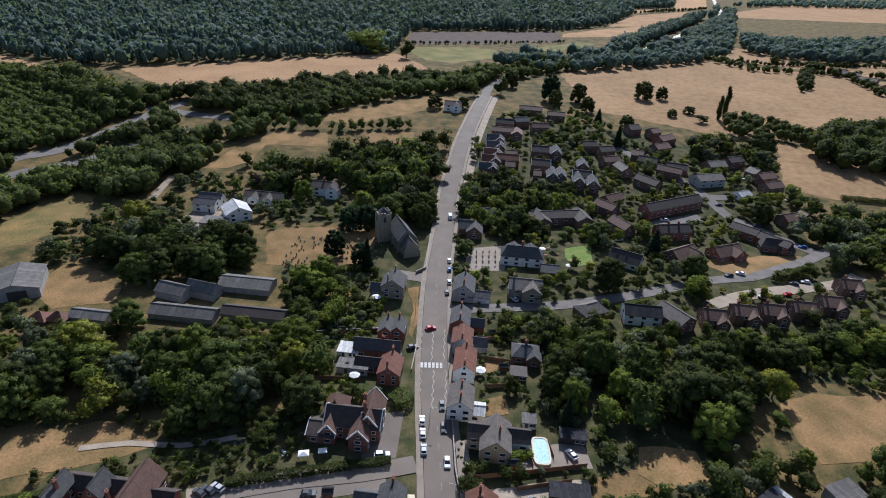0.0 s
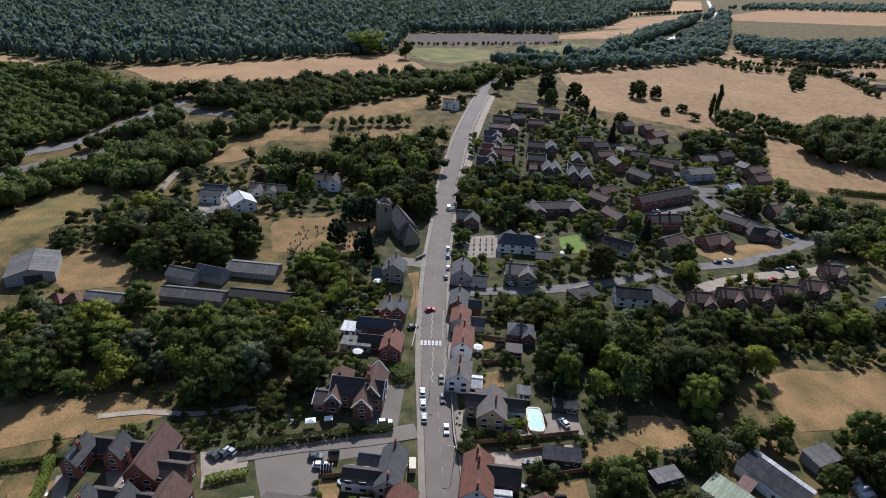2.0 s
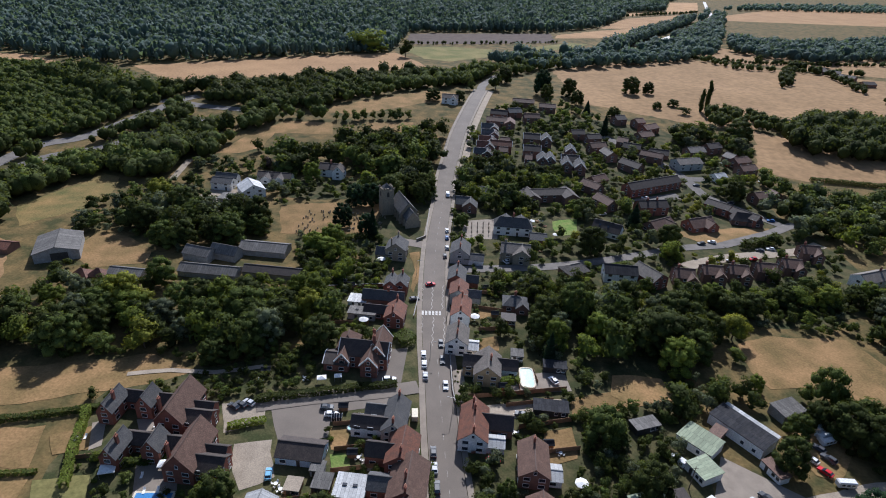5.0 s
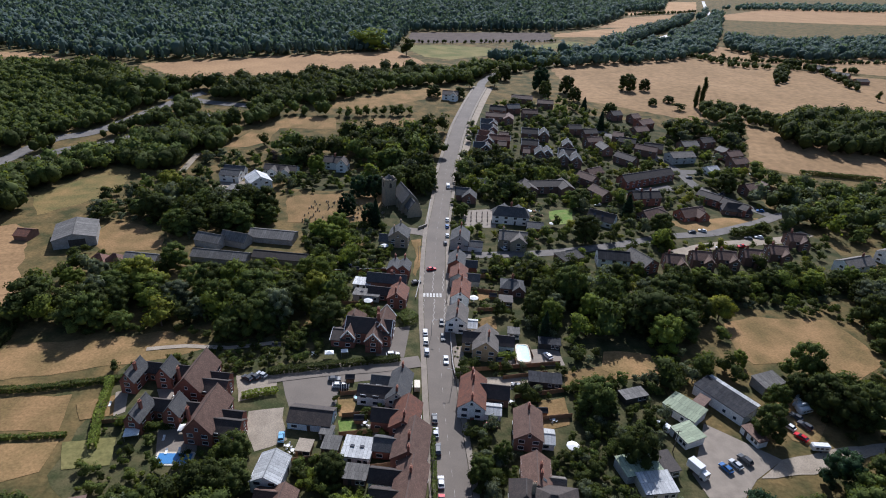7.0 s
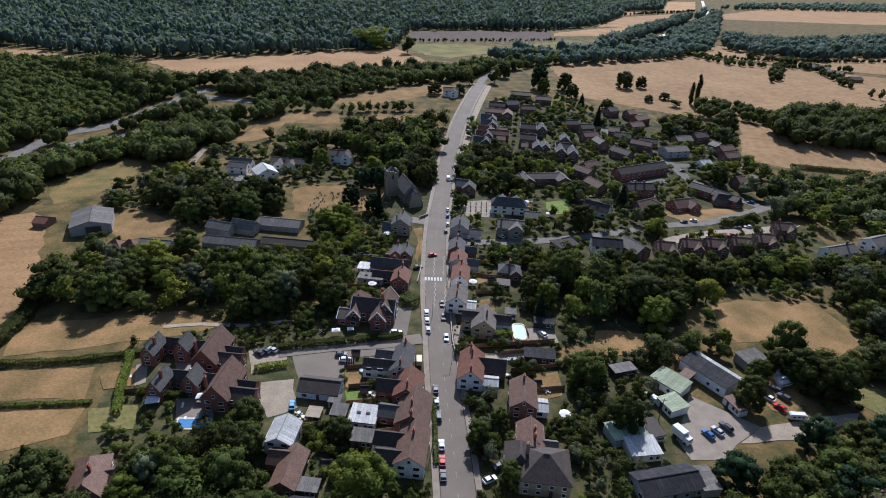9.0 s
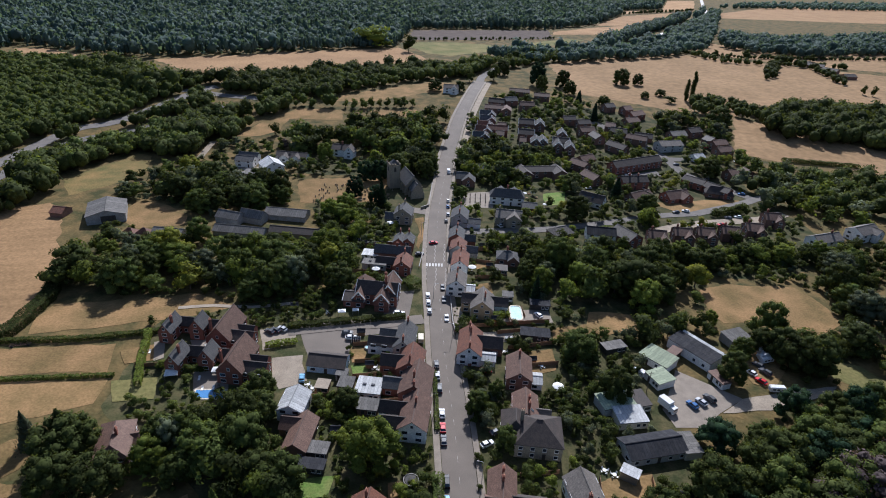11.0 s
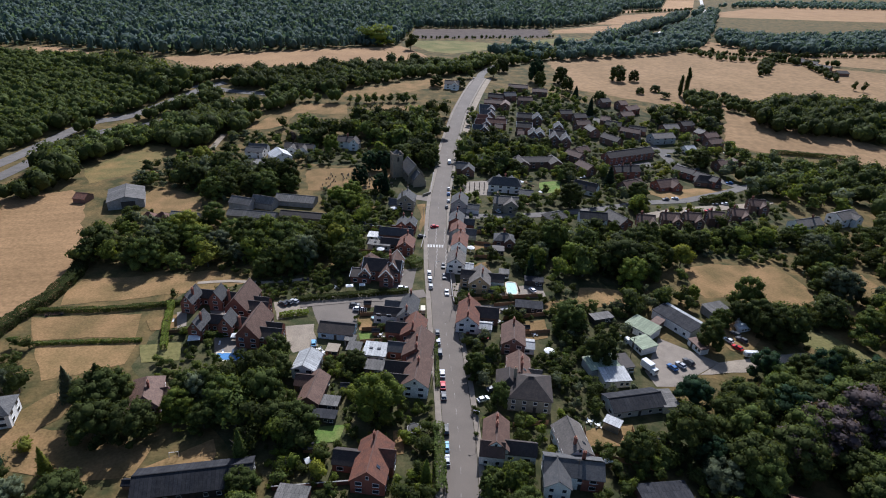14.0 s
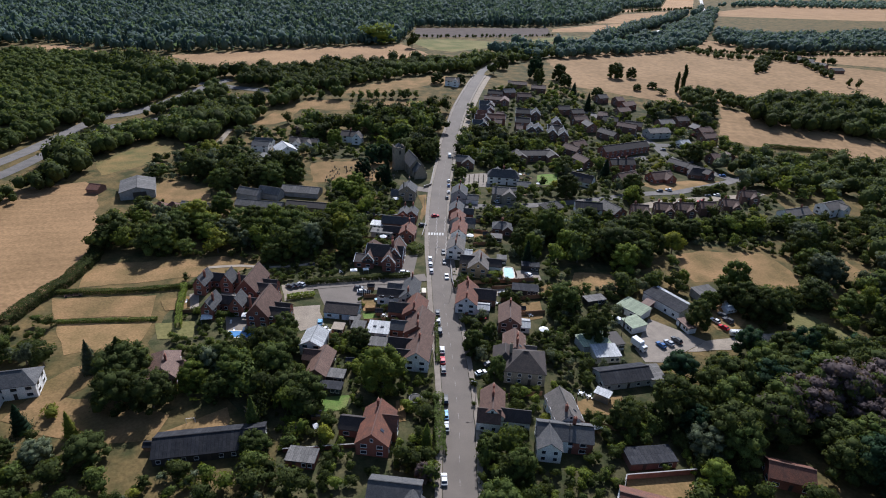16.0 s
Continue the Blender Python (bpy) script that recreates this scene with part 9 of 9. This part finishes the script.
gazebo(-82.8, 76.9, 15, 4.0, 3.4)
gazebo(-69.1, 79.6, 10, 3.4, 2.6)
gazebo(51.2, 31.8, 20, 2.6, 2.2)
gazebo(-30.6, 25.6, 30, 2.6, 2.2)
hot_tub(-23.0, 97.7)
for x, y in ((-67.9, 72.4), (-71.2, 71.8), (-74.0, 76.5), (-95.5, 88.6)):
    lounger(x, y, 100)
parasol(-27.1, 152.0, 1.9)
parasol(-26.2, 200.1, 1.9)
parasol(41.4, 81.1, 1.9)
parasol(14.6, 158.4, 1.9)
garden_table(40.9, 247.8, 20)
garden_table(49.8, 254.8, 20)
garden_table(53.2, 249.4, 20)
garden_table(59.0, 243.4, 20)
garden_table(47.4, 220.1, 20)
garden_table(47.6, 247.5, 20)
garden_table(37.1, 93.4, 20)
parasol(46.5, 251.4, 1.6)
parasol(51.6, 253.3, 1.6)
parasol(41.9, 246.2, 1.6)
parasol(56.8, 236.1, 1.6)
garden_shed(-54.4, 120.7, 10)
garden_shed(8.8, 168.3, 5)
garden_shed(-30.1, 187.1, 5)
garden_shed(-26.5, 106.0, 5)
garden_shed(-20.9, 87.8, 5)
garden_shed(34.5, 95.4, 5)
garden_shed(43.9, 44.7, 5)
garden_shed(18.8, 22.4, 5)
garden_shed(-32.2, 30.8, 5)
garden_shed(22.8, 119.4, 5)
garden_shed(69.5, 40.4, 5)
garden_shed(40.7, 160.5, 5)
garden_shed(22.4, 161.8, 4)
garden_shed(19.3, 181.3, 4)
garden_shed(-74.6, 15.2, 5)
garden_shed(-35.9, 177.3, 5)
garden_shed(-26.6, 57.0, 5)
pool_cover(-68.2, 69.9, 4)
greenhouse(43.9, 162.3, 10)
greenhouse(105.3, 169.8, 20)
greenhouse(-27.7, 101.5, 5)
greenhouse(-39.7, 180.5, 5)
greenhouse(-60.9, 14.2, 5)
closed_parasol(12.0, 243.8)
closed_parasol(12.0, 238.9)
closed_parasol(11.9, 234.1)
closed_parasol(14.9, 244.2)
closed_parasol(14.8, 239.2)
closed_parasol(14.7, 234.4)
closed_parasol(17.9, 244.6)
closed_parasol(17.7, 239.6)
closed_parasol(17.6, 234.8)
closed_parasol(20.8, 245.0)
closed_parasol(20.6, 240.0)
closed_parasol(20.4, 235.1)
closed_parasol(23.7, 245.4)
closed_parasol(23.5, 240.3)
closed_parasol(23.3, 235.5)
trampoline(-3.4, 40.9)
goal(-67.6, 25.5, 15)
harrow(-139.3, 88.7)
lorry(75.3, 75.2, -58, 6.5)
caravan(119.4, 104.3, 20)
caravan(120.8, 108.6, 30)
caravan(119.3, 102.9, 20)
caravan(115.4, 86.8, 0)
graves = random.Random(5)
for i in range(130):
    gx, gy = graves.uniform(-71, -30), graves.uniform(218, 253)
    if noise.noise((gx / 9, gy / 9, 3)) > -0.25:
        gravestone(gx, gy, -10 + graves.uniform(-8, 8), graves.uniform(0.7, 1.3), i % 2)
